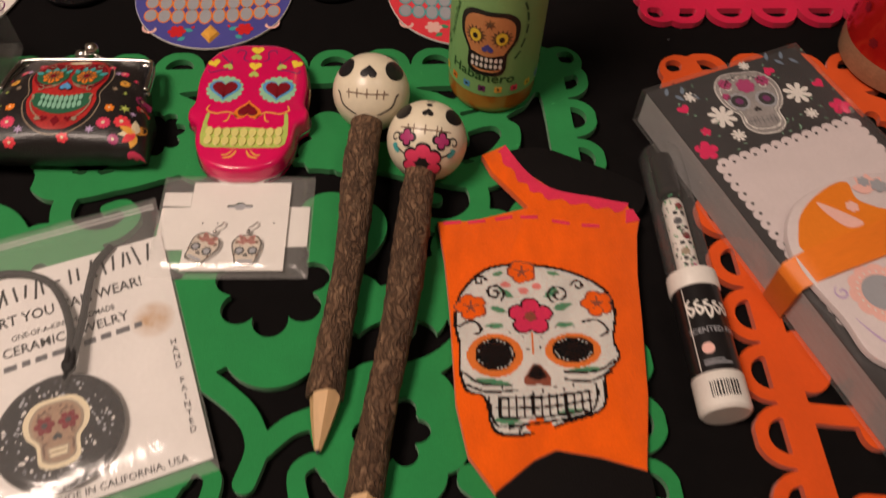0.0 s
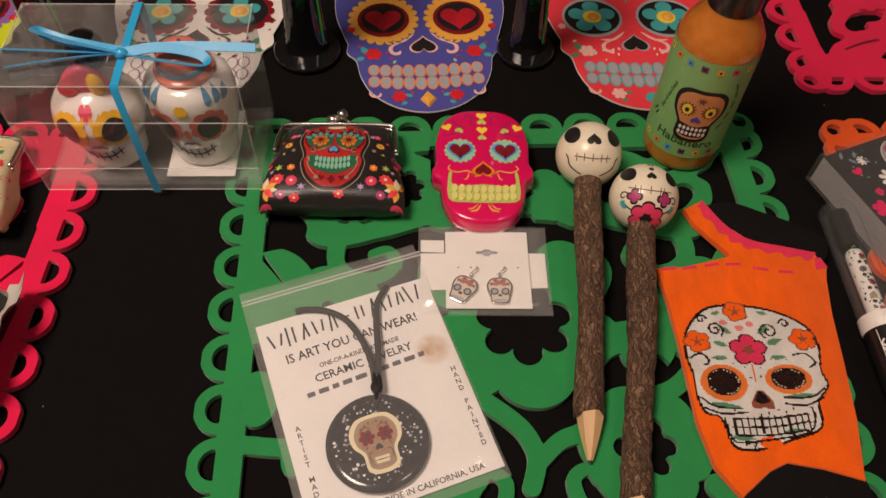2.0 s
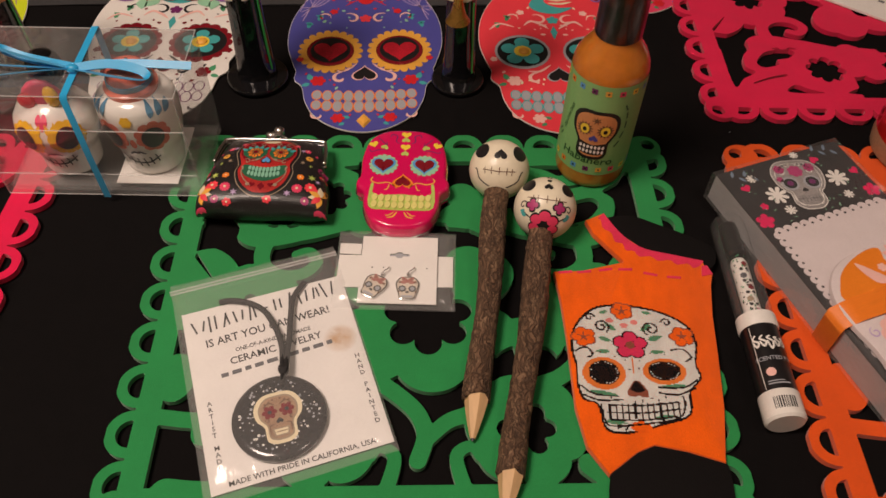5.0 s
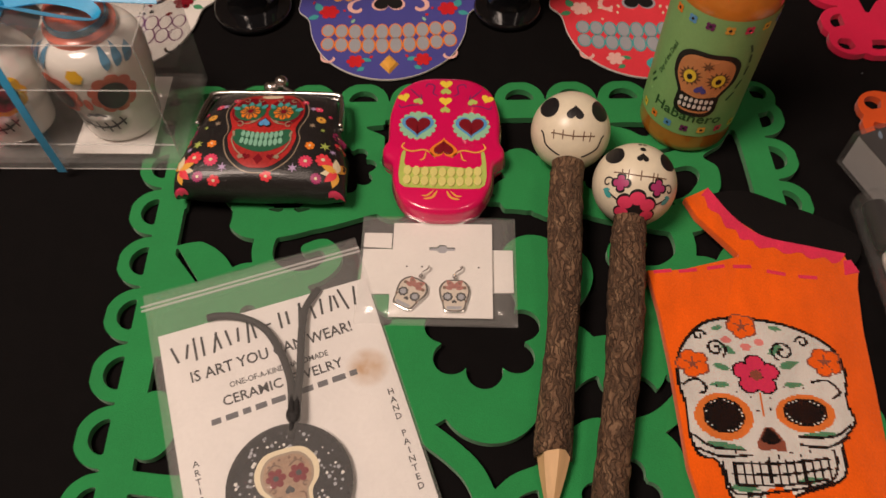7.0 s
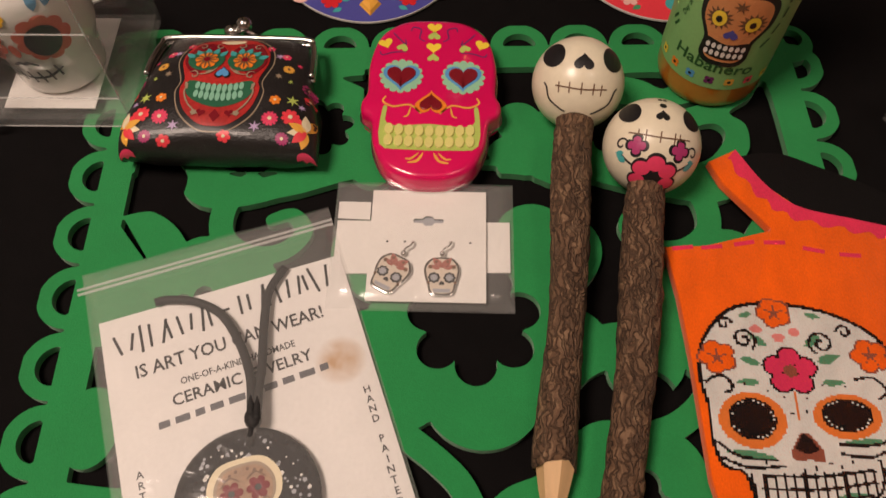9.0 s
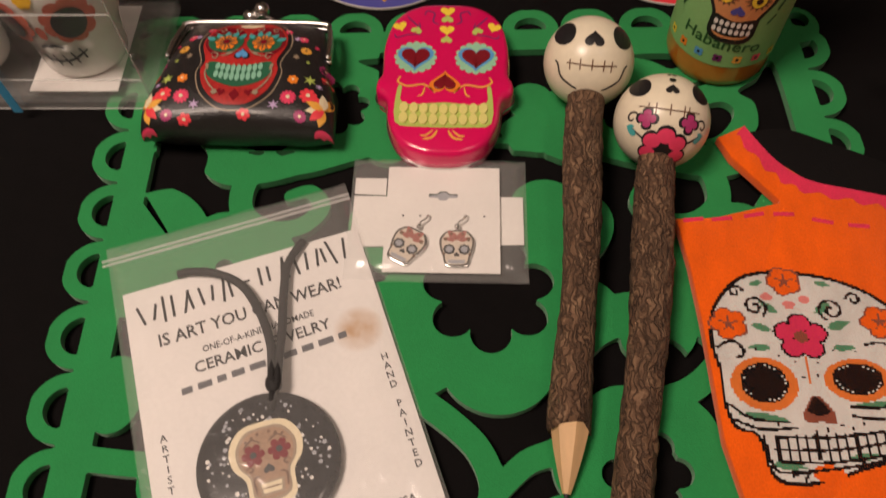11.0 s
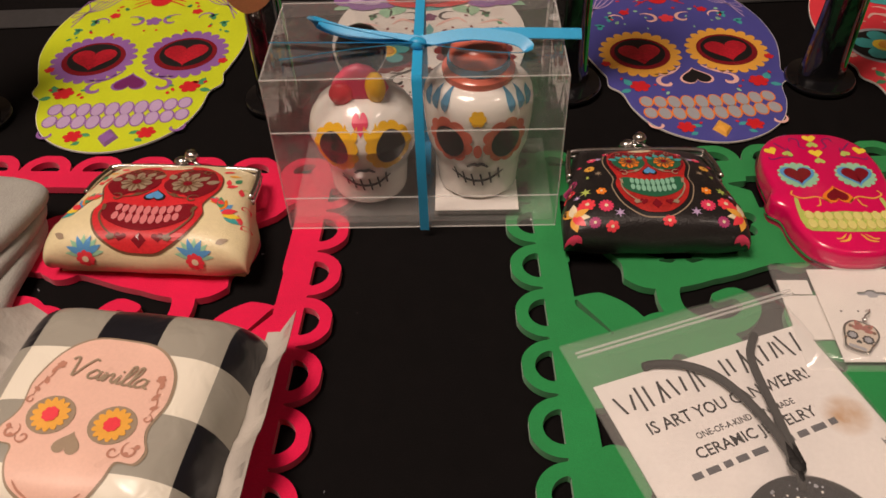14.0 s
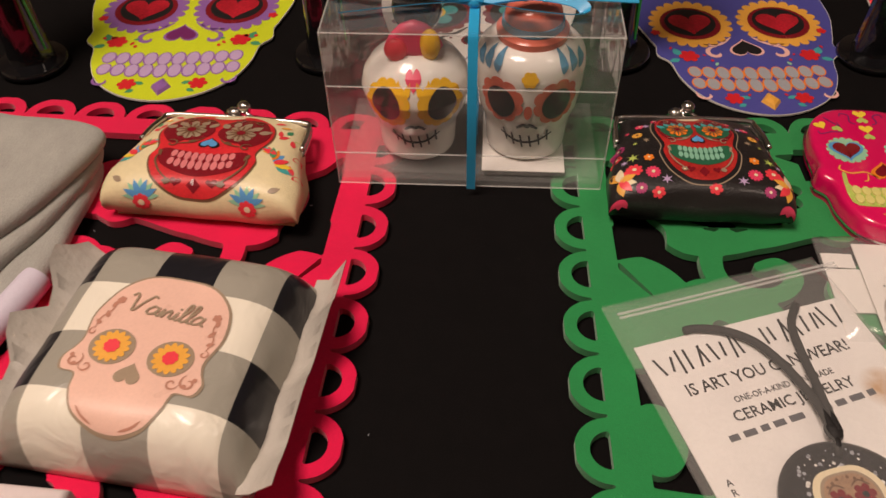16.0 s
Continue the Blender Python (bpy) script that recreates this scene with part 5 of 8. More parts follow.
def film_bag(parent, x0, y0, x1, y1, z0, z1, seed):
    """A clear bag, puffed a little, its upper sheet wrinkled and its rims welded flat."""
    bm = bmesh.new()
    n, m = 30, 34
    rnd = random.Random(seed)
    for top in (0, 1):
        rows = []
        for j in range(m + 1):
            row = []
            for i in range(n + 1):
                u, v = i / n, j / m
                edge = min(1, 9 * min(u, 1 - u)) ** 0.5 * min(1, 9 * min(v, 1 - v)) ** 0.5
                wave = 0.0006 * noise.noise((u * 5 + seed, v * 5, 3.0)) * edge
                curlup = 0.0010 * max(0, 0.12 - min(u, 1 - u, v, 1 - v)) / 0.12 * (1 + noise.noise((u * 6, v * 6, seed)))
                z = z0 + ((z1 - z0) * edge + wave + curlup if top else 0)
                row.append(bm.verts.new((x0 + (x1 - x0) * u, y0 + (y1 - y0) * v, z + 0.0003 * top)))
            rows.append(row)
        for j in range(m):
            for i in range(n):
                bm.faces.new((rows[j][i], rows[j][i + 1], rows[j + 1][i + 1], rows[j + 1][i]))
    ob = part("clear_bag", bm, "bag", parent, "crinkled clear plastic bag", smooth=True)
    ob.visible_shadow = False
    return ob


earring_card(pose(0.0002, -0.0078, 0.0043, 0, 0, 2.0))


# ---- ceramic pendant on its card ----
def necklace_pack(m):
    pack = thing("necklace_pack", m, "round ceramic skull pendant on a white card, bagged", "necklace")
    w, h = 0.0472, 0.0568
    part("card", prism([(-w, -h), (w, -h), (w, h), (-w, h)], 0.0012, 0.0018), stained_paper(), pack, "white printed card with a tea-brown stain")
    s = flat(0.0018)
    # the maker's name as plain uneven bars
    for k in range(11):
        x, y, tall = -0.0385 + 0.0076 * k, 0.0452 + 0.0004 * k, 0.0098 + 0.0016 * ((k * 5) % 3 - 1)
        lean, low = 0.0012 * ((k * 7) % 5 - 2), tall / 2
        bars = [[(x - 0.0018, y - low), (x - 0.0018 + lean, y + low)], [(x + 0.0016, y - low * 0.8), (x + 0.0016 - lean * 0.6, y + low * 0.9)]]
        printed("name_bar", [stroke(q, 0.0013, 0.8, False) for q in (bars if k != 5 else [[(x - 0.0018, y), (x + 0.0016, y + 0.0002)]])], "black", pack, s, 1)
    lettering("printed_line", "IS ART YOU CAN WEAR!", 0.0074, -0.001, 0.0336, 2, "black", pack, s, 1, span=0.0710)
    lettering("printed_line", "ONE-OF-A-KIND HANDMADE", 0.0038, 0.0, 0.0247, 2, "black", pack, s, 1, span=0.0430)
    lettering("printed_line", "CERAMIC JEWELRY", 0.0064, 0.0003, 0.0182, 2, "black", pack, s, 1, span=0.0520)
    # an address, as plain bars
    x = -0.0316
    for k, w0 in enumerate((0.0040, 0.0052, 0.0034, 0.0048, 0.0060, 0.0030, 0.0050, 0.0044, 0.0058, 0.0032)):
        y = 0.0098 + 0.0033 * (x + 0.0316) / 0.064
        if not -0.001 < x < 0.006:
            printed("address_bar", [[(x, y - 0.0014), (x + w0, y - 0.0012), (x + w0, y + 0.0014), (x, y + 0.0012)]], "grey_dark", pack, s, 1)
        x += w0 + 0.0020
    lettering("printed_line", "H\nA\nN\nD\n \nP\nA\nI\nN\nT\nE\nD", 0.0038, 0.0422, -0.0215, 0, "black", pack, s, 1)
    lettering("printed_line", "A\nR\nT\nI\nS\nT\n \nM\nA\nD\nE", 0.0038, -0.0405, -0.0245, 0, "black", pack, s, 1)
    lettering("printed_line", "MADE WITH PRIDE IN CALIFORNIA, USA", 0.0042, 0.0, -0.0532, 0, "black", pack, s, 1)
    px, py, r = -0.0064, -0.0262, 0.0248
    glaze = surface("speckled_black_glaze", (0.020, 0.020, 0.023), rough=0.18, vary=0.5, grain=500, coat=0.5)
    disc = part("pendant", loft([[(px + q * math.cos(TAU * i / 48), py + q * math.sin(TAU * i / 48), z) for i in range(48)] for q, z in ((r - 0.003, 0.0020), (r, 0.0036), (r, 0.0052), (r - 0.0015, 0.0066), (r - 0.004, 0.0070))]), glaze, pack, "round glossy black ceramic disc flecked with white", smooth=40)
    t = flat(0.0070)
    rnd = random.Random(5)
    for group, c in ((70, "grey"), (45, "white")):
        flecks = []
        for _ in range(group):
            a, d = rnd.uniform(0, TAU), rnd.uniform(0.0125, 0.0212)
            q = rnd.uniform(0.0003, 0.0010)
            flecks.append(bloom(px + d * math.cos(a), py + d * math.sin(a), q, 5, 0.3, rnd.uniform(0, 90), n=2))
        printed("fleck", flecks, c, disc, t, 1 + (c == "white"))
    P = lambda shape: moved(shape, px, py - 0.001, -2)
    head = spline(mirrored([(0, 0.0128), (0.0065, 0.0118), (0.0102, 0.0065), (0.0098, 0.0005), (0.0068, -0.0040), (0.0064, -0.0105), (0.0035, -0.0128), (0, -0.0132)]), True, 4)
    printed("skull_halo", [P([(u * 1.22, v * 1.15) for u, v in head])], "cream", disc, t, 3)
    printed("skull_line", [P(head)], "taupe", disc, t, 4)
    printed("skull_face", [P([(u * 0.9, v * 0.92) for u, v in head])], "tan_clay", disc, t, 5)
    printed("face_line", both_of(P, [stroke(curl(0.0062, -0.0015, 0.0014, 1.0, 0, 1), 0.0005), stroke([(0.0012, 0.0070), (0.0045, 0.0088), (0.0078, 0.0062)], 0.0006), stroke([(0.0030, -0.0040), (0.0055, -0.0050), (0.0052, -0.0095)], 0.0006)]) + [P(stroke([(-0.0035, -0.0086), (0.0035, -0.0086)], 0.0005))], "brown", disc, t, 8)
    printed("eye_flower", both_of(P, [bloom(0.0045, 0.0035, 0.0040, 6, 0.35)]), "darkred", disc, t, 6)
    printed("eye_centre", both_of(P, [ell(0.0045, 0.0035, 0.0012, n=10)]), "black", disc, t, 7)
    printed("nose", [P(heart(0, -0.0022, 0.0020, 180))], "black", disc, t, 6)
    printed("mouth", [P([(-0.0046, -0.0062), (0.0046, -0.0062), (0.0038, -0.0110), (-0.0038, -0.0110)])], "taupe", disc, t, 6)
    printed("mouth_panel", [P([(-0.0036, -0.0070), (0.0036, -0.0070), (0.0030, -0.0103), (-0.0030, -0.0103)])], "cream", disc, t, 7)
    printed("brow_dot", both_of(P, [ell(0.002 + 0.0022 * k, 0.0105 - 0.0009 * k, 0.0006, n=8) for k in range(3)]), "brown", disc, t, 6)
    cordm = surface("black_cord", (0.012, 0.011, 0.011), rough=0.7, vary=0.3, bump=0.0003, bump_scale=900)
    kx, ky = px + 0.0078, py + 0.0245
    for path in ([(kx - 0.0006, ky, 0.0092), (0.0030, 0.010, 0.0078), (0.0036, 0.018, 0.0066), (0.0024, 0.0304, 0.0058), (-0.0018, 0.0440, 0.0050), (-0.0102, 0.0530, 0.0042), (-0.0200, 0.0575, 0.0036), (-0.0250, 0.0580, 0.0034)], [(kx + 0.0012, ky, 0.0092), (0.0056, 0.0096, 0.0076), (0.0088, 0.0200, 0.0064), (0.0126, 0.0350, 0.0054), (0.0172, 0.0482, 0.0044), (0.0252, 0.0570, 0.0034)]):
        part("cord", tube(spline(path, False, 6), 0.0017, 8), cordm, pack, "soft black suede cord", smooth=True)
    part("knot", ball(0.0030, (kx, ky + 0.001, 0.0085), (1.0, 1.35, 0.75), 16, 10), cordm, pack, "wrapped cord knot", smooth=True)
    part("cord_loop", tube([(kx, ky, 0.0085), (kx - 0.0020, ky - 0.0045, 0.0084), (kx - 0.0032, ky - 0.0075, 0.0070)], 0.0015, 8), cordm, pack, smooth=True)
    film_bag(pack, -0.0510, -0.0620, 0.0485, 0.0800, 0.0006, 0.0090, 11)
    for y in (0.0655, 0.0675):
        strip = part("zip_strip", prism([(-0.0505, y), (0.0480, y), (0.0480, y + 0.0010), (-0.0505, y + 0.0010)], 0.0105, 0.0111), "bag_seal", pack, "clear zip ridge")
        strip.visible_shadow = False
    return pack


def stained_paper():
    m = ink("stained_card", (0.80, 0.77, 0.74), rough=0.55)
    n, l = m.node_tree.nodes, m.node_tree.links
    bsdf = n["Principled BSDF"]
    before = bsdf.inputs["Base Color"].links[0].from_socket
    coord, tex, mask, mix = n.new("ShaderNodeTexCoord"), n.new("ShaderNodeTexNoise"), n.new("ShaderNodeVectorMath"), n.new("ShaderNodeMix")
    mask.operation = "DISTANCE"
    mask.inputs[1].default_value = (0.036, 0.0135, 0.0015)
    l.new(coord.outputs["Object"], mask.inputs[0])
    l.new(coord.outputs["Object"], tex.inputs["Vector"])
    tex.inputs["Scale"].default_value = 130
    fall = n.new("ShaderNodeMapRange")
    fall.inputs["From Min"].default_value, fall.inputs["From Max"].default_value = 0.003, 0.010
    fall.inputs["To Min"].default_value, fall.inputs["To Max"].default_value = 1.7, 0.0
    l.new(mask.outputs["Value"], fall.inputs["Value"])
    times = n.new("ShaderNodeMath")
    times.operation = "MULTIPLY"
    l.new(fall.outputs["Result"], times.inputs[0])
    l.new(tex.outputs["Fac"], times.inputs[1])
    mix.data_type = "RGBA"
    l.new(times.outputs[0], mix.inputs[0])
    l.new(before, mix.inputs[6])
    mix.inputs[7].default_value = (0.50, 0.27, 0.10, 1)
    l.new(mix.outputs[2], bsdf.inputs["Base Color"])
    return m


M["grey_dark"] = ink("dark_grey_print", (0.10, 0.10, 0.11))
M["tan_clay"] = ink("tan_clay", (0.36, 0.22, 0.13), vary=0.3)
M["bag_seal"] = film("bag_seal", haze=0.3)
necklace_pack(pose(-0.0570, -0.0842, 0.0043, 0, 0, 22.0))


# ---- knitted sock ----
def inside(poly, X, Y):
    hit = np.zeros(X.shape, bool)
    for (ax, ay), (bx, by) in zip(poly, poly[1:] + poly[:1]):
        if ay != by:
            hit ^= ((ay > Y) != (by > Y)) & (X < (bx - ax) * (Y - ay) / (by - ay) + ax)
    return hit


def knitted(parent, layers, box, cell, z, pose2d):
    """A picture in stitches: each stitch takes the colour of the last shape that holds it; one part per colour."""
    xs, ys = np.arange(box[0], box[2], cell), np.arange(box[1], box[3], cell * 0.82)
    X, Y = np.meshgrid(xs, ys, indexing="ij")
    pick = np.full(X.shape, -1)
    names = []
    for name, colour, shapes in layers:
        names.append((name, colour))
        for shape in shapes:
            pick[inside(shape, X, Y)] = len(names) - 1
    for k, (name, colour) in enumerate(names):
        bm = bmesh.new()
        for i, j in zip(*np.nonzero(pick == k)):
            x, y, a, b = X[i, j], Y[i, j], cell / 2, cell * 0.41
            lift = z + 0.00025 + 0.0001 * ((i + j) % 2)
            bm.faces.new([bm.verts.new((*pose2d(x + u, y + v), lift)) for u, v in ((-a, -b), (a, -b), (a, b), (-a, b))])
        if len(bm.faces):
            part(name, bm, colour, parent)["kind"] = "stuff"


def knit_material(name, colour):
    return surface(name, colour, rough=0.9, vary=0.16, grain=1800, bump=0.0003, bump_scale=1500, sheen=0.3, spec=0.15, stretch=(1, 0.5, 1))


for key, colour in (("knit_orange", (0.84, 0.115, 0.002)), ("knit_pink", (0.72, 0.03, 0.09)), ("knit_black", (0.006, 0.005, 0.005)), ("knit_white", (0.66, 0.64, 0.60)), ("knit_green", (0.08, 0.25, 0.13)), ("knit_rose", (0.66, 0.03, 0.10)), ("knit_amber", (0.72, 0.18, 0.03)), ("knit_brown", (0.25, 0.07, 0.04)), ("knit_blush", (0.70, 0.22, 0.20))):
    M[key] = knit_material(key, colour)
M["knit_black"].node_tree.nodes["Principled BSDF"].inputs["Sheen Weight"].default_value = 0.0


def sock(m):
    ob = thing("sock", m, "orange and black knitted sock with a sugar-skull face", "sock")
    body = [(-0.046, 0.056), (-0.030, 0.0575), (-0.0035, 0.066), (-0.003, 0.067), (-0.020, 0.088), (-0.0245, 0.0985), (-0.0125, 0.1055), (-0.002, 0.088), (0.010, 0.078), (0.030, 0.0735), (0.046, 0.0700), (0.0475, 0.064), (0.0505, 0.060), (0.0485, 0.052), (0.046, 0.030), (0.045, 0.005), (0.043, -0.030), (0.0385, -0.0615), (0.020, -0.0565), (0.003, -0.0540), (-0.006, -0.0585), (-0.0215, -0.0715), (-0.032, -0.057), (-0.037, -0.035), (-0.040, 0.010), (-0.0425, 0.035)]
    heel = spline([(-0.014, 0.098), (0.004, 0.106), (0.024, 0.099), (0.044, 0.090), (0.056, 0.080), (0.047, 0.064), (0.010, 0.070)], True, 5)
    toe = spline([(-0.0190, -0.066), (0.003, -0.048), (0.036, -0.054), (0.040, -0.085), (0.028, -0.112), (0.000, -0.118), (-0.020, -0.098)], True, 5)
    part("heel", prism(heel, 0.0005, 0.0035, soft=0.001), "knit_black", ob, "black heel", smooth=40)
    part("toe", prism(toe, 0.0005, 0.0038, soft=0.001), "knit_black", ob, "black toe", smooth=40)
    dense = []
    for (ax, ay), (bx, by) in zip(body, body[1:] + body[:1]):
        k = max(1, int(math.hypot(bx - ax, by - ay) / 0.004))
        dense += [(ax + (bx - ax) * i / k, ay + (by - ay) * i / k) for i in range(k)]
    part("foot", prism(dense, 0.0006, 0.0050, soft=0.0012), "knit_orange", ob, "bright orange knit", smooth=40)
    s = flat(0.0050)
    frill = [(-0.0125, 0.1052), (-0.002, 0.0878), (0.010, 0.0778), (0.030, 0.0733), (0.0465, 0.0700)]
    line = spline(frill, False, 8)
    low = [(x - 0.004 + 0.0008 * math.sin(i * 1.4), y - 0.0052 + 0.0012 * math.sin(i * 1.4)) for i, (x, y) in enumerate(line)]
    printed("frill", [line + low[::-1]], "knit_pink", ob, s, 1, 0.02, "pink scalloped cuff edge")
    part("cuff_fold", prism([(0.0435, 0.058), (0.0505, 0.0600), (0.0480, 0.0665), (0.0445, 0.066)], 0.0040, 0.0056, soft=0.0005), "knit_pink", ob)
    for x, y, a in ((-0.039, 0.0555, 6), (-0.0275, 0.0565, 6), (-0.0145, 0.0590, 10), (-0.0025, 0.0600, 0), (0.0125, 0.0575, -12), (0.0265, 0.0560, -4)):
        printed("dash", [moved([(-0.0042, -0.0010), (0.0042, -0.0006), (0.0042, 0.0012), (-0.0042, 0.0008)], x, y, a)], "knit_pink", ob, s, 1)
    outline = [(-16, 33), (2, 33), (18, 29), (30, 21), (33.5, 10), (31.5, -4), (33, -13), (26, -22), (24, -36), (8, -43), (-11, -49), (-22, -47), (-25.5, -33), (-33, -30), (-36, -20), (-36, -9), (-38, 2), (-36, 16), (-27, 28)]
    head = spline([(x / 1000, y / 1000) for x, y in outline], True, 5)
    shrink = [(-0.002 + (x + 0.002) * 0.965, -0.008 + (y + 0.008) * 0.965) for x, y in head]
    L = [("skull_outline", "knit_black", [head]), ("skull_face", "knit_white", [shrink])]
    eyes = ((-0.0205, -0.0132, 0.0120, 0.0102, 0.0085, 0.0076), (0.0130, -0.0100, 0.0122, 0.0082, 0.0092, 0.0061))
    L.append(("eye_border", "knit_amber", [ell(x, y, a, b, 6) for x, y, a, b, _, _ in eyes]))
    L.append(("eye", "knit_black", [ell(x, y + 0.0004, a, b, 6) for x, y, _, _, a, b in eyes]))
    L.append(("eye_stitch", "knit_white", [ell(x + 0.87 * a * math.cos(TAU * q / 26), y + 0.0004 + 0.87 * b * math.sin(TAU * q / 26), 0.00045, n=4) for x, y, _, _, a, b in eyes for q in range(26)]))
    L.append(("nose", "knit_brown", [spline([(-0.0030, -0.0165), (0.0025, -0.0225), (0.0022, -0.0268), (-0.0025, -0.0262), (-0.0070, -0.0270), (-0.0090, -0.0250), (-0.0075, -0.0215)], True, 4)]))
    L.append(("nose_hole", "knit_black", [spline([(-0.0032, -0.0170), (0.0008, -0.0222), (-0.0030, -0.0240), (-0.0068, -0.0225)], True, 4)]))
    petals = [(-0.0045 + 0.0058 * math.cos(radians(90 + 72 * q)), 0.0060 + 0.0054 * math.sin(radians(90 + 72 * q))) for q in range(5)]
    L.append(("rose_line", "knit_black", [ell(x, y, 0.0046, 0.0042) for x, y in petals]))
    L.append(("rose", "knit_rose", [ell(x, y, 0.0037, 0.0034) for x, y in petals]))
    L.append(("rose_eye", "knit_brown", [ell(-0.0045, 0.0060, 0.0026, 0.0024)]))
    blossoms = [(-0.0305, 0.0100, 0.0068), (0.0255, 0.0135, 0.0070), (-0.0075, 0.0290, 0.0060)]
    rays = [(x, y, r, radians(40 + 72 * q)) for x, y, r in blossoms for q in range(5)]
    flowers = [ell(x + 0.55 * r * math.cos(a), y + 0.52 * r * math.sin(a), 0.0030, 0.0027) for x, y, r, a in rays]
    L.append(("flower_edge", "knit_brown", [ell(x + 0.55 * r * math.cos(a), y + 0.52 * r * math.sin(a), 0.0037, 0.0033) for x, y, r, a in rays]))
    L.append(("orange_flower", "knit_orange", flowers + [ell(-0.0030, -0.0445, 0.0055, 0.0032)]))
    L.append(("flower_line", "knit_brown", [star(x, y, 0.0040, 5, 0.25) for x, y, _ in blossoms]))
    L.append(("bud", "knit_blush", [ell(-0.0150, 0.0220, 0.0022, 0.0017), ell(-0.0010, 0.0215, 0.0022, 0.0017), ell(-0.0070, 0.0190, 0.0022, 0.0018)]))
    green = [leaf(-0.012, 0.015, 0.008, 0.0032, 140), leaf(-0.015, 0.008, 0.008, 0.0030, 165), leaf(-0.016, 0.001, 0.009, 0.0026, 182), leaf(0.002, 0.016, 0.008, 0.0032, 35), leaf(0.006, 0.010, 0.009, 0.0036, 20), leaf(0.006, 0.002, 0.009, 0.0026, 5), leaf(-0.031, -0.0250, 0.018, 0.0028, -4), leaf(0.008, -0.0205, 0.018, 0.0028, 8), leaf(-0.022, -0.0420, 0.012, 0.0028, -4), leaf(0.004, -0.0390, 0.012, 0.0026, 10), leaf(-0.021, 0.0265, 0.006, 0.0024, 20), leaf(0.004, 0.0290, 0.006, 0.0024, -10)]
    L.append(("green_leaf", "knit_green", green))
    thin = 0.0011
    marks = [stroke(curl(-0.0200, 0.0175, 0.0046, 1.5, -60, 1, 22), thin, 1), stroke(curl(0.0085, 0.0175, 0.0050, 1.5, 240, -1, 22), thin, 1), stroke(curl(-0.0265, 0.0235, 0.0030, 1.1, 0, 1), thin, 1), stroke(curl(0.0175, 0.0225, 0.0030, 1.1, 180, -1), thin, 1), stroke([(-0.036, 0.000), (-0.030, 0.003), (-0.026, -0.001), (-0.029, -0.004)], thin, 1), stroke([(0.018, 0.004), (0.025, 0.005), (0.029, 0.000), (0.025, -0.003)], thin, 1)]
    marks += [stroke([(-0.034, -0.0215), (-0.026, -0.0265), (-0.013, -0.0270)], thin, 1), stroke([(-0.033, -0.0270), (-0.024, -0.0300), (-0.012, -0.0290)], thin, 1), stroke([(0.031, -0.0140), (0.022, -0.0195), (0.008, -0.0200)], thin, 1), stroke([(0.029, -0.0190), (0.019, -0.0240), (0.008, -0.0235)], thin, 1)]
    marks += [stroke([(-0.0235, -0.0320), (-0.0215, -0.0430), (-0.0140, -0.0445), (0.0150, -0.0390), (0.0215, -0.0310), (0.0210, -0.0250)], thin, 1), stroke([(-0.0205, -0.0370), (-0.001, -0.0362), (0.0190, -0.0325)], thin, 1), stroke([(-0.0200, -0.0325), (-0.001, -0.0318), (0.0190, -0.0285)], thin, 1), stroke([(-0.0190, -0.0410), (-0.002, -0.0405), (0.0170, -0.0370)], thin, 1)]
    marks += [[(x - 0.0005, y - 0.0048), (x + 0.0005, y - 0.0048), (x + 0.0005, y + 0.0044), (x - 0.0005, y + 0.0044)] for k in range(12) for x, y in ((-0.0190 + 0.0034 * k, -0.0364 + 0.00030 * k),)]
    marks += [stroke([(-0.016, -0.0460), (-0.010, -0.0440), (-0.012, -0.0475)], thin, 1), stroke([(0.004, -0.0440), (0.010, -0.0405), (0.007, -0.0390)], thin, 1)]
    marks += [ell(x / 1000, y / 1000, 0.0007, n=4) for x, y in ((-4, -5), (-8, -4), (0, -4), (-6, -10), (-1, -9), (-14, -2), (-22, 0), (6, 1), (14, 1), (-12, -29), (-15, -30), (4, -27), (8, -28), (-1, -29), (-5, -30), (12, -26), (-18, -28))]
    L.append(("black_line", "knit_black", marks))
    L.append(("bridge_line", "knit_amber", [stroke([(-0.0042, -0.0020), (-0.0040, -0.0120)], 0.0012, 1)]))
    knitted(ob, L, (-0.041, -0.052, 0.036, 0.036), 0.00080, 0.0050, lambda x, y: (x, y))
    return ob


sock(pose(0.1400, -0.0600, 0.0043))


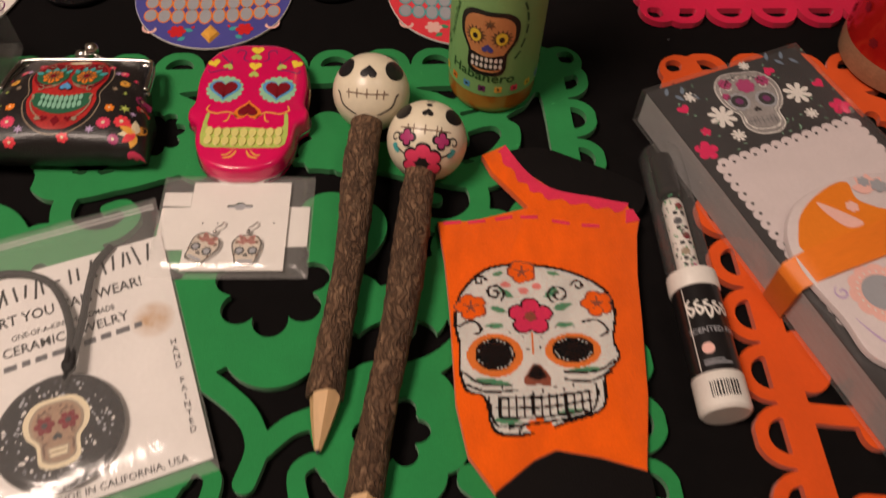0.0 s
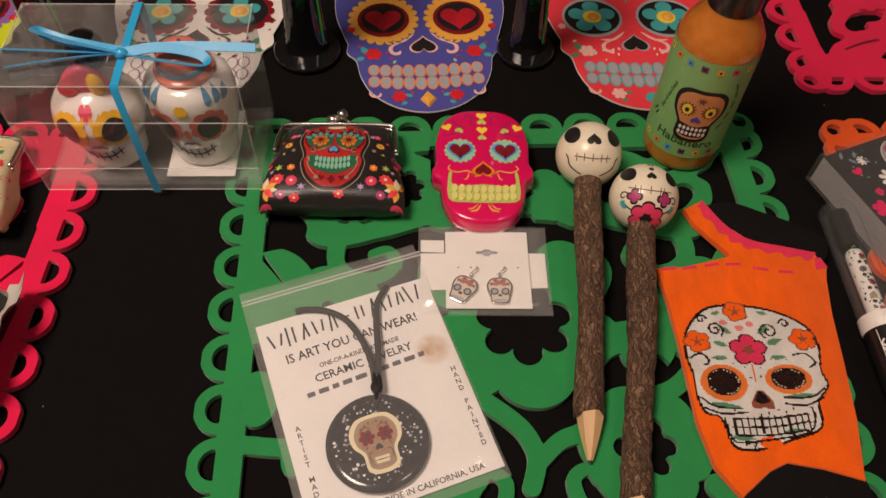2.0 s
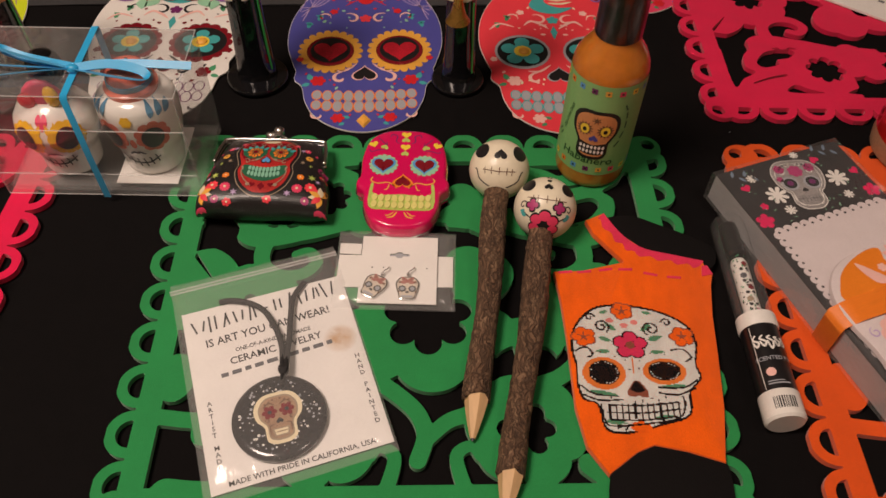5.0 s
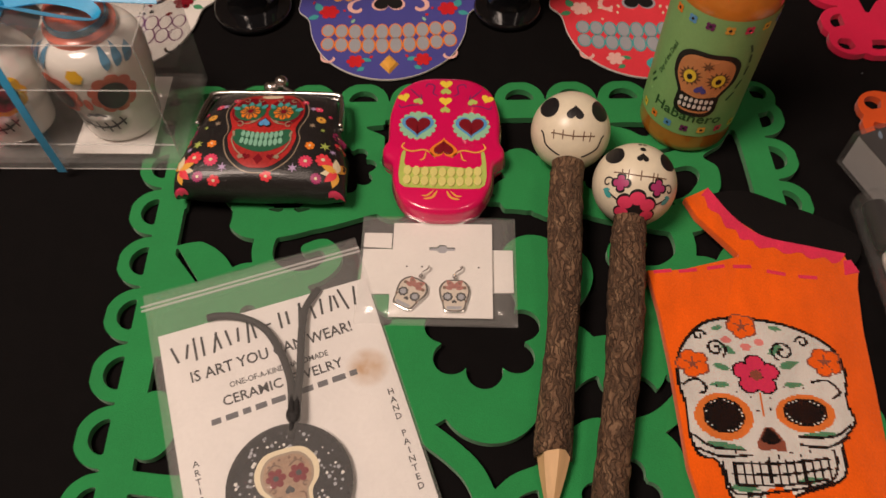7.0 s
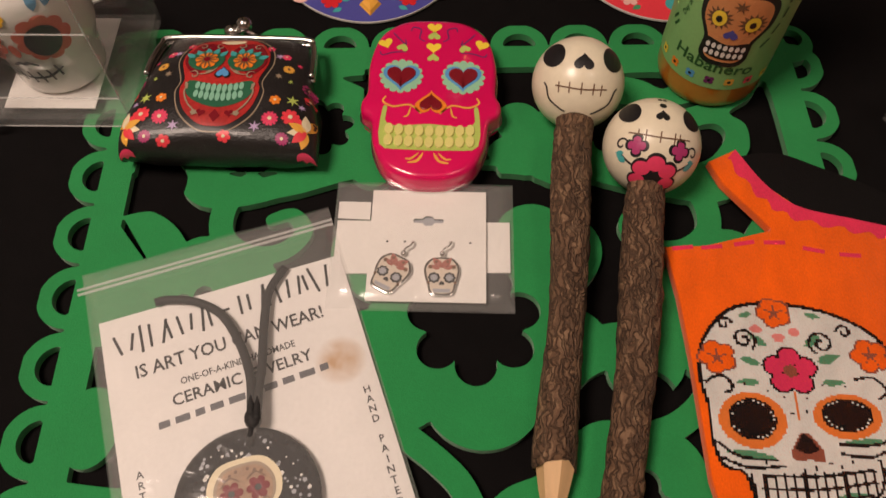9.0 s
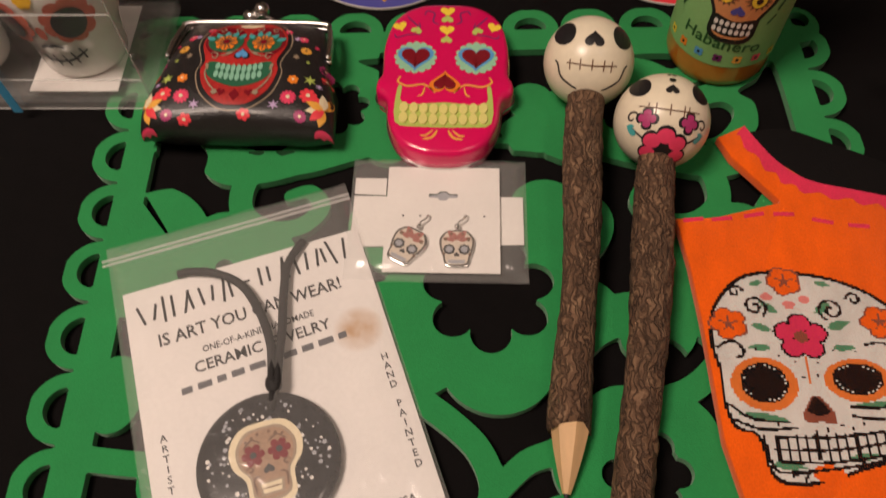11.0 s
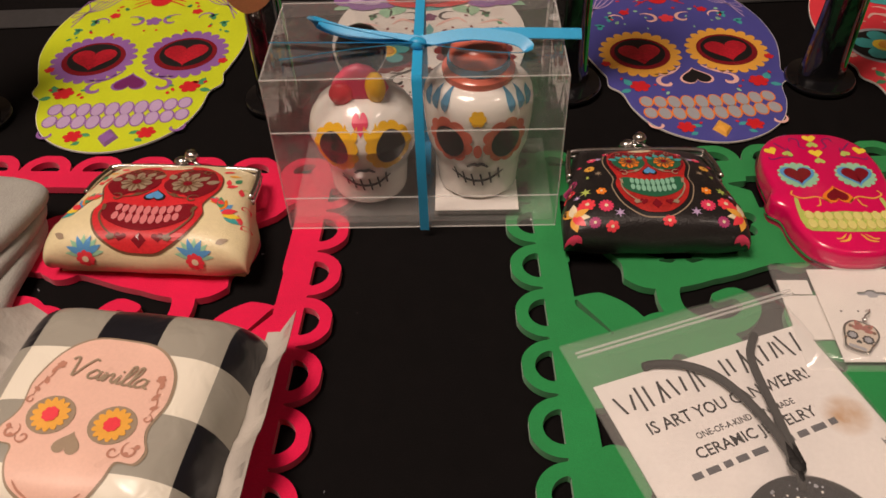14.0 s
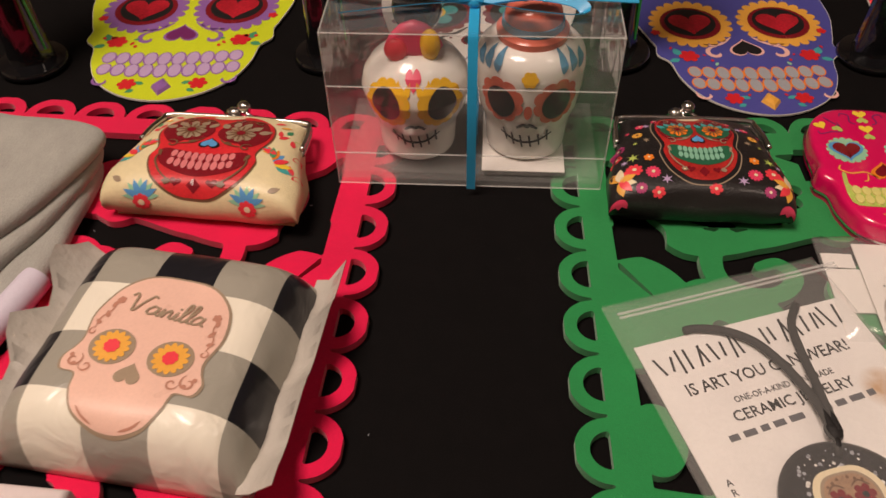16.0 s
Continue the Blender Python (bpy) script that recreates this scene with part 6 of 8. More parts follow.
# ---- scented pen in its tube ----
def pen_tube(m):
    pen = thing("scented_pen", m, "scented pen in a clear tube with a black label", "pen")
    r = 0.0106
    turn = lambda bm: (bmesh.ops.rotate(bm, cent=(0, 0, 0), matrix=Matrix.Rotation(radians(90), 3, "X"), verts=bm.verts), bm)[1]
    # along -y from the rounded end at y = 0
    part("label", turn(lathe([(r, 0.0845), (r, 0.1255)], 40, caps=False)), "pen_black", pen, "glossy black printed label", smooth=True)
    part("cap_ring", turn(lathe([(r - 0.002, 0.0750), (r + 0.0005, 0.0758), (r + 0.0007, 0.0835), (r, 0.0845)], 40)), "white", pen, smooth=40)
    part("end_cap", turn(lathe([(r, 0.1255), (r + 0.0003, 0.1260), (r + 0.0003, 0.1400), (r - 0.001, 0.1415), (0.002, 0.1415)], 40)), "white", pen, "white plastic end cap", smooth=40)
    body = part("pen_barrel", turn(lathe([(0.0016, 0.0310), (0.0042, 0.0330), (0.0050, 0.036), (0.0050, 0.0775)], 24)), "white", pen, "white pen printed with tiny skulls", smooth=40)
    s0 = lambda x, y, h: Vector(((0.0050 + h) * math.sin(x / 0.005), y, (0.0050 + h) * math.cos(x / 0.005)))
    rnd = random.Random(2)
    for k in range(5):
        y = -0.0385 - 0.0085 * k
        printed("flower_print", [bloom(0.0012 * (-1) ** k, y, 0.0021, 7, 0.25)], ("darkred", "grey_dark", "darkred", "taupe", "plum_pink")[k], body, s0, 1, 0.002)
        printed("skull_eye", [ell(-0.0016, y - 0.0038, 0.0011, n=8), ell(0.0018, y - 0.0038, 0.0011, n=8)], "black", body, s0, 2, 0.002)
    for _ in range(2):
        printed("speck", [ell(rnd.uniform(-0.007, 0.007), -rnd.uniform(0.031, 0.072), rnd.uniform(0.0003, 0.0008), n=6) for _ in range(40)], ("black", "leaf")[_], body, s0, 1, 0.002)
    # black core in the rounded upper end of the tube
    part("dark_core", turn(lathe([(0.001, 0.004), (0.0052, 0.005), (0.0056, 0.008), (0.0056, 0.0275), (0.004, 0.029)], 28)), "pen_black", pen, "black core inside the tube's upper end", smooth=40)
    tube_ = part("clear_tube", turn(lathe([(0.003, 0.0), (r - 0.002, 0.001), (r, 0.004), (r, 0.0755)], 40)), "wrap_film", pen, "clear plastic tube", smooth=40)
    tube_.visible_shadow = False
    s = lambda x, y, h: Vector(((r + h) * math.sin(x / r), y, (r + h) * math.cos(x / r)))
    # a name in script, as plain loops
    for k in range(5):
        x = -0.0085 + 0.0038 * k
        printed("name_mark", [stroke([(x + 0.001, -0.0920 - 0.0006 * k), (x - 0.0008, -0.0945), (x + 0.0020, -0.0970), (x + 0.0006, -0.0995 - 0.002 * (k == 2)), (x - 0.001, -0.0960)], 0.0012, 0.7)], "white", pen, s, 2, 0.002)
    lettering("printed_line", "SCENTED PEN", 0.0034, 0.0, -0.1072, 0, "grey", pen, s, 2)
    printed("round_mark", [ell(-0.0045, -0.1155, 0.0026)], "blush", pen, s, 2, 0.002)
    printed("small_line", [[(-0.0075, -0.1228), (0.004, -0.1228), (0.004, -0.1220), (-0.0075, -0.1220)], [(-0.0075, -0.1212), (0.001, -0.1212), (0.001, -0.1206), (-0.0075, -0.1206)]], "grey", pen, s, 2, 0.002)
    sb = lambda x, y, h: Vector(((r + 0.0003 + h) * math.sin(x / r), y, (r + 0.0003 + h) * math.cos(x / r)))
    bars = []
    x = -0.0075
    while x < 0.0035:
        w = rnd.choice((0.0003, 0.0005, 0.0008))
        bars.append([(x, -0.1300), (x + w, -0.1300), (x + w, -0.1368), (x, -0.1368)])
        x += w + rnd.choice((0.0003, 0.0005))
    printed("bar_code", bars, "black", pen, sb, 1, 0.003)
    printed("edge_line", [[(-0.0098, -0.086), (-0.0094, -0.086), (-0.0094, -0.1250), (-0.0098, -0.1250)]], "white", pen, s, 2, 0.003)
    return pen


M["pen_black"] = surface("pen_label", (0.012, 0.011, 0.012), rough=0.3, vary=0.2, coat=0.3)
pen_tube(pose(0.2046, 0.0425, 0.0112, 0, 0, 3.4))


# ---- boxed notepad with a ribbon ----
def notepad(m):
    pad = thing("boxed_notepad", m, "clear-boxed black notepad tied with an orange ribbon", "notepad")
    w, l, h = 0.0965, 0.235, 0.0225
    # local: corner at 0, 0; x along the short side, -y along the long side
    part("paper_block", prism([(0.002, -0.002), (w - 0.002, -0.002), (w - 0.002, -l + 0.002), (0.002, -l + 0.002)], 0.0006, h - 0.0022), "block_edge", pad, "grey-edged stack of paper")
    part("cover", prism([(0.002, -0.002), (w - 0.002, -0.002), (w - 0.002, -l + 0.002), (0.002, -l + 0.002)], h - 0.0022, h - 0.0014), "chalk_black", pad, "black printed cover")
    s = flat(h - 0.0014)
    P = lambda shape: moved(shape, 0.0494, -0.0275, -13, 0.82)
    head = spline(mirrored([(0, 0.026), (0.013, 0.0245), (0.0205, 0.015), (0.0205, 0.003), (0.0165, -0.006), (0.0130, -0.010), (0.0130, -0.020), (0.007, -0.026), (0, -0.027)]), True, 4)
    printed("skull_face", [P(head)], "chalk_grey", pad, s, 1)
    printed("skull_line", [P(stroke([(u * q, v * q) for u, v in head] + [(head[0][0] * q, head[0][1] * q)], 0.0007)) for q in (0.97, 0.84)] + both_of(P, [stroke(curl(0.0120, 0.0130, 0.0034, 1.1, 60, 1), 0.0006), stroke(curl(0.0050, 0.0200, 0.0026, 1.0, 200, -1), 0.0006), stroke([(0.0150, -0.0040), (0.0110, -0.0090), (0.0105, -0.0190)], 0.0006), stroke([(0.0030, -0.0220), (0.0080, -0.0215), (0.0100, -0.0180)], 0.0006)]), "white", pad, s, 2)
    printed("rose_print", [P(bloom(0, 0.0135, 0.0062, 7, 0.2)), P(bloom(-0.0125, 0.0165, 0.0045, 7, 0.2)), P(bloom(0.0125, 0.0165, 0.0045, 7, 0.2)), P(bloom(-0.0155, 0.0060, 0.0030, 7, 0.2))], "plum_pink", pad, s, 2)
    printed("eye_ring", both_of(P, [bloom(0.0090, 0.0010, 0.0072, 12, 0.12)]), "grey", pad, s, 2)
    printed("eye", both_of(P, [ell(0.0090, 0.0010, 0.0052)]), "chalk_black", pad, s, 3)
    printed("eye_centre", both_of(P, [ell(0.0090, 0.0010, 0.0026)]), "plum", pad, s, 4)
    printed("nose", [P(heart(0, -0.0065, 0.0026, 180))], "chalk_black", pad, s, 3)
    printed("tooth_line", [P([(x - 0.0002, -0.0125), (x + 0.0002, -0.0125), (x + 0.0002, -0.0185), (x - 0.0002, -0.0185)]) for x in (-0.008, -0.0055, -0.003, 0, 0.003, 0.0055, 0.008)] + [P([(-0.010, -0.0153), (0.010, -0.0153), (0.010, -0.0157), (-0.010, -0.0157)])], "grey_dark", pad, s, 2)
    printed("leaf_speck", both_of(P, [leaf(0.004 + 0.003 * q, 0.021 - 0.002 * q, 0.0035, 0.0014, 40 * q) for q in range(4)] + [ell(0.0155, -0.0010 - 0.003 * q, 0.0006, n=6) for q in range(3)]), "grey_dark", pad, s, 2)
    for x, y, r in ((0.0284, -0.0305, 0.0075), (0.0745, -0.0307, 0.0075), (0.0289, -0.0439, 0.0040), (0.0723, -0.0451, 0.0036), (0.0210, -0.0130, 0.0036), (0.0600, -0.0040, 0.0032)):
        printed("white_flower", [bloom(x, y, r, 8, 0.62, 10, n=6)], "white", pad, s, 1)
    for x, y, r in ((0.0085, -0.0465, 0.0060), (0.0890, -0.0468, 0.0056), (0.0150, -0.0360, 0.0028)):
        printed("pink_flower", [bloom(x, y, r, 5, 0.4)], "hotpink", pad, s, 1)
    for x, y, a in ((0.0130, -0.0190, 10), (0.0700, -0.0120, 200), (0.0890, -0.0290, 20)):
        printed("pink_heart", [heart(x, y, 0.0036, a)], "hotpink", pad, s, 1)
    printed("blue_sprig", [leaf(0.010 + 0.004 * q, -0.008 - 0.001 * q, 0.006, 0.0022, 60 * (-1) ** q) for q in range(4)] + [leaf(0.074 + 0.004 * q, -0.005 - 0.001 * q, 0.006, 0.0022, 60 * (-1) ** q) for q in range(4)], "blue_grey", pad, s, 1)
    rnd = random.Random(9)
    printed("chalk_fleck", [moved([(-0.0009, -0.0002), (0.0009, -0.0002), (0.0009, 0.0002), (-0.0009, 0.0002)], rnd.uniform(0.005, 0.097), rnd.uniform(-0.052, -0.005), rnd.uniform(0, 180)) for _ in range(60)], "mint", pad, s, 1)
    # lace-edged white panel
    lace = bloom_rect(0.0087, -0.0560, 0.0890, -0.150, 0.0030)
    printed("lace_panel", [lace], "panel_white", pad, s, 1, 0.05)
    holes = [ell(0.0107 + 0.0061 * q, -0.0573, 0.0009, n=8) for q in range(13)] + [ell(0.0100, -0.0573 - 0.0061 * q, 0.0009, n=8) for q in range(1, 15)]
    printed("lace_hole", holes, "chalk_black", pad, s, 2)
    # round die-cut notes on top, under the ribbon
    base = h + 0.0006
    half = [(0, -0.0875), (0.024, -0.0915), (0.039, -0.104), (0.0445, -0.122), (0.0430, -0.148), (0.0440, -0.165), (0.037, -0.178), (0.031, -0.198), (0, -0.204)]
    note = [(0.049 + x, y) for x, y in spline(mirrored(half), True, 5)]
    stack = part("note_block", prism(note, base, base + 0.0036, soft=0.0008), "panel_white", pad, "stack of skull-shaped pink and white notes", smooth=40)
    t = lambda x, y, q: Vector((x, y, base + 0.0036 + q))
    printed("orange_patch", [spline([(0.014, -0.116), (0.017, -0.103), (0.028, -0.0945), (0.044, -0.0895), (0.054, -0.0905), (0.052, -0.100), (0.058, -0.108), (0.066, -0.116)], True, 5)], "orange_ink", stack, t, 1)
    printed("patch_swirl", [spline([(0.033, -0.095), (0.038, -0.100), (0.046, -0.112), (0.038, -0.112), (0.034, -0.104)], True, 4), bloom(0.047, -0.103, 0.0032, 6, 0.3)], "blush", stack, t, 2)
    for x in (0.029, 0.069):
        printed("eye_ring", [bloom(x, -0.1445, 0.0145, 11, 0.10)], "blush", stack, t, 1)
        printed("eye_dots", [ell(x + 0.0105 * math.cos(TAU * q / 22), -0.1445 + 0.0105 * math.sin(TAU * q / 22), 0.0006, n=6) for q in range(22)], "white", stack, t, 3)
        printed("eye", [ell(x, -0.1445, 0.0088)], "grey", stack, t, 2)
    printed("grey_flower", [bloom(0.066, -0.098, 0.004, 6, 0.3), bloom(0.074, -0.104, 0.0035, 6, 0.3), bloom(0.061, -0.0935, 0.003, 6, 0.3), bloom(0.080, -0.111, 0.003, 6, 0.3)], "grey", stack, t, 6)
    for q in range(4):
        printed("tan_petal", [leaf(0.062, -0.099, 0.010, 0.006, 30 + 40 * q)], "blush", stack, t, 2 + q)
    printed("swirl", [stroke(curl(0.013, -0.138, 0.0035, 1.2, 90, 1), 0.0010), stroke([(0.010, -0.150), (0.014, -0.163), (0.022, -0.172), (0.034, -0.176)], 0.0011)], "lilac", stack, t, 1)
    # ribbon over the top and down the side
    part("ribbon", loft([[(x, y0, z), (x, y1, z), (x, y1, z + 0.0007), (x, y0, z + 0.0007)] for x, y0, y1, z in ((-0.0012, -0.1165, -0.1300, 0.0012), (-0.0012, -0.1160, -0.1300, h - 0.002), (0.0005, -0.1152, -0.1296, h + 0.0018), (0.012, -0.1150, -0.1300, base + 0.0046), (0.045, -0.1148, -0.1306, base + 0.0046), (0.075, -0.1145, -0.1300, base + 0.0046), (w - 0.004, -0.1140, -0.1295, base + 0.0046), (w + 0.0012, -0.1140, -0.1290, h - 0.003), (w + 0.0012, -0.1140, -0.1290, 0.001))]), "ribbon_orange", pad, "wide orange satin ribbon", smooth=50)
    shell = part("clear_box", prism([(0, 0), (w, 0), (w, -l), (0, -l)], 0.0002, h, soft=0.0008), "wrap_film", pad, "clear plastic box")
    shell.visible_shadow = False
    return pad


def bloom_rect(x0, y0, x1, y1, r):
    """A panel with a scalloped rim."""
    out = []
    def run(ax, ay, bx, by):
        n = max(1, round(math.hypot(bx - ax, by - ay) / (2 * r)))
        dx, dy = (bx - ax) / n, (by - ay) / n
        for i in range(n):
            for k in range(6):
                a = math.pi * k / 6
                u, v = 0.5 - 0.5 * math.cos(a), 0.5 * math.sin(a)
                out.append((ax + dx * (i + u) + dy * v * 0.9, ay + dy * (i + u) - dx * v * 0.9))
    run(x0, y0, x0, y1)
    run(x0, y1, x1, y1)
    run(x1, y1, x1, y0)
    run(x1, y0, x0, y0)
    return [(2 * 0 + x, y) for x, y in out]


M["chalk_black"] = ink("chalkboard_print", (0.028, 0.026, 0.028), vary=0.3)
M["block_edge"] = surface("paper_edges", (0.33, 0.32, 0.32), rough=0.7, vary=0.15, grain=900, stretch=(1, 1, 8))
M["panel_white"] = ink("pale_pink_paper", (0.68, 0.60, 0.60))
M["chalk_grey"] = ink("chalk_grey_print", (0.30, 0.28, 0.27), vary=0.4)
M["blue_grey"] = ink("blue_grey_print", (0.16, 0.22, 0.30))
M["ribbon_orange"] = surface("orange_ribbon", (0.82, 0.20, 0.01), rough=0.45, vary=0.08, grain=900, sheen=0.3, stretch=(0.2, 1, 1))
notepad(pose(0.1965, 0.0700, 0.0043, 0, 0, 24.0))


# ---- red glass jar ----
def red_jar(m):
    jar = thing("red_jar", m, "red glass candle jar with a tan base", "jar")
    glass = surface("red_glass", (0.42, 0.012, 0.010), rough=0.15, vary=0.15, grain=80, coat=0.8)
    part("base_band", lathe([(0.030, 0.0), (0.0345, 0.002), (0.0355, 0.008), (0.0358, 0.016)], 48), "tan_clay", jar, smooth=40)
    part("glass_wall", lathe([(0.0358, 0.016), (0.036, 0.022), (0.0345, 0.060), (0.0335, 0.066), (0.0320, 0.066), (0.0325, 0.058), (0.0335, 0.03), (0.02, 0.026)], 48), glass, jar, smooth=40)
    part("wax", lathe([(0.001, 0.045), (0.0328, 0.045), (0.0328, 0.03)], 40), "cream", jar)
    s = drum(0.0361)
    for k in range(14):
        printed("dot_flower", [bloom(-0.10 + 0.0152 * k, 0.026 + 0.012 * (k % 2), 0.0030, 6, 0.35)], "darkred", jar, s, 1, 0.004)
    return jar


red_jar(pose(0.3560, 0.1230, 0.0043))


# ---- print in a white mount ----
def mounted_print(m):
    sheet = thing("mounted_print", m, "dark picture in a white paper mount with a caption", "picture")
    part("mount", prism([(-0.20, 0), (0, 0), (0, 0.26), (-0.20, 0.26)], 0.0003, 0.0022, soft=0.0004), "paper", sheet, "white paper mount")
    part("picture", prism([(-0.182, 0.036), (-0.021, 0.036), (-0.021, 0.24), (-0.182, 0.24)], 0.0022, 0.0026), "chalk_black", sheet, "dark plain picture")
    s = flat(0.0022)
    x = -0.082
    for w in (0.012, 0.016, 0.019, 0.005):
        printed("caption_bar", [[(x, 0.0225), (x + w, 0.0225), (x + w, 0.0255), (x, 0.0255)]], "grey_dark", sheet, s, 1)
        x += w + 0.004
    return sheet


mounted_print(pose(0.3840, 0.2720, 0.0048, 0, 0, -33.0))


# ---- skeleton figurines on round stands ----
M["figure_black"] = surface("black_lacquer", (0.006, 0.006, 0.007), rough=0.12, vary=0.3, coat=0.6, bump=0.0004, bump_scale=120)
M["bone"] = surface("painted_bone", (0.72, 0.68, 0.58), rough=0.4, vary=0.15)
M["brass"] = surface("brass_paint", (0.62, 0.36, 0.09), rough=0.28, metal=0.9, vary=0.2)
M["guitar_tan"] = surface("guitar_tan", (0.48, 0.22, 0.09), rough=0.35, vary=0.15)
M["trim_green"] = ink("green_trim", (0.05, 0.50, 0.10))


def figurine(x, y, turn, holds, label, girth=1.0):
    """A slim black-robed skeleton musician on a round lacquered stand, one plain mesh."""
    bm = bmesh.new()

    def add(maker, slot):
        before = set(bm.faces)
        maker()
        for f in bm.faces:
            if f not in before:
                f.material_index = slot

    n = 28
    add(lambda: lathe([(0.0185, 0.0), (0.0200, 0.0015), (0.0200, 0.0035), (0.0190, 0.0048), (0.0120, 0.0056)], 40, bm), 0)
    rings = []
    for z, rx, ry in ((0.0050, 0.0130, 0.0100), (0.015, 0.0118, 0.0088), (0.045, 0.0105, 0.0078), (0.075, 0.0100, 0.0075), (0.090, 0.0125, 0.0085), (0.110, 0.0150, 0.0095), (0.122, 0.0140, 0.0085), (0.128, 0.0060, 0.0055)):
        rings.append([(rx * math.cos(TAU * i / n) * (1 + 0.06 * math.cos(5 * TAU * i / n)), ry * math.sin(TAU * i / n) * (1 + 0.05 * math.cos(7 * TAU * i / n)), z) for i in range(n)])
    add(lambda: loft(rings, bm), 0)
    for sx in (-1, 1):
        add(lambda: tube([(0.014 * sx, 0, 0.116), (0.018 * sx, -0.006, 0.100), (0.010 * sx, -0.014, 0.088)], 0.0042, 10, bm), 0)
        for k in range(4):
            add(lambda: tube([(0.0095 * sx, -0.0140 - 0.0006 * k, 0.0895 - 0.0018 * k), (0.0060 * sx, -0.0175, 0.0880 - 0.0018 * k), (0.0030 * sx, -0.0165, 0.0868 - 0.0018 * k)], 0.0011, 6, bm), 1)
        add(lambda: ball(0.0030, (0.0092 * sx, -0.0145, 0.0875), (1, 0.8, 1.1), 10, 8, bm), 1)
    add(lambda: ball(0.0105, (0, -0.001, 0.138), (0.95, 0.95, 1.1), 18, 12, bm), 1)
    for sx in (-1, 1):
        add(lambda: ball(0.0028, (0.0038 * sx, -0.0098, 0.140), (1, 0.5, 1.1), 10, 6, bm), 0)
    add(lambda: lathe([(0.020, 0.1455), (0.021, 0.1465), (0.0115, 0.1475), (0.0100, 0.158), (0.004, 0.160)], 28, bm), 0)
    add(lambda: tube([(0.0105, -0.0035, 0.012), (0.0098, -0.0040, 0.045), (0.0095, -0.0040, 0.072)], 0.0007, 6, bm), 4)
    if holds == "trumpet":
        add(lambda: tube([(0, -0.0185, 0.116), (0, -0.0185, 0.085)], 0.0026, 10, bm), 2)
        add(lambda: loft([[(q * math.cos(TAU * i / 20), -0.0185 + q * math.sin(TAU * i / 20), z) for i in range(20)] for q, z in ((0.0026, 0.090), (0.0036, 0.080), (0.0056, 0.072), (0.0080, 0.068), (0.0084, 0.067))], bm), 2)
        for k in range(3):
            add(lambda: tube([(0.0028, -0.0185, 0.094 - 0.004 * k), (0.0028, -0.0215, 0.094 - 0.004 * k)], 0.0012, 8, bm), 2)
    elif holds == "guitar":
        line = spline(mirrored([(0, 0.013), (0.0075, 0.010), (0.0068, 0.003), (0.0110, -0.006), (0.0090, -0.015), (0, -0.0175)]), True, 4)
        tilt = Matrix.Translation((0, -0.0205, 0.088)) @ Matrix.Rotation(radians(62), 4, "Y") @ Matrix.Rotation(radians(90), 4, "X")
        add(lambda: prism(line, -0.003, 0.004, bm, at=lambda a, b, c: tilt @ Vector((a * 1.2, b * 1.2, c))), 3)
        add(lambda: prism(ell(0, -0.002, 0.0034), 0.0041, 0.0043, bm, at=lambda a, b, c: tilt @ Vector((a * 1.2, b * 1.2, c))), 0)
        add(lambda: prism([(-0.0016, 0.010), (0.0016, 0.010), (0.0013, 0.042), (-0.0013, 0.042)], 0.001, 0.005, bm, at=lambda a, b, c: tilt @ Vector((a * 1.2, b * 1.2, c))), 0)
    ob = part("skeleton_figurine", bm, ["figure_black", "bone", "brass", "guitar_tan", "trim_green"], None, smooth=45)
    ob.matrix_world = pose(x, y, 0.0002, 0, 0, turn) @ Matrix.Diagonal((girth, girth, 1, 1))
    return tagged(ob, label, "figurine", group="skeleton musician figurines")


figurine(-0.1228, 0.1715, 8, "maracas", "black-robed skeleton figurine on a round stand, bony hands raised", 1.15)
figurine(0.0280, 0.1800, -4, "trumpet", "black-robed skeleton figurine holding a brass trumpet")
figurine(-0.2880, 0.1530, 25, "guitar", "black-robed skeleton figurine holding a tan guitar")
figurine(-0.4600, 0.1300, 15, "trumpet", "black-robed skeleton figurine beside the yellow-green cut-out")


# ---- ceramic skull shakers in a clear gift box ----
M["glaze"] = surface("white_glaze", (0.84, 0.81, 0.75), rough=0.16, vary=0.05, grain=120, coat=0.5)


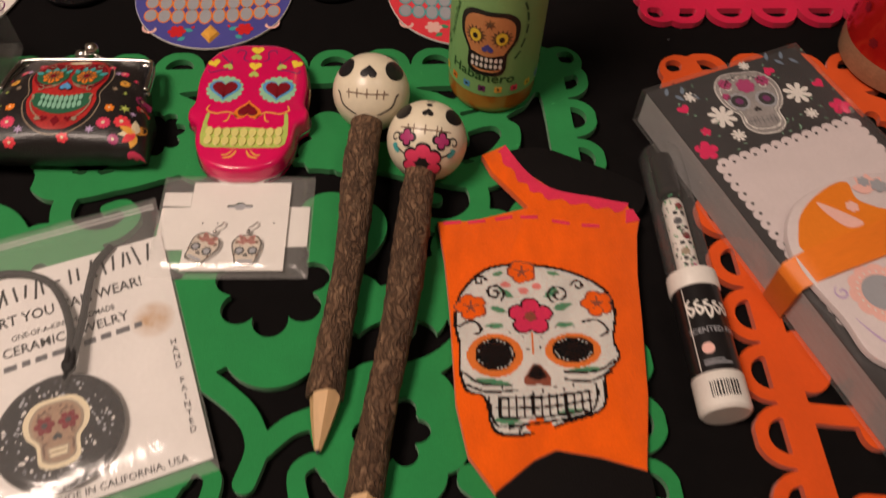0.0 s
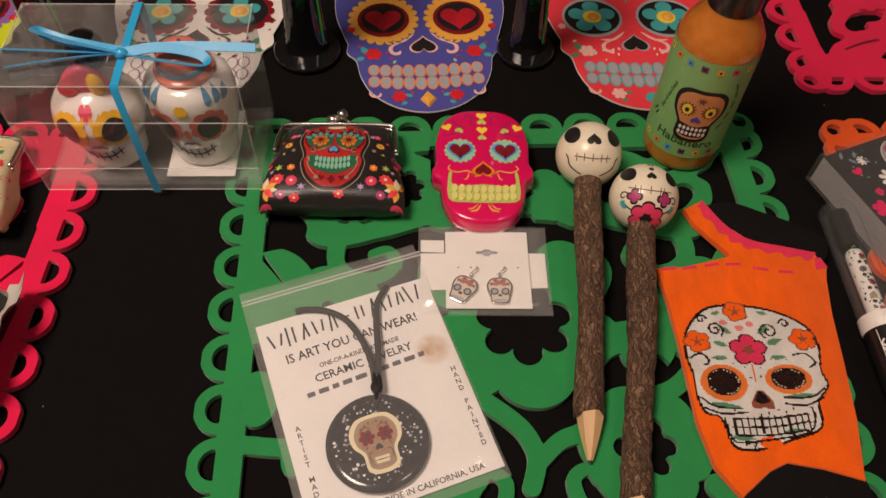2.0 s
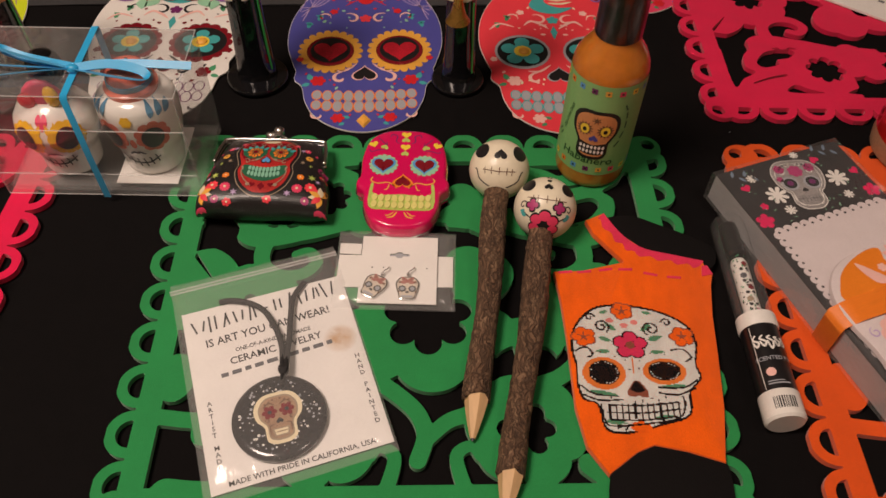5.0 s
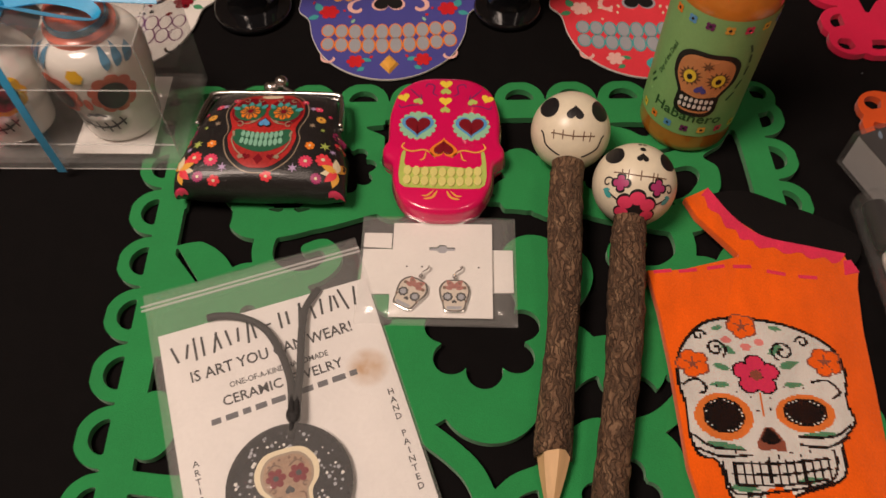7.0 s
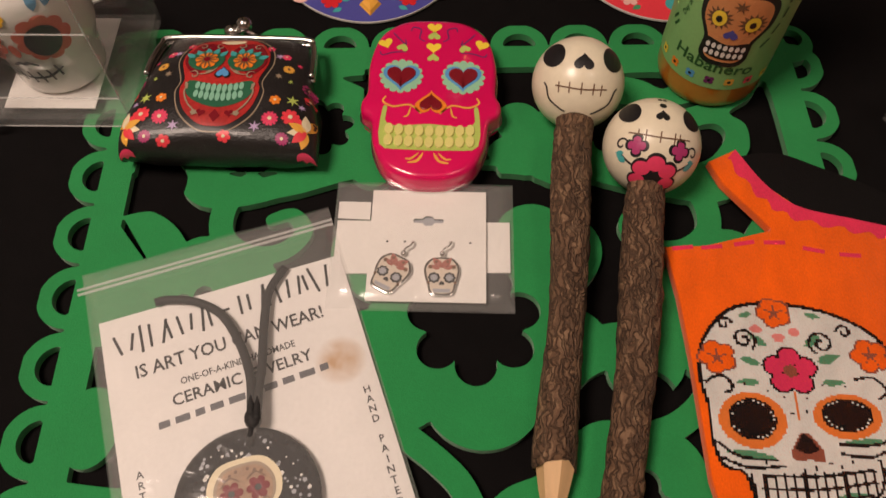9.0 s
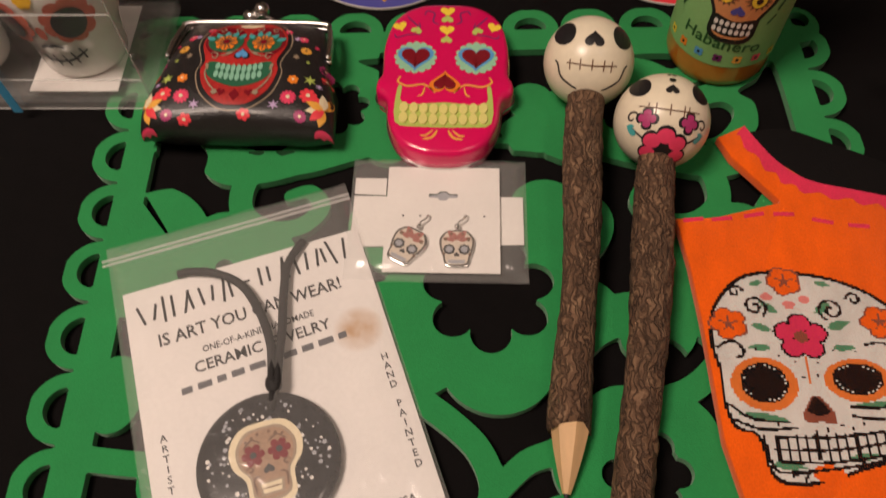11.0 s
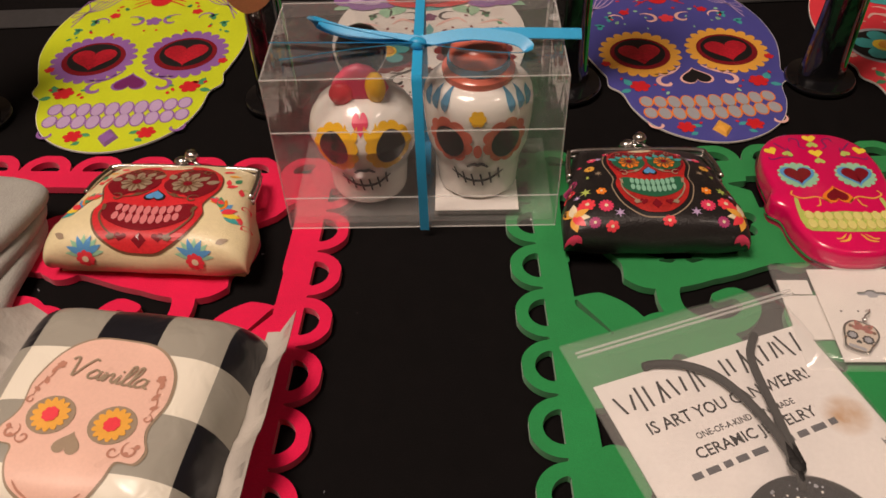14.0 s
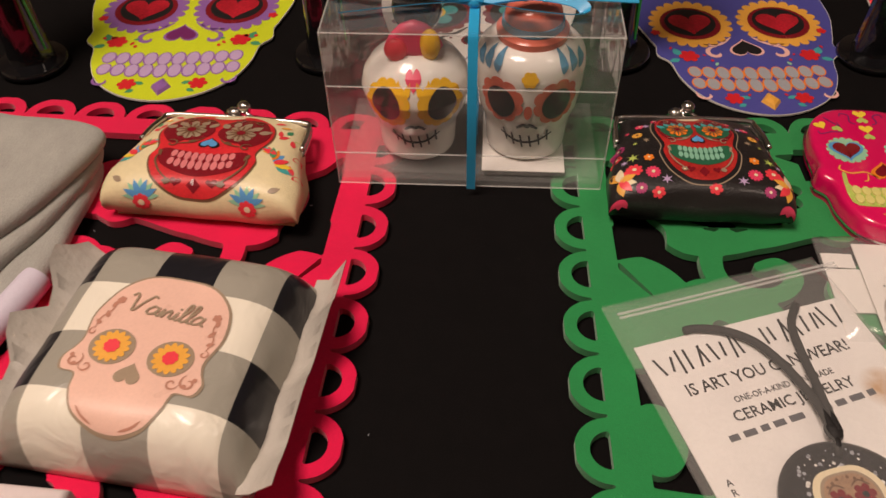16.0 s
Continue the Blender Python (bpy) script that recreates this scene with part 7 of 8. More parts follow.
def shaker(m, style, label):
    """A glazed skull, its face printed round the front."""
    ob = thing("skull_shaker", m, label, "shaker", group="ceramic skull shakers")
    n = 40
    prof = [(0.0150, 0.0), (0.0172, 0.002), (0.0178, 0.010), (0.0185, 0.016), (0.0222, 0.024), (0.0245, 0.033), (0.0229, 0.039), (0.0190, 0.0445), (0.0132, 0.0485), (0.0072, 0.0508), (0.0020, 0.0514)] if style == 0 else [(0.0160, 0.0), (0.0182, 0.002), (0.0188, 0.010), (0.0195, 0.016), (0.0222, 0.024), (0.0235, 0.034), (0.0240, 0.044), (0.0228, 0.0495), (0.0192, 0.0530), (0.0140, 0.0552), (0.0020, 0.0560)]
    zs, rs = [z for _, z in prof], [r for r, _ in prof]
    radius = lambda z: float(np.interp(z, zs, rs))
    rows = []
    for i in range(31):
        z = prof[-1][1] * i / 30
        rows.append([(radius(z) * math.cos(TAU * k / n), 0.94 * radius(z) * math.sin(TAU * k / n), z) for k in range(n)])
    part("body", loft(rows), "glaze", ob, "glossy white glazed skull", smooth=True)

    def s(x, y, h):
        r = radius(y) + h + 0.0002
        a = x / 0.0235
        return Vector((r * math.sin(a), -0.94 * r * math.cos(a) - h, y))

    if style == 0:
        edge, brow = "yellow_glaze", "yellow_glaze"
        printed("eye_border", both([bloom(0.0124, 0.0330, 0.0112, 11, 0.10)]), edge, ob, s, 1, 0.003)
        printed("brow_flame", both([leaf(0.004 + 0.003 * k, 0.037, 0.007, 0.003, 110 - 25 * k) for k in range(3)]), edge, ob, s, 1, 0.003)
        printed("forehead_heart", [heart(0, 0.0440, 0.0046)], "rose", ob, s, 1, 0.003)
        crest = part("crest", loft([[(q * math.cos(TAU * k / 16) * 1.0, 0.45 * q * math.sin(TAU * k / 16) - 0.004, z) for k in range(16)] for q, z in ((0.0100, 0.0480), (0.0125, 0.0520), (0.0100, 0.0570), (0.0060, 0.0610), (0.001, 0.0630))]), "rose", ob, "red and yellow flower crest", smooth=True)
        part("crest_petal", ball(0.0055, (0.0070, -0.0085, 0.0545), (0.8, 0.5, 1.3), 12, 8), "yellow_glaze", ob, smooth=True)
        part("crest_petal", ball(0.0050, (-0.0075, -0.0090, 0.0525), (1.0, 0.5, 1.0), 12, 8), "coral", ob, smooth=True)
        part("hair", ball(0.0110, (0.001, 0.010, 0.0610), (1, 0.9, 1.0), 16, 10), "figure_black", ob, "black bun of hair", smooth=True)
    else:
        printed("eye_border", both([bloom(0.0128, 0.034, 0.0110, 9, 0.14)]), "brick_glaze", ob, s, 1, 0.003)
        printed("nose_drop", [ell(0, 0.0300, 0.0018, 0.0036)], "brick_glaze", ob, s, 1, 0.003)
        printed("forehead_flower", [bloom(0, 0.046, 0.0036, 6, 0.2)], "yellow_glaze", ob, s, 1, 0.003)
        printed("brow_leaf", both([leaf(0.0145 + 0.0045 * k, 0.0465, 0.0095, 0.0042, 75 - 18 * k) for k in range(3)]), "blue_glaze", ob, s, 1, 0.003)
        part("hat_brim", lathe([(0.0130, 0.0535), (0.0152, 0.0542), (0.0155, 0.0570), (0.0135, 0.0585)], 36), "brick_glaze", ob, "red glazed hat brim", smooth=40)
        part("hat_band", lathe([(0.0130, 0.0585), (0.0134, 0.0590), (0.0131, 0.0615), (0.0125, 0.0617)], 36), "blue_glaze", ob, smooth=40)
        part("hat_crown", lathe([(0.0124, 0.0615), (0.0118, 0.0650), (0.0095, 0.0680), (0.0050, 0.0693), (0.001, 0.0695)], 36), "brick_glaze", ob, "red glazed hat crown", smooth=40)
        printed("pour_hole", [ell(x, y, 0.0011, n=8) for x, y in ((-0.004, -0.002), (0.004, -0.002), (0, 0.004))], "black", ob, lambda x, y, h: Vector((x, y, 0.0696 + h)), 1)
    printed("eye", both([moved(ell(0, 0, 0.0068, 0.0076), 0.0126, 0.0335, -12)]), "eye_glaze", ob, s, 3, 0.003)
    printed("nose", [stroke([(-0.0050, 0.0210), (-0.0018, 0.0232), (0, 0.0225), (0.0018, 0.0232), (0.0050, 0.0210)], 0.0020, 0.6)], "black", ob, s, 2, 0.003)
    printed("mouth_line", [stroke([(-0.0138, 0.0170), (-0.005, 0.0130), (0.005, 0.0130), (0.0138, 0.0170)], 0.0013, 0.8)] + [stroke([(x - 0.0008, 0.0165 - 0.003 * (1 - (x / 0.011) ** 2) + 0.0028), (x + 0.0008, 0.0165 - 0.003 * (1 - (x / 0.011) ** 2) - 0.0040)], 0.0013, 0.8, False) for x in (-0.0112, -0.0070, -0.0025, 0.0022, 0.0068, 0.0112)], "black", ob, s, 2, 0.003)
    return ob


M["yellow_glaze"] = ink("yellow_glaze", (0.88, 0.50, 0.015), rough=0.2)
M["brick_glaze"] = ink("brick_red_glaze", (0.70, 0.16, 0.10), rough=0.2)
M["blue_glaze"] = ink("blue_glaze", (0.10, 0.26, 0.40), rough=0.2)
M["eye_glaze"] = surface("dark_eye_glaze", (0.014, 0.010, 0.010), rough=0.30)
BOX = pose(-0.1955, 0.0425, 0, 0, 0, 2.9)


def gift_box(m):
    box = thing("gift_box", m, "clear plastic gift box tied with a blue ribbon", "gift box")
    hw, d, h = 0.0630, 0.0640, 0.0830
    z0 = 0.0046
    t = 0.0004

    def wall(name, corners, label=""):
        """A sheet of clear plastic through four corners, given thickness, with bright creased rims."""
        bm = bmesh.new()
        a, b, c, e = (Vector(q) for q in corners)
        nrm = (b - a).cross(e - a).normalized() * t
        n = 10
        grid = [[a.lerp(b, i / n).lerp(e.lerp(c, i / n), j / n) + nrm * 3 * noise.noise((i * 0.7, j * 0.7, len(name))) * (0 < i < n and 0 < j < n) for i in range(n + 1)] for j in range(n + 1)]
        vs = [[bm.verts.new(q) for q in row] for row in grid]
        for j in range(n):
            for i in range(n):
                bm.faces.new((vs[j][i], vs[j][i + 1], vs[j + 1][i + 1], vs[j + 1][i]))
        ob = part(name, bm, "box_film", box, label, smooth=True)
        ob.visible_shadow = False
        return ob

    top = z0 + h
    wall("front_panel", [(-hw, 0, z0), (hw, 0, z0), (hw, -0.0012, top), (-hw, -0.0012, top)])
    wall("back_panel", [(-hw, d, z0), (hw, d, z0), (hw, d, top), (-hw, d, top)])
    wall("side_panel", [(-hw, 0, z0), (-hw, d, z0), (-hw, d, top), (-hw, -0.0012, top)])
    wall("side_panel", [(hw, 0, z0), (hw, d, z0), (hw, d, top), (hw, -0.0012, top)])
    wall("top_panel", [(-hw, -0.0012, top), (hw, -0.0012, top), (hw, d, top), (-hw, d, top)])
    wall("bottom_panel", [(-hw, 0, z0), (hw, 0, z0), (hw, d, z0), (-hw, d, z0)])
    tray = bmesh.new()
    loft([[(-hw + 0.001, 0.0035, z0 + 0.0002), (-hw + 0.001, 0.0035, z0 + 0.0044), (-hw + 0.001, d - 0.001, z0 + 0.0044), (-hw + 0.001, d - 0.001, z0 + 0.0002)], [(hw - 0.001, 0.0035, z0 + 0.0002), (hw - 0.001, 0.0035, z0 + 0.0044), (hw - 0.001, d - 0.001, z0 + 0.0044), (hw - 0.001, d - 0.001, z0 + 0.0002)]], tray)
    shelf = part("riser", tray, "box_film", box, "clear plastic riser")
    shelf.visible_shadow = False
    part("paper_insert", prism([(0.006, 0.006), (0.046, 0.006), (0.046, 0.060), (0.006, 0.060)], z0 + 0.0045, z0 + 0.0049), "paper", box, "white paper insert")
    # pale strips along the folded edges, then two across the front panel
    for a, b in (((-hw, -0.0012, top), (hw, -0.0012, top)), ((-hw, 0, z0), (hw, 0, z0)), ((-hw, d, top), (hw, d, top)), ((hw, 0, z0), (hw, -0.0012, top)), ((-hw, 0, z0), (-hw, -0.0012, top)), ((-hw, -0.0012, top), (-hw, d, top)), ((hw, -0.0012, top), (hw, d, top)), ((-hw, -0.0003, z0 + 0.0190), (hw, -0.0003, z0 + 0.0190)), ((-hw, -0.0010, z0 + 0.0565), (hw, -0.0010, z0 + 0.0565))):
        e = part("pale_line", tube([a, b], 0.00035, 6), "bag_seal", box)
        e.visible_shadow = False
    # ribbon round the middle
    w = 0.0021
    loop = [(-0.0022, z0 - 0.0002), (-0.0028, z0 + 0.03), (-0.0030, top - 0.001), (-0.0016, top + 0.0008), (0.03, top + 0.0012), (d, top + 0.0008), (d + 0.0012, top - 0.001), (d + 0.0012, z0 + 0.001), (0.04, z0 - 0.0003)]
    part("ribbon_band", loft([[(-w + 0.001, y, z), (w + 0.001, y, z), (w + 0.001, y * 1.0 + 0.0004, z + 0.0004), (-w + 0.001, y + 0.0004, z + 0.0004)] for y, z in loop]), "ribbon_blue", box, "narrow blue satin ribbon", smooth=50)

    def band(points, width, name):
        rings = []
        p = spline(points, False, 6)
        for i, (x, y, z) in enumerate(p):
            ax, ay, az = (p[min(i + 1, len(p) - 1)][q] - p[max(i - 1, 0)][q] for q in range(3))
            q = math.hypot(ax, ay) or 1
            nx, ny = -ay / q * width / 2, ax / q * width / 2
            rings.append([(x - nx, y - ny, z - 0.3 * width), (x + nx, y + ny, z + 0.3 * width), (x + nx, y + ny, z + 0.3 * width + 0.0004), (x - nx, y - ny, z - 0.3 * width + 0.0004)])
        return part(name, loft(rings), "ribbon_blue", box, smooth=50)

    ky, kz = 0.020, top + 0.0035
    band([(0.001, ky, kz), (-0.022, ky + 0.003, kz + 0.004), (-0.040, ky + 0.007, kz + 0.007), (-0.043, ky + 0.012, kz + 0.004), (-0.028, ky + 0.009, kz), (0.001, ky + 0.001, kz)], 0.0046, "ribbon_loop")
    band([(0.001, ky, kz), (0.022, ky + 0.001, kz + 0.003), (0.042, ky - 0.004, kz + 0.003), (0.046, ky - 0.009, kz), (0.028, ky - 0.006, kz - 0.001), (0.001, ky, kz)], 0.0046, "ribbon_loop")
    band([(0.001, ky, kz), (-0.025, ky + 0.001, kz), (-0.062, ky + 0.004, kz - 0.001)], 0.0040, "ribbon_tail")
    band([(0.001, ky, kz), (-0.025, ky - 0.004, kz), (-0.056, ky - 0.010, kz - 0.001)], 0.0040, "ribbon_tail")
    band([(0.001, ky, kz), (0.030, ky + 0.003, kz + 0.002), (0.070, ky + 0.003, kz + 0.001)], 0.0042, "ribbon_tail")
    part("ribbon_knot", ball(0.0034, (0.001, ky, kz), (1.2, 0.9, 0.8), 14, 8), "ribbon_blue", box, smooth=True)
    return box


M["ribbon_blue"] = surface("blue_ribbon", (0.015, 0.36, 0.68), rough=0.4, vary=0.08, grain=900, sheen=0.2)
gift_box(BOX)
SHAKER = Matrix.Diagonal((1.06, 1.06, 1.12, 1))
shaker(BOX @ pose(-0.0262, 0.0272, 0.0095, 0, 0, 2) @ SHAKER, 0, "white ceramic skull shaker with yellow eyes and flower crest")
shaker(BOX @ pose(0.0270, 0.0305, 0.0095, 0, 0, -2) @ SHAKER, 1, "white ceramic skull shaker with a red hat")


# ---- pack of vanilla wipes ----
def plaid():
    m, tree, bsdf = principled("plaid_film")
    n, l = tree.nodes, tree.links
    coord, sep = n.new("ShaderNodeTexCoord"), n.new("ShaderNodeSeparateXYZ")
    l.new(coord.outputs["Object"], sep.inputs[0])

    def stripes(socket, shift):
        a, b, c = n.new("ShaderNodeMath"), n.new("ShaderNodeMath"), n.new("ShaderNodeMath")
        a.operation, b.operation, c.operation = "MULTIPLY_ADD", "FRACT", "GREATER_THAN"
        a.inputs[1].default_value, a.inputs[2].default_value = 1 / 0.058, shift
        c.inputs[1].default_value = 0.5
        l.new(socket, a.inputs[0])
        l.new(a.outputs[0], b.inputs[0])
        l.new(b.outputs[0], c.inputs[0])
        return c.outputs[0]

    add = n.new("ShaderNodeMath")
    add.operation = "ADD"
    l.new(stripes(sep.outputs["X"], 5.69), add.inputs[0])
    l.new(stripes(sep.outputs["Y"], 5.130), add.inputs[1])
    half = n.new("ShaderNodeMath")
    half.operation = "MULTIPLY"
    half.inputs[1].default_value = 0.5
    l.new(add.outputs[0], half.inputs[0])
    ramp = n.new("ShaderNodeValToRGB")
    ramp.color_ramp.interpolation = "CONSTANT"
    ramp.color_ramp.elements[0].color = (0.82, 0.78, 0.66, 1)
    ramp.color_ramp.elements[1].position, ramp.color_ramp.elements[1].color = 0.75, (0.012, 0.012, 0.016, 1)
    e = ramp.color_ramp.elements.new(0.3)
    e.color = (0.34, 0.325, 0.275, 1)
    l.new(half.outputs[0], ramp.inputs["Fac"])
    l.new(ramp.outputs["Color"], bsdf.inputs["Base Color"])
    bsdf.inputs["Roughness"].default_value = 0.28
    tex, relief = n.new("ShaderNodeTexNoise"), n.new("ShaderNodeBump")
    tex.inputs["Scale"].default_value, tex.inputs["Distortion"].default_value = 45, 1.2
    relief.inputs["Distance"].default_value = 0.0012
    l.new(coord.outputs["Object"], tex.inputs["Vector"])
    l.new(tex.outputs["Fac"], relief.inputs["Height"])
    l.new(relief.outputs["Normal"], bsdf.inputs["Normal"])
    return m


M["plaid"] = plaid()
M["seal_film"] = surface("pale_seal_film", (0.50, 0.47, 0.42), rough=0.25, vary=0.12, grain=80, bump=0.0004, bump_scale=300, coat=0.3)


def wipes_height(x, y):
    u, v = abs(x) / 0.058, abs(y) / 0.057
    if u >= 1 or v >= 1:
        return 0.0
    return 0.0315 * (1 - u ** 6.0) ** 0.5 * (1 - v ** 8.0) ** 0.5 + 0.0009 * noise.noise((x * 45, y * 45, 1))


def wipes_pack(m):
    pack = thing("wipes_pack", m, "plump pack of vanilla wipes in black and white plaid film", "wipes pack")
    bm = bmesh.new()
    n = 44
    ease = lambda q: math.sin(math.pi / 2 * (2 * q / n - 1))
    up = [[bm.verts.new((0.058 * ease(i), 0.057 * ease(j), 0.0012 + wipes_height(0.058 * ease(i), 0.057 * ease(j)))) for i in range(n + 1)] for j in range(n + 1)]
    low = [[bm.verts.new((0.057 * ease(i), 0.056 * ease(j), 0.0004)) for i in range(n + 1)] for j in range(n + 1)]
    for j in range(n):
        for i in range(n):
            bm.faces.new((up[j][i], up[j][i + 1], up[j + 1][i + 1], up[j + 1][i]))
            bm.faces.new((low[j][i], low[j + 1][i], low[j + 1][i + 1], low[j][i + 1]))
    rim = [(j, 0) for j in range(n, 0, -1)] + [(0, i) for i in range(n)] + [(j, n) for j in range(n)] + [(n, i) for i in range(n, 0, -1)]
    for (a, b), (c, d) in zip(rim, rim[1:] + rim[:1]):
        bm.faces.new((up[a][b], low[a][b], low[c][d], up[c][d]))
    part("film_wrap", bm, "plaid", pack, "black and cream buffalo-plaid film", smooth=True)
    # crimped seals at both ends
    for sx in (-1, 1):
        rings = []
        for k in range(15):
            y = -0.058 + 0.118 * k / 14
            wob = 0.0022 * math.sin(k * 1.3 + sx)
            rings.append([(sx * 0.054, y, 0.010), (sx * 0.0605, y, 0.0105 + wob), (sx * (0.0705 + wob), y, 0.0170 + 3 * wob + 0.006 * (k / 14)), (sx * (0.0705 + wob), y, 0.0176 + 3 * wob + 0.006 * (k / 14)), (sx * 0.0605, y, 0.0111 + wob), (sx * 0.054, y, 0.0108)])
        part("crimped_seal", loft(rings), "seal_film", pack, "crimped film seal", smooth=60)
    s = lambda x, y, h: Vector((x, y, 0.0013 + wipes_height(x, y) + h))
    P = lambda shape: moved(shape, 0.002, -0.0142, -4, 1.0)
    half = [(0, 0.042), (0.016, 0.040), (0.0275, 0.030), (0.0315, 0.015), (0.0290, 0.002), (0.0300, -0.004), (0.0330, -0.010), (0.0310, -0.016), (0.0235, -0.017), (0.0215, -0.0245), (0.0165, -0.0325), (0.008, -0.0365), (0, -0.0375)]
    head = spline(mirrored(half), True, 5)
    printed("skull_line", [P(head)], "taupe", pack, s, 2, 0.004)
    printed("skull_face", [P([(x * 0.965, y * 0.972) for x, y in head])], "peach", pack, s, 4, 0.004)
    for sx in (-1, 1):
        printed("eye_socket", [P(ell(0.0138 * sx, -0.001, 0.0102, 0.0092))], "taupe", pack, s, 6, 0.004)
        for q in range(14):
            a = TAU * q / 14
            printed("eye_petal", [P(moved(ell(0, 0, 0.0030, 0.0015), 0.0138 * sx + 0.0052 * math.cos(a), -0.001 + 0.0052 * math.sin(a), math.degrees(a)))], "amber", pack, s, 8, 0.004)
        printed("eye_centre", [P(bloom(0.0138 * sx, -0.001, 0.0036, 8, 0.15))], "coral", pack, s, 10, 0.004)
    printed("nose", [P(heart(0, -0.0125, 0.0062, 180))], "taupe", pack, s, 6, 0.004)
    deco = [stroke(curl(0.0265, -0.0105, 0.0040, 1.0, 120, 1), 0.0010), stroke(curl(0.0200, -0.0125, 0.0030, 1.0, 0, -1), 0.0009), stroke(curl(0.0262, 0.0045, 0.0022, 1.0, 90, -1), 0.0008), stroke([(0.0262, 0.0060), (0.0270, 0.0120), (0.0245, 0.0180), (0.0250, 0.0235)], 0.0007), ell(0.0255, -0.0125, 0.0011, n=8), ell(0.0285, -0.0085, 0.0011, n=8), leaf(0.0240, 0.0130, 0.005, 0.0022, 60), leaf(0.0255, 0.0190, 0.005, 0.0022, 100), leaf(0.0250, 0.0090, 0.004, 0.0020, 30), bloom(0.0235, 0.0240, 0.0022, 5, 0.3), stroke([(0.006, -0.0350), (0.011, -0.0330), (0.0145, -0.0300)], 0.0009)]
    printed("flourish", both_of(P, deco), "rose_tan", pack, s, 6, 0.004)
    small_a = [(0.36, 0.42), (0.16, 0.48), (0.0, 0.20), (0.10, 0.0), (0.30, 0.12), (0.40, 0.46), (0.36, 0.10), (0.50, 0.0)]
    tall_l = [(0.0, 0.0), (0.20, 0.55), (0.26, 1.0), (0.14, 1.02), (0.10, 0.40), (0.14, 0.02), (0.28, 0.02)]
    script = [[(0.0, 0.86), (0.10, 1.02), (0.22, 0.90), (0.36, 0.0), (0.60, 0.60), (0.82, 1.04), (0.98, 0.98)]] + [[(x + 0.92, y) for x, y in small_a], [(1.40, 0.0), (1.50, 0.46), (1.52, 0.0), (1.64, 0.36), (1.78, 0.46), (1.80, 0.10), (1.92, 0.0)], [(1.92, 0.0), (2.04, 0.46), (2.02, 0.08), (2.14, 0.0)], [(2.02, 0.66), (2.08, 0.70)]] + [[(x + 2.14, y) for x, y in tall_l], [(x + 2.42, y) for x, y in tall_l], [(x + 2.70, y) for x, y in small_a]]
    written = []
    for q in script:
        line = [(0.0124 * (x - 1.6) + 0.0012 * y - 0.0005, 0.0185 + 0.0094 * y - 0.0004 * (x - 1.6)) for x, y in spline(q, False, 6)]
        written += [P(stroke(line[i:i + 5], 0.0011, 0.9, False)) for i in range(0, len(line) - 1, 4)]
    printed("flavour_name", written, "taupe", pack, s, 8, 0.004)
    return pack


M["peach"] = ink("peach_print", (0.80, 0.52, 0.42), rough=0.3)
M["rose_tan"] = ink("rose_tan_print", (0.50, 0.24, 0.17), rough=0.3)
wipes_pack(pose(-0.3000, -0.0795, 0.0043, 0, 0, -4.0) @ Matrix.Diagonal((0.82, 0.82, 1.0, 1)))


# ---- folded grey sock and what lies by it ----
def folded_sock(m, label):
    """Three soft folds of knitting, the upper ones bulging and creased."""
    ob = thing("folded_sock", m, label, "sock")
    for k, (z, thick, line) in enumerate(((0.0006, 0.0090, [(-0.075, 0.034), (-0.020, 0.040), (0.010, 0.036), (0.020, 0.022), (0.022, -0.015), (0.024, -0.040), (0.014, -0.062), (-0.010, -0.080), (-0.070, -0.084)]), (0.0088, 0.0080, [(-0.075, 0.034), (-0.020, 0.041), (0.012, 0.038), (0.021, 0.024), (0.017, -0.012), (0.008, -0.040), (-0.008, -0.068), (-0.070, -0.084)]), (0.0160, 0.0085, [(-0.075, 0.036), (-0.020, 0.043), (0.013, 0.040), (0.023, 0.027), (0.012, -0.016), (-0.002, -0.044), (-0.016, -0.066), (-0.072, -0.080)]))):
        loop = spline(line, True, 7)
        cx, cy = sum(q[0] for q in loop) / len(loop), sum(q[1] for q in loop) / len(loop)
        rows = []
        for scale, rise in ((0.93, 0.0), (0.985, 0.15), (1.0, 0.42), (0.985, 0.75), (0.93, 0.96), (0.82, 1.04), (0.62, 1.06), (0.36, 1.08), (0.10, 1.08)):
            rows.append([(cx + (x - cx) * scale, cy + (y - cy) * scale, z + thick * rise + (0.0014 * noise.noise((x * 38 * scale, y * 38 * scale, k)) if rise > 0.8 else 0)) for x, y in loop])
        part("fold", loft(rows), "knit_grey", ob, "grey knitted fold", smooth=70)
    return ob


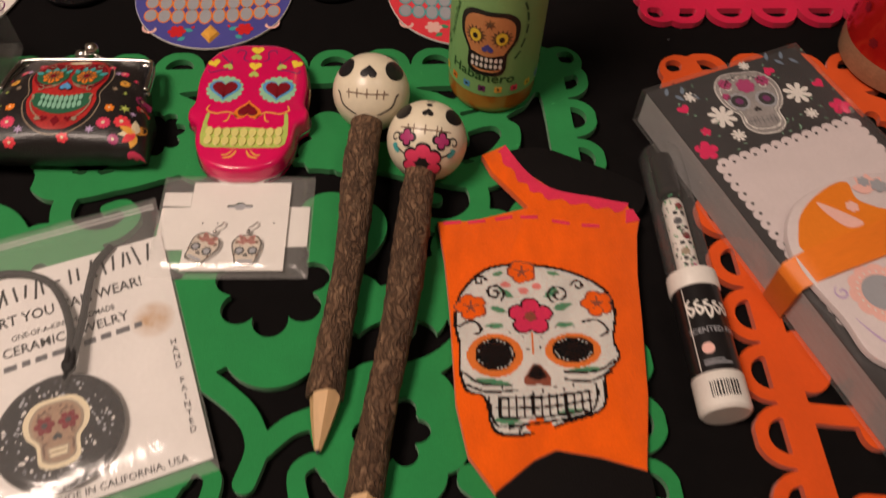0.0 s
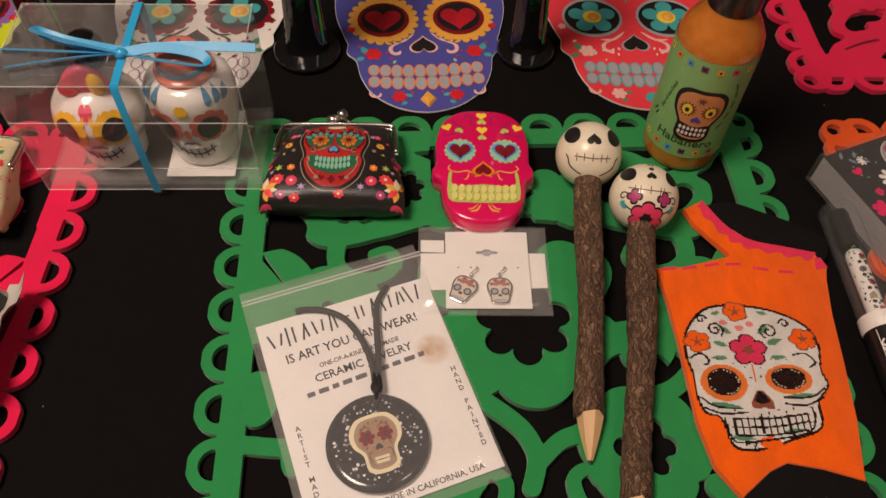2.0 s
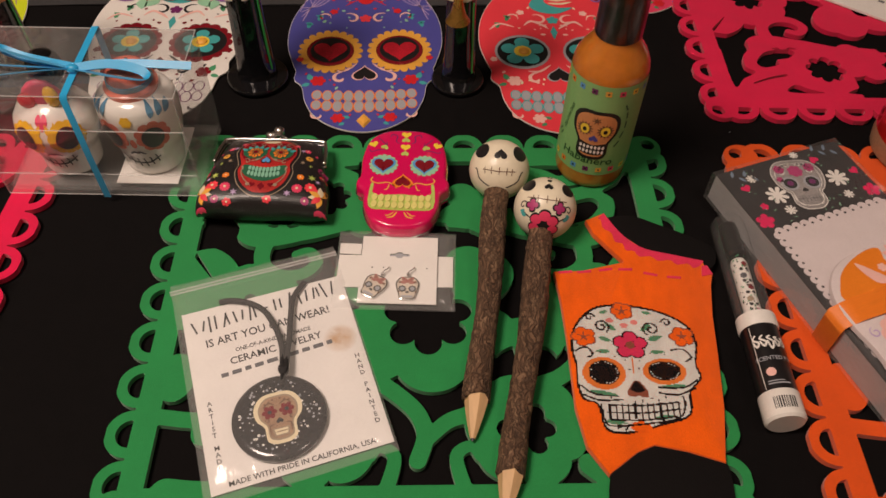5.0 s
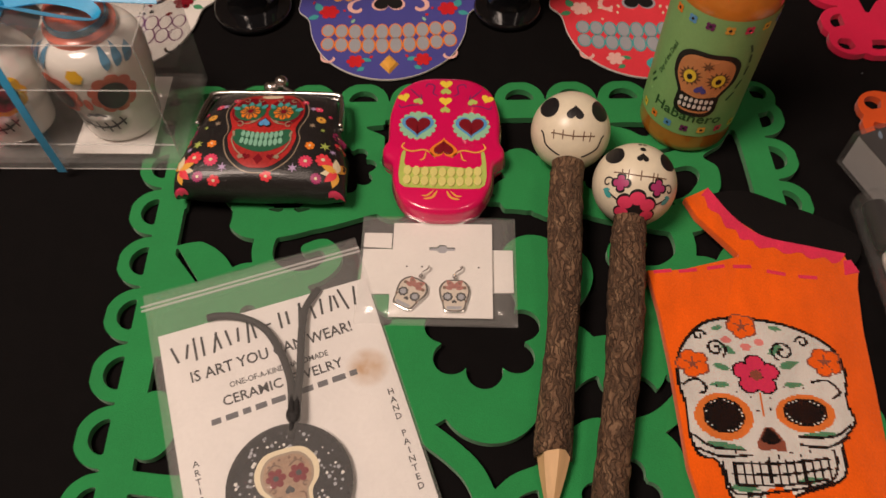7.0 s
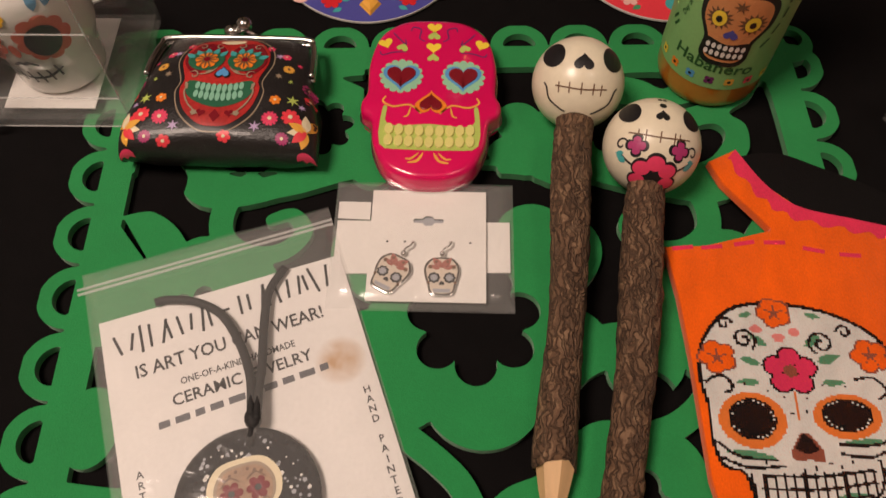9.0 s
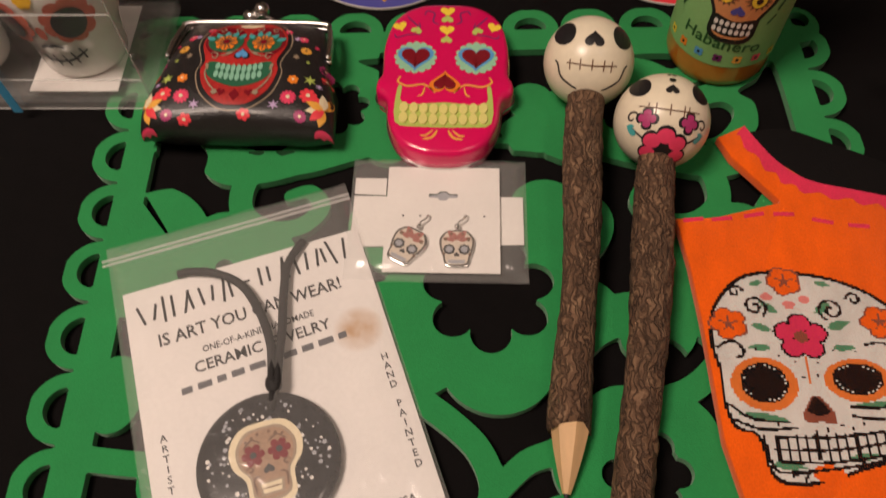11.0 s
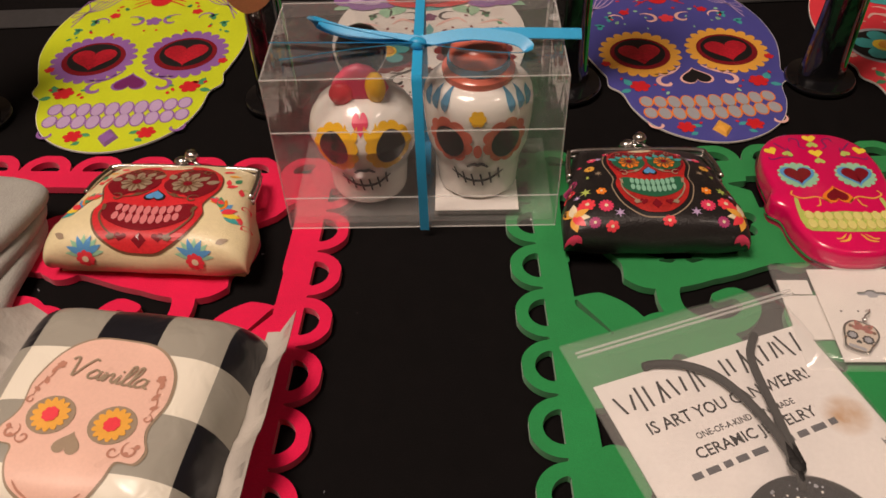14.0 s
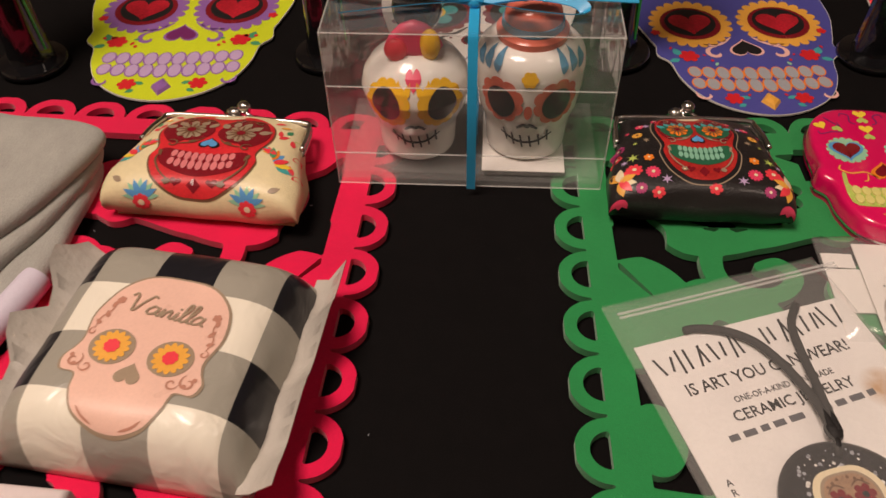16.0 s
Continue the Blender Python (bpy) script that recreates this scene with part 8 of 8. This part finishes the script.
M["knit_grey"] = knit_material("knit_grey", (0.35, 0.35, 0.32))
folded_sock(pose(-0.3935, 0.0060, 0.0043, 0, 0, 0), "folded grey knitted sock lying on the pink mat")
tube_case = thing("white_tube", pose(-0.3790, -0.0700, 0.0043, 0, 0, -12), "small pale lavender plastic tube beside the sock", "tube")
bm = lathe([(0.003, 0.0), (0.0062, 0.0015), (0.0066, 0.005), (0.0066, 0.052), (0.0050, 0.056)], 24)
bmesh.ops.rotate(bm, cent=(0, 0, 0), matrix=Matrix.Rotation(radians(90), 3, "X"), verts=bm.verts)
bmesh.ops.translate(bm, vec=(0, 0.032, 0.0068), verts=bm.verts)
part("tube_body", bm, "lavender", tube_case, smooth=50) if M.setdefault("lavender", ink("lavender_plastic", (0.62, 0.58, 0.68))) else None
flap = thing("white_card", pose(-0.3450, -0.1650, 0.0043, 0, 0, -3), "pale pink-white card standing by the wipes", "card")
part("card", prism([(-0.030, -0.02), (0.030, -0.02), (0.028, 0.033), (-0.028, 0.030)], 0.0006, 0.0120, soft=0.003), "panel_white", flap, smooth=50)

# dull strip that lies across the cloth behind the cut-outs
strip = thing("grey_strip", pose(0, 0.287, 0, 0, 0, 4.5), "dull grey satin strip lying across the cloth", "ribbon")
bm = bmesh.new()
loft([[(x, -0.012 + 0.001 * math.sin(x * 40), 0.0004), (x, 0.012 + 0.001 * math.sin(x * 33 + 1), 0.0004), (x, 0.012 + 0.001 * math.sin(x * 33 + 1), 0.0012 + 0.0005 * math.sin(x * 50)), (x, -0.012 + 0.001 * math.sin(x * 40), 0.0012 + 0.0005 * math.sin(x * 44))] for x in [-0.55 + 0.01 * i for i in range(64)]], bm)
part("band", bm, surface("grey_satin", (0.045, 0.045, 0.047), rough=0.4, vary=0.3, grain=300), strip, smooth=50)

# ---- housings added for the unseen ceiling lamps ----
for x, y in ((-0.66, -0.34), (0.70, -0.45)):
    lamp = thing("unseen_lamp", pose(x, y, 1.65), "round white housing added for an unseen ceiling lamp", "lamp", group="ceiling lamps")
    part("housing", lathe([(0.19, 0.0), (0.20, -0.005), (0.20, -0.045), (0.185, -0.045), (0.185, -0.012)], 40, caps=False), "ceiling", lamp, smooth=40)
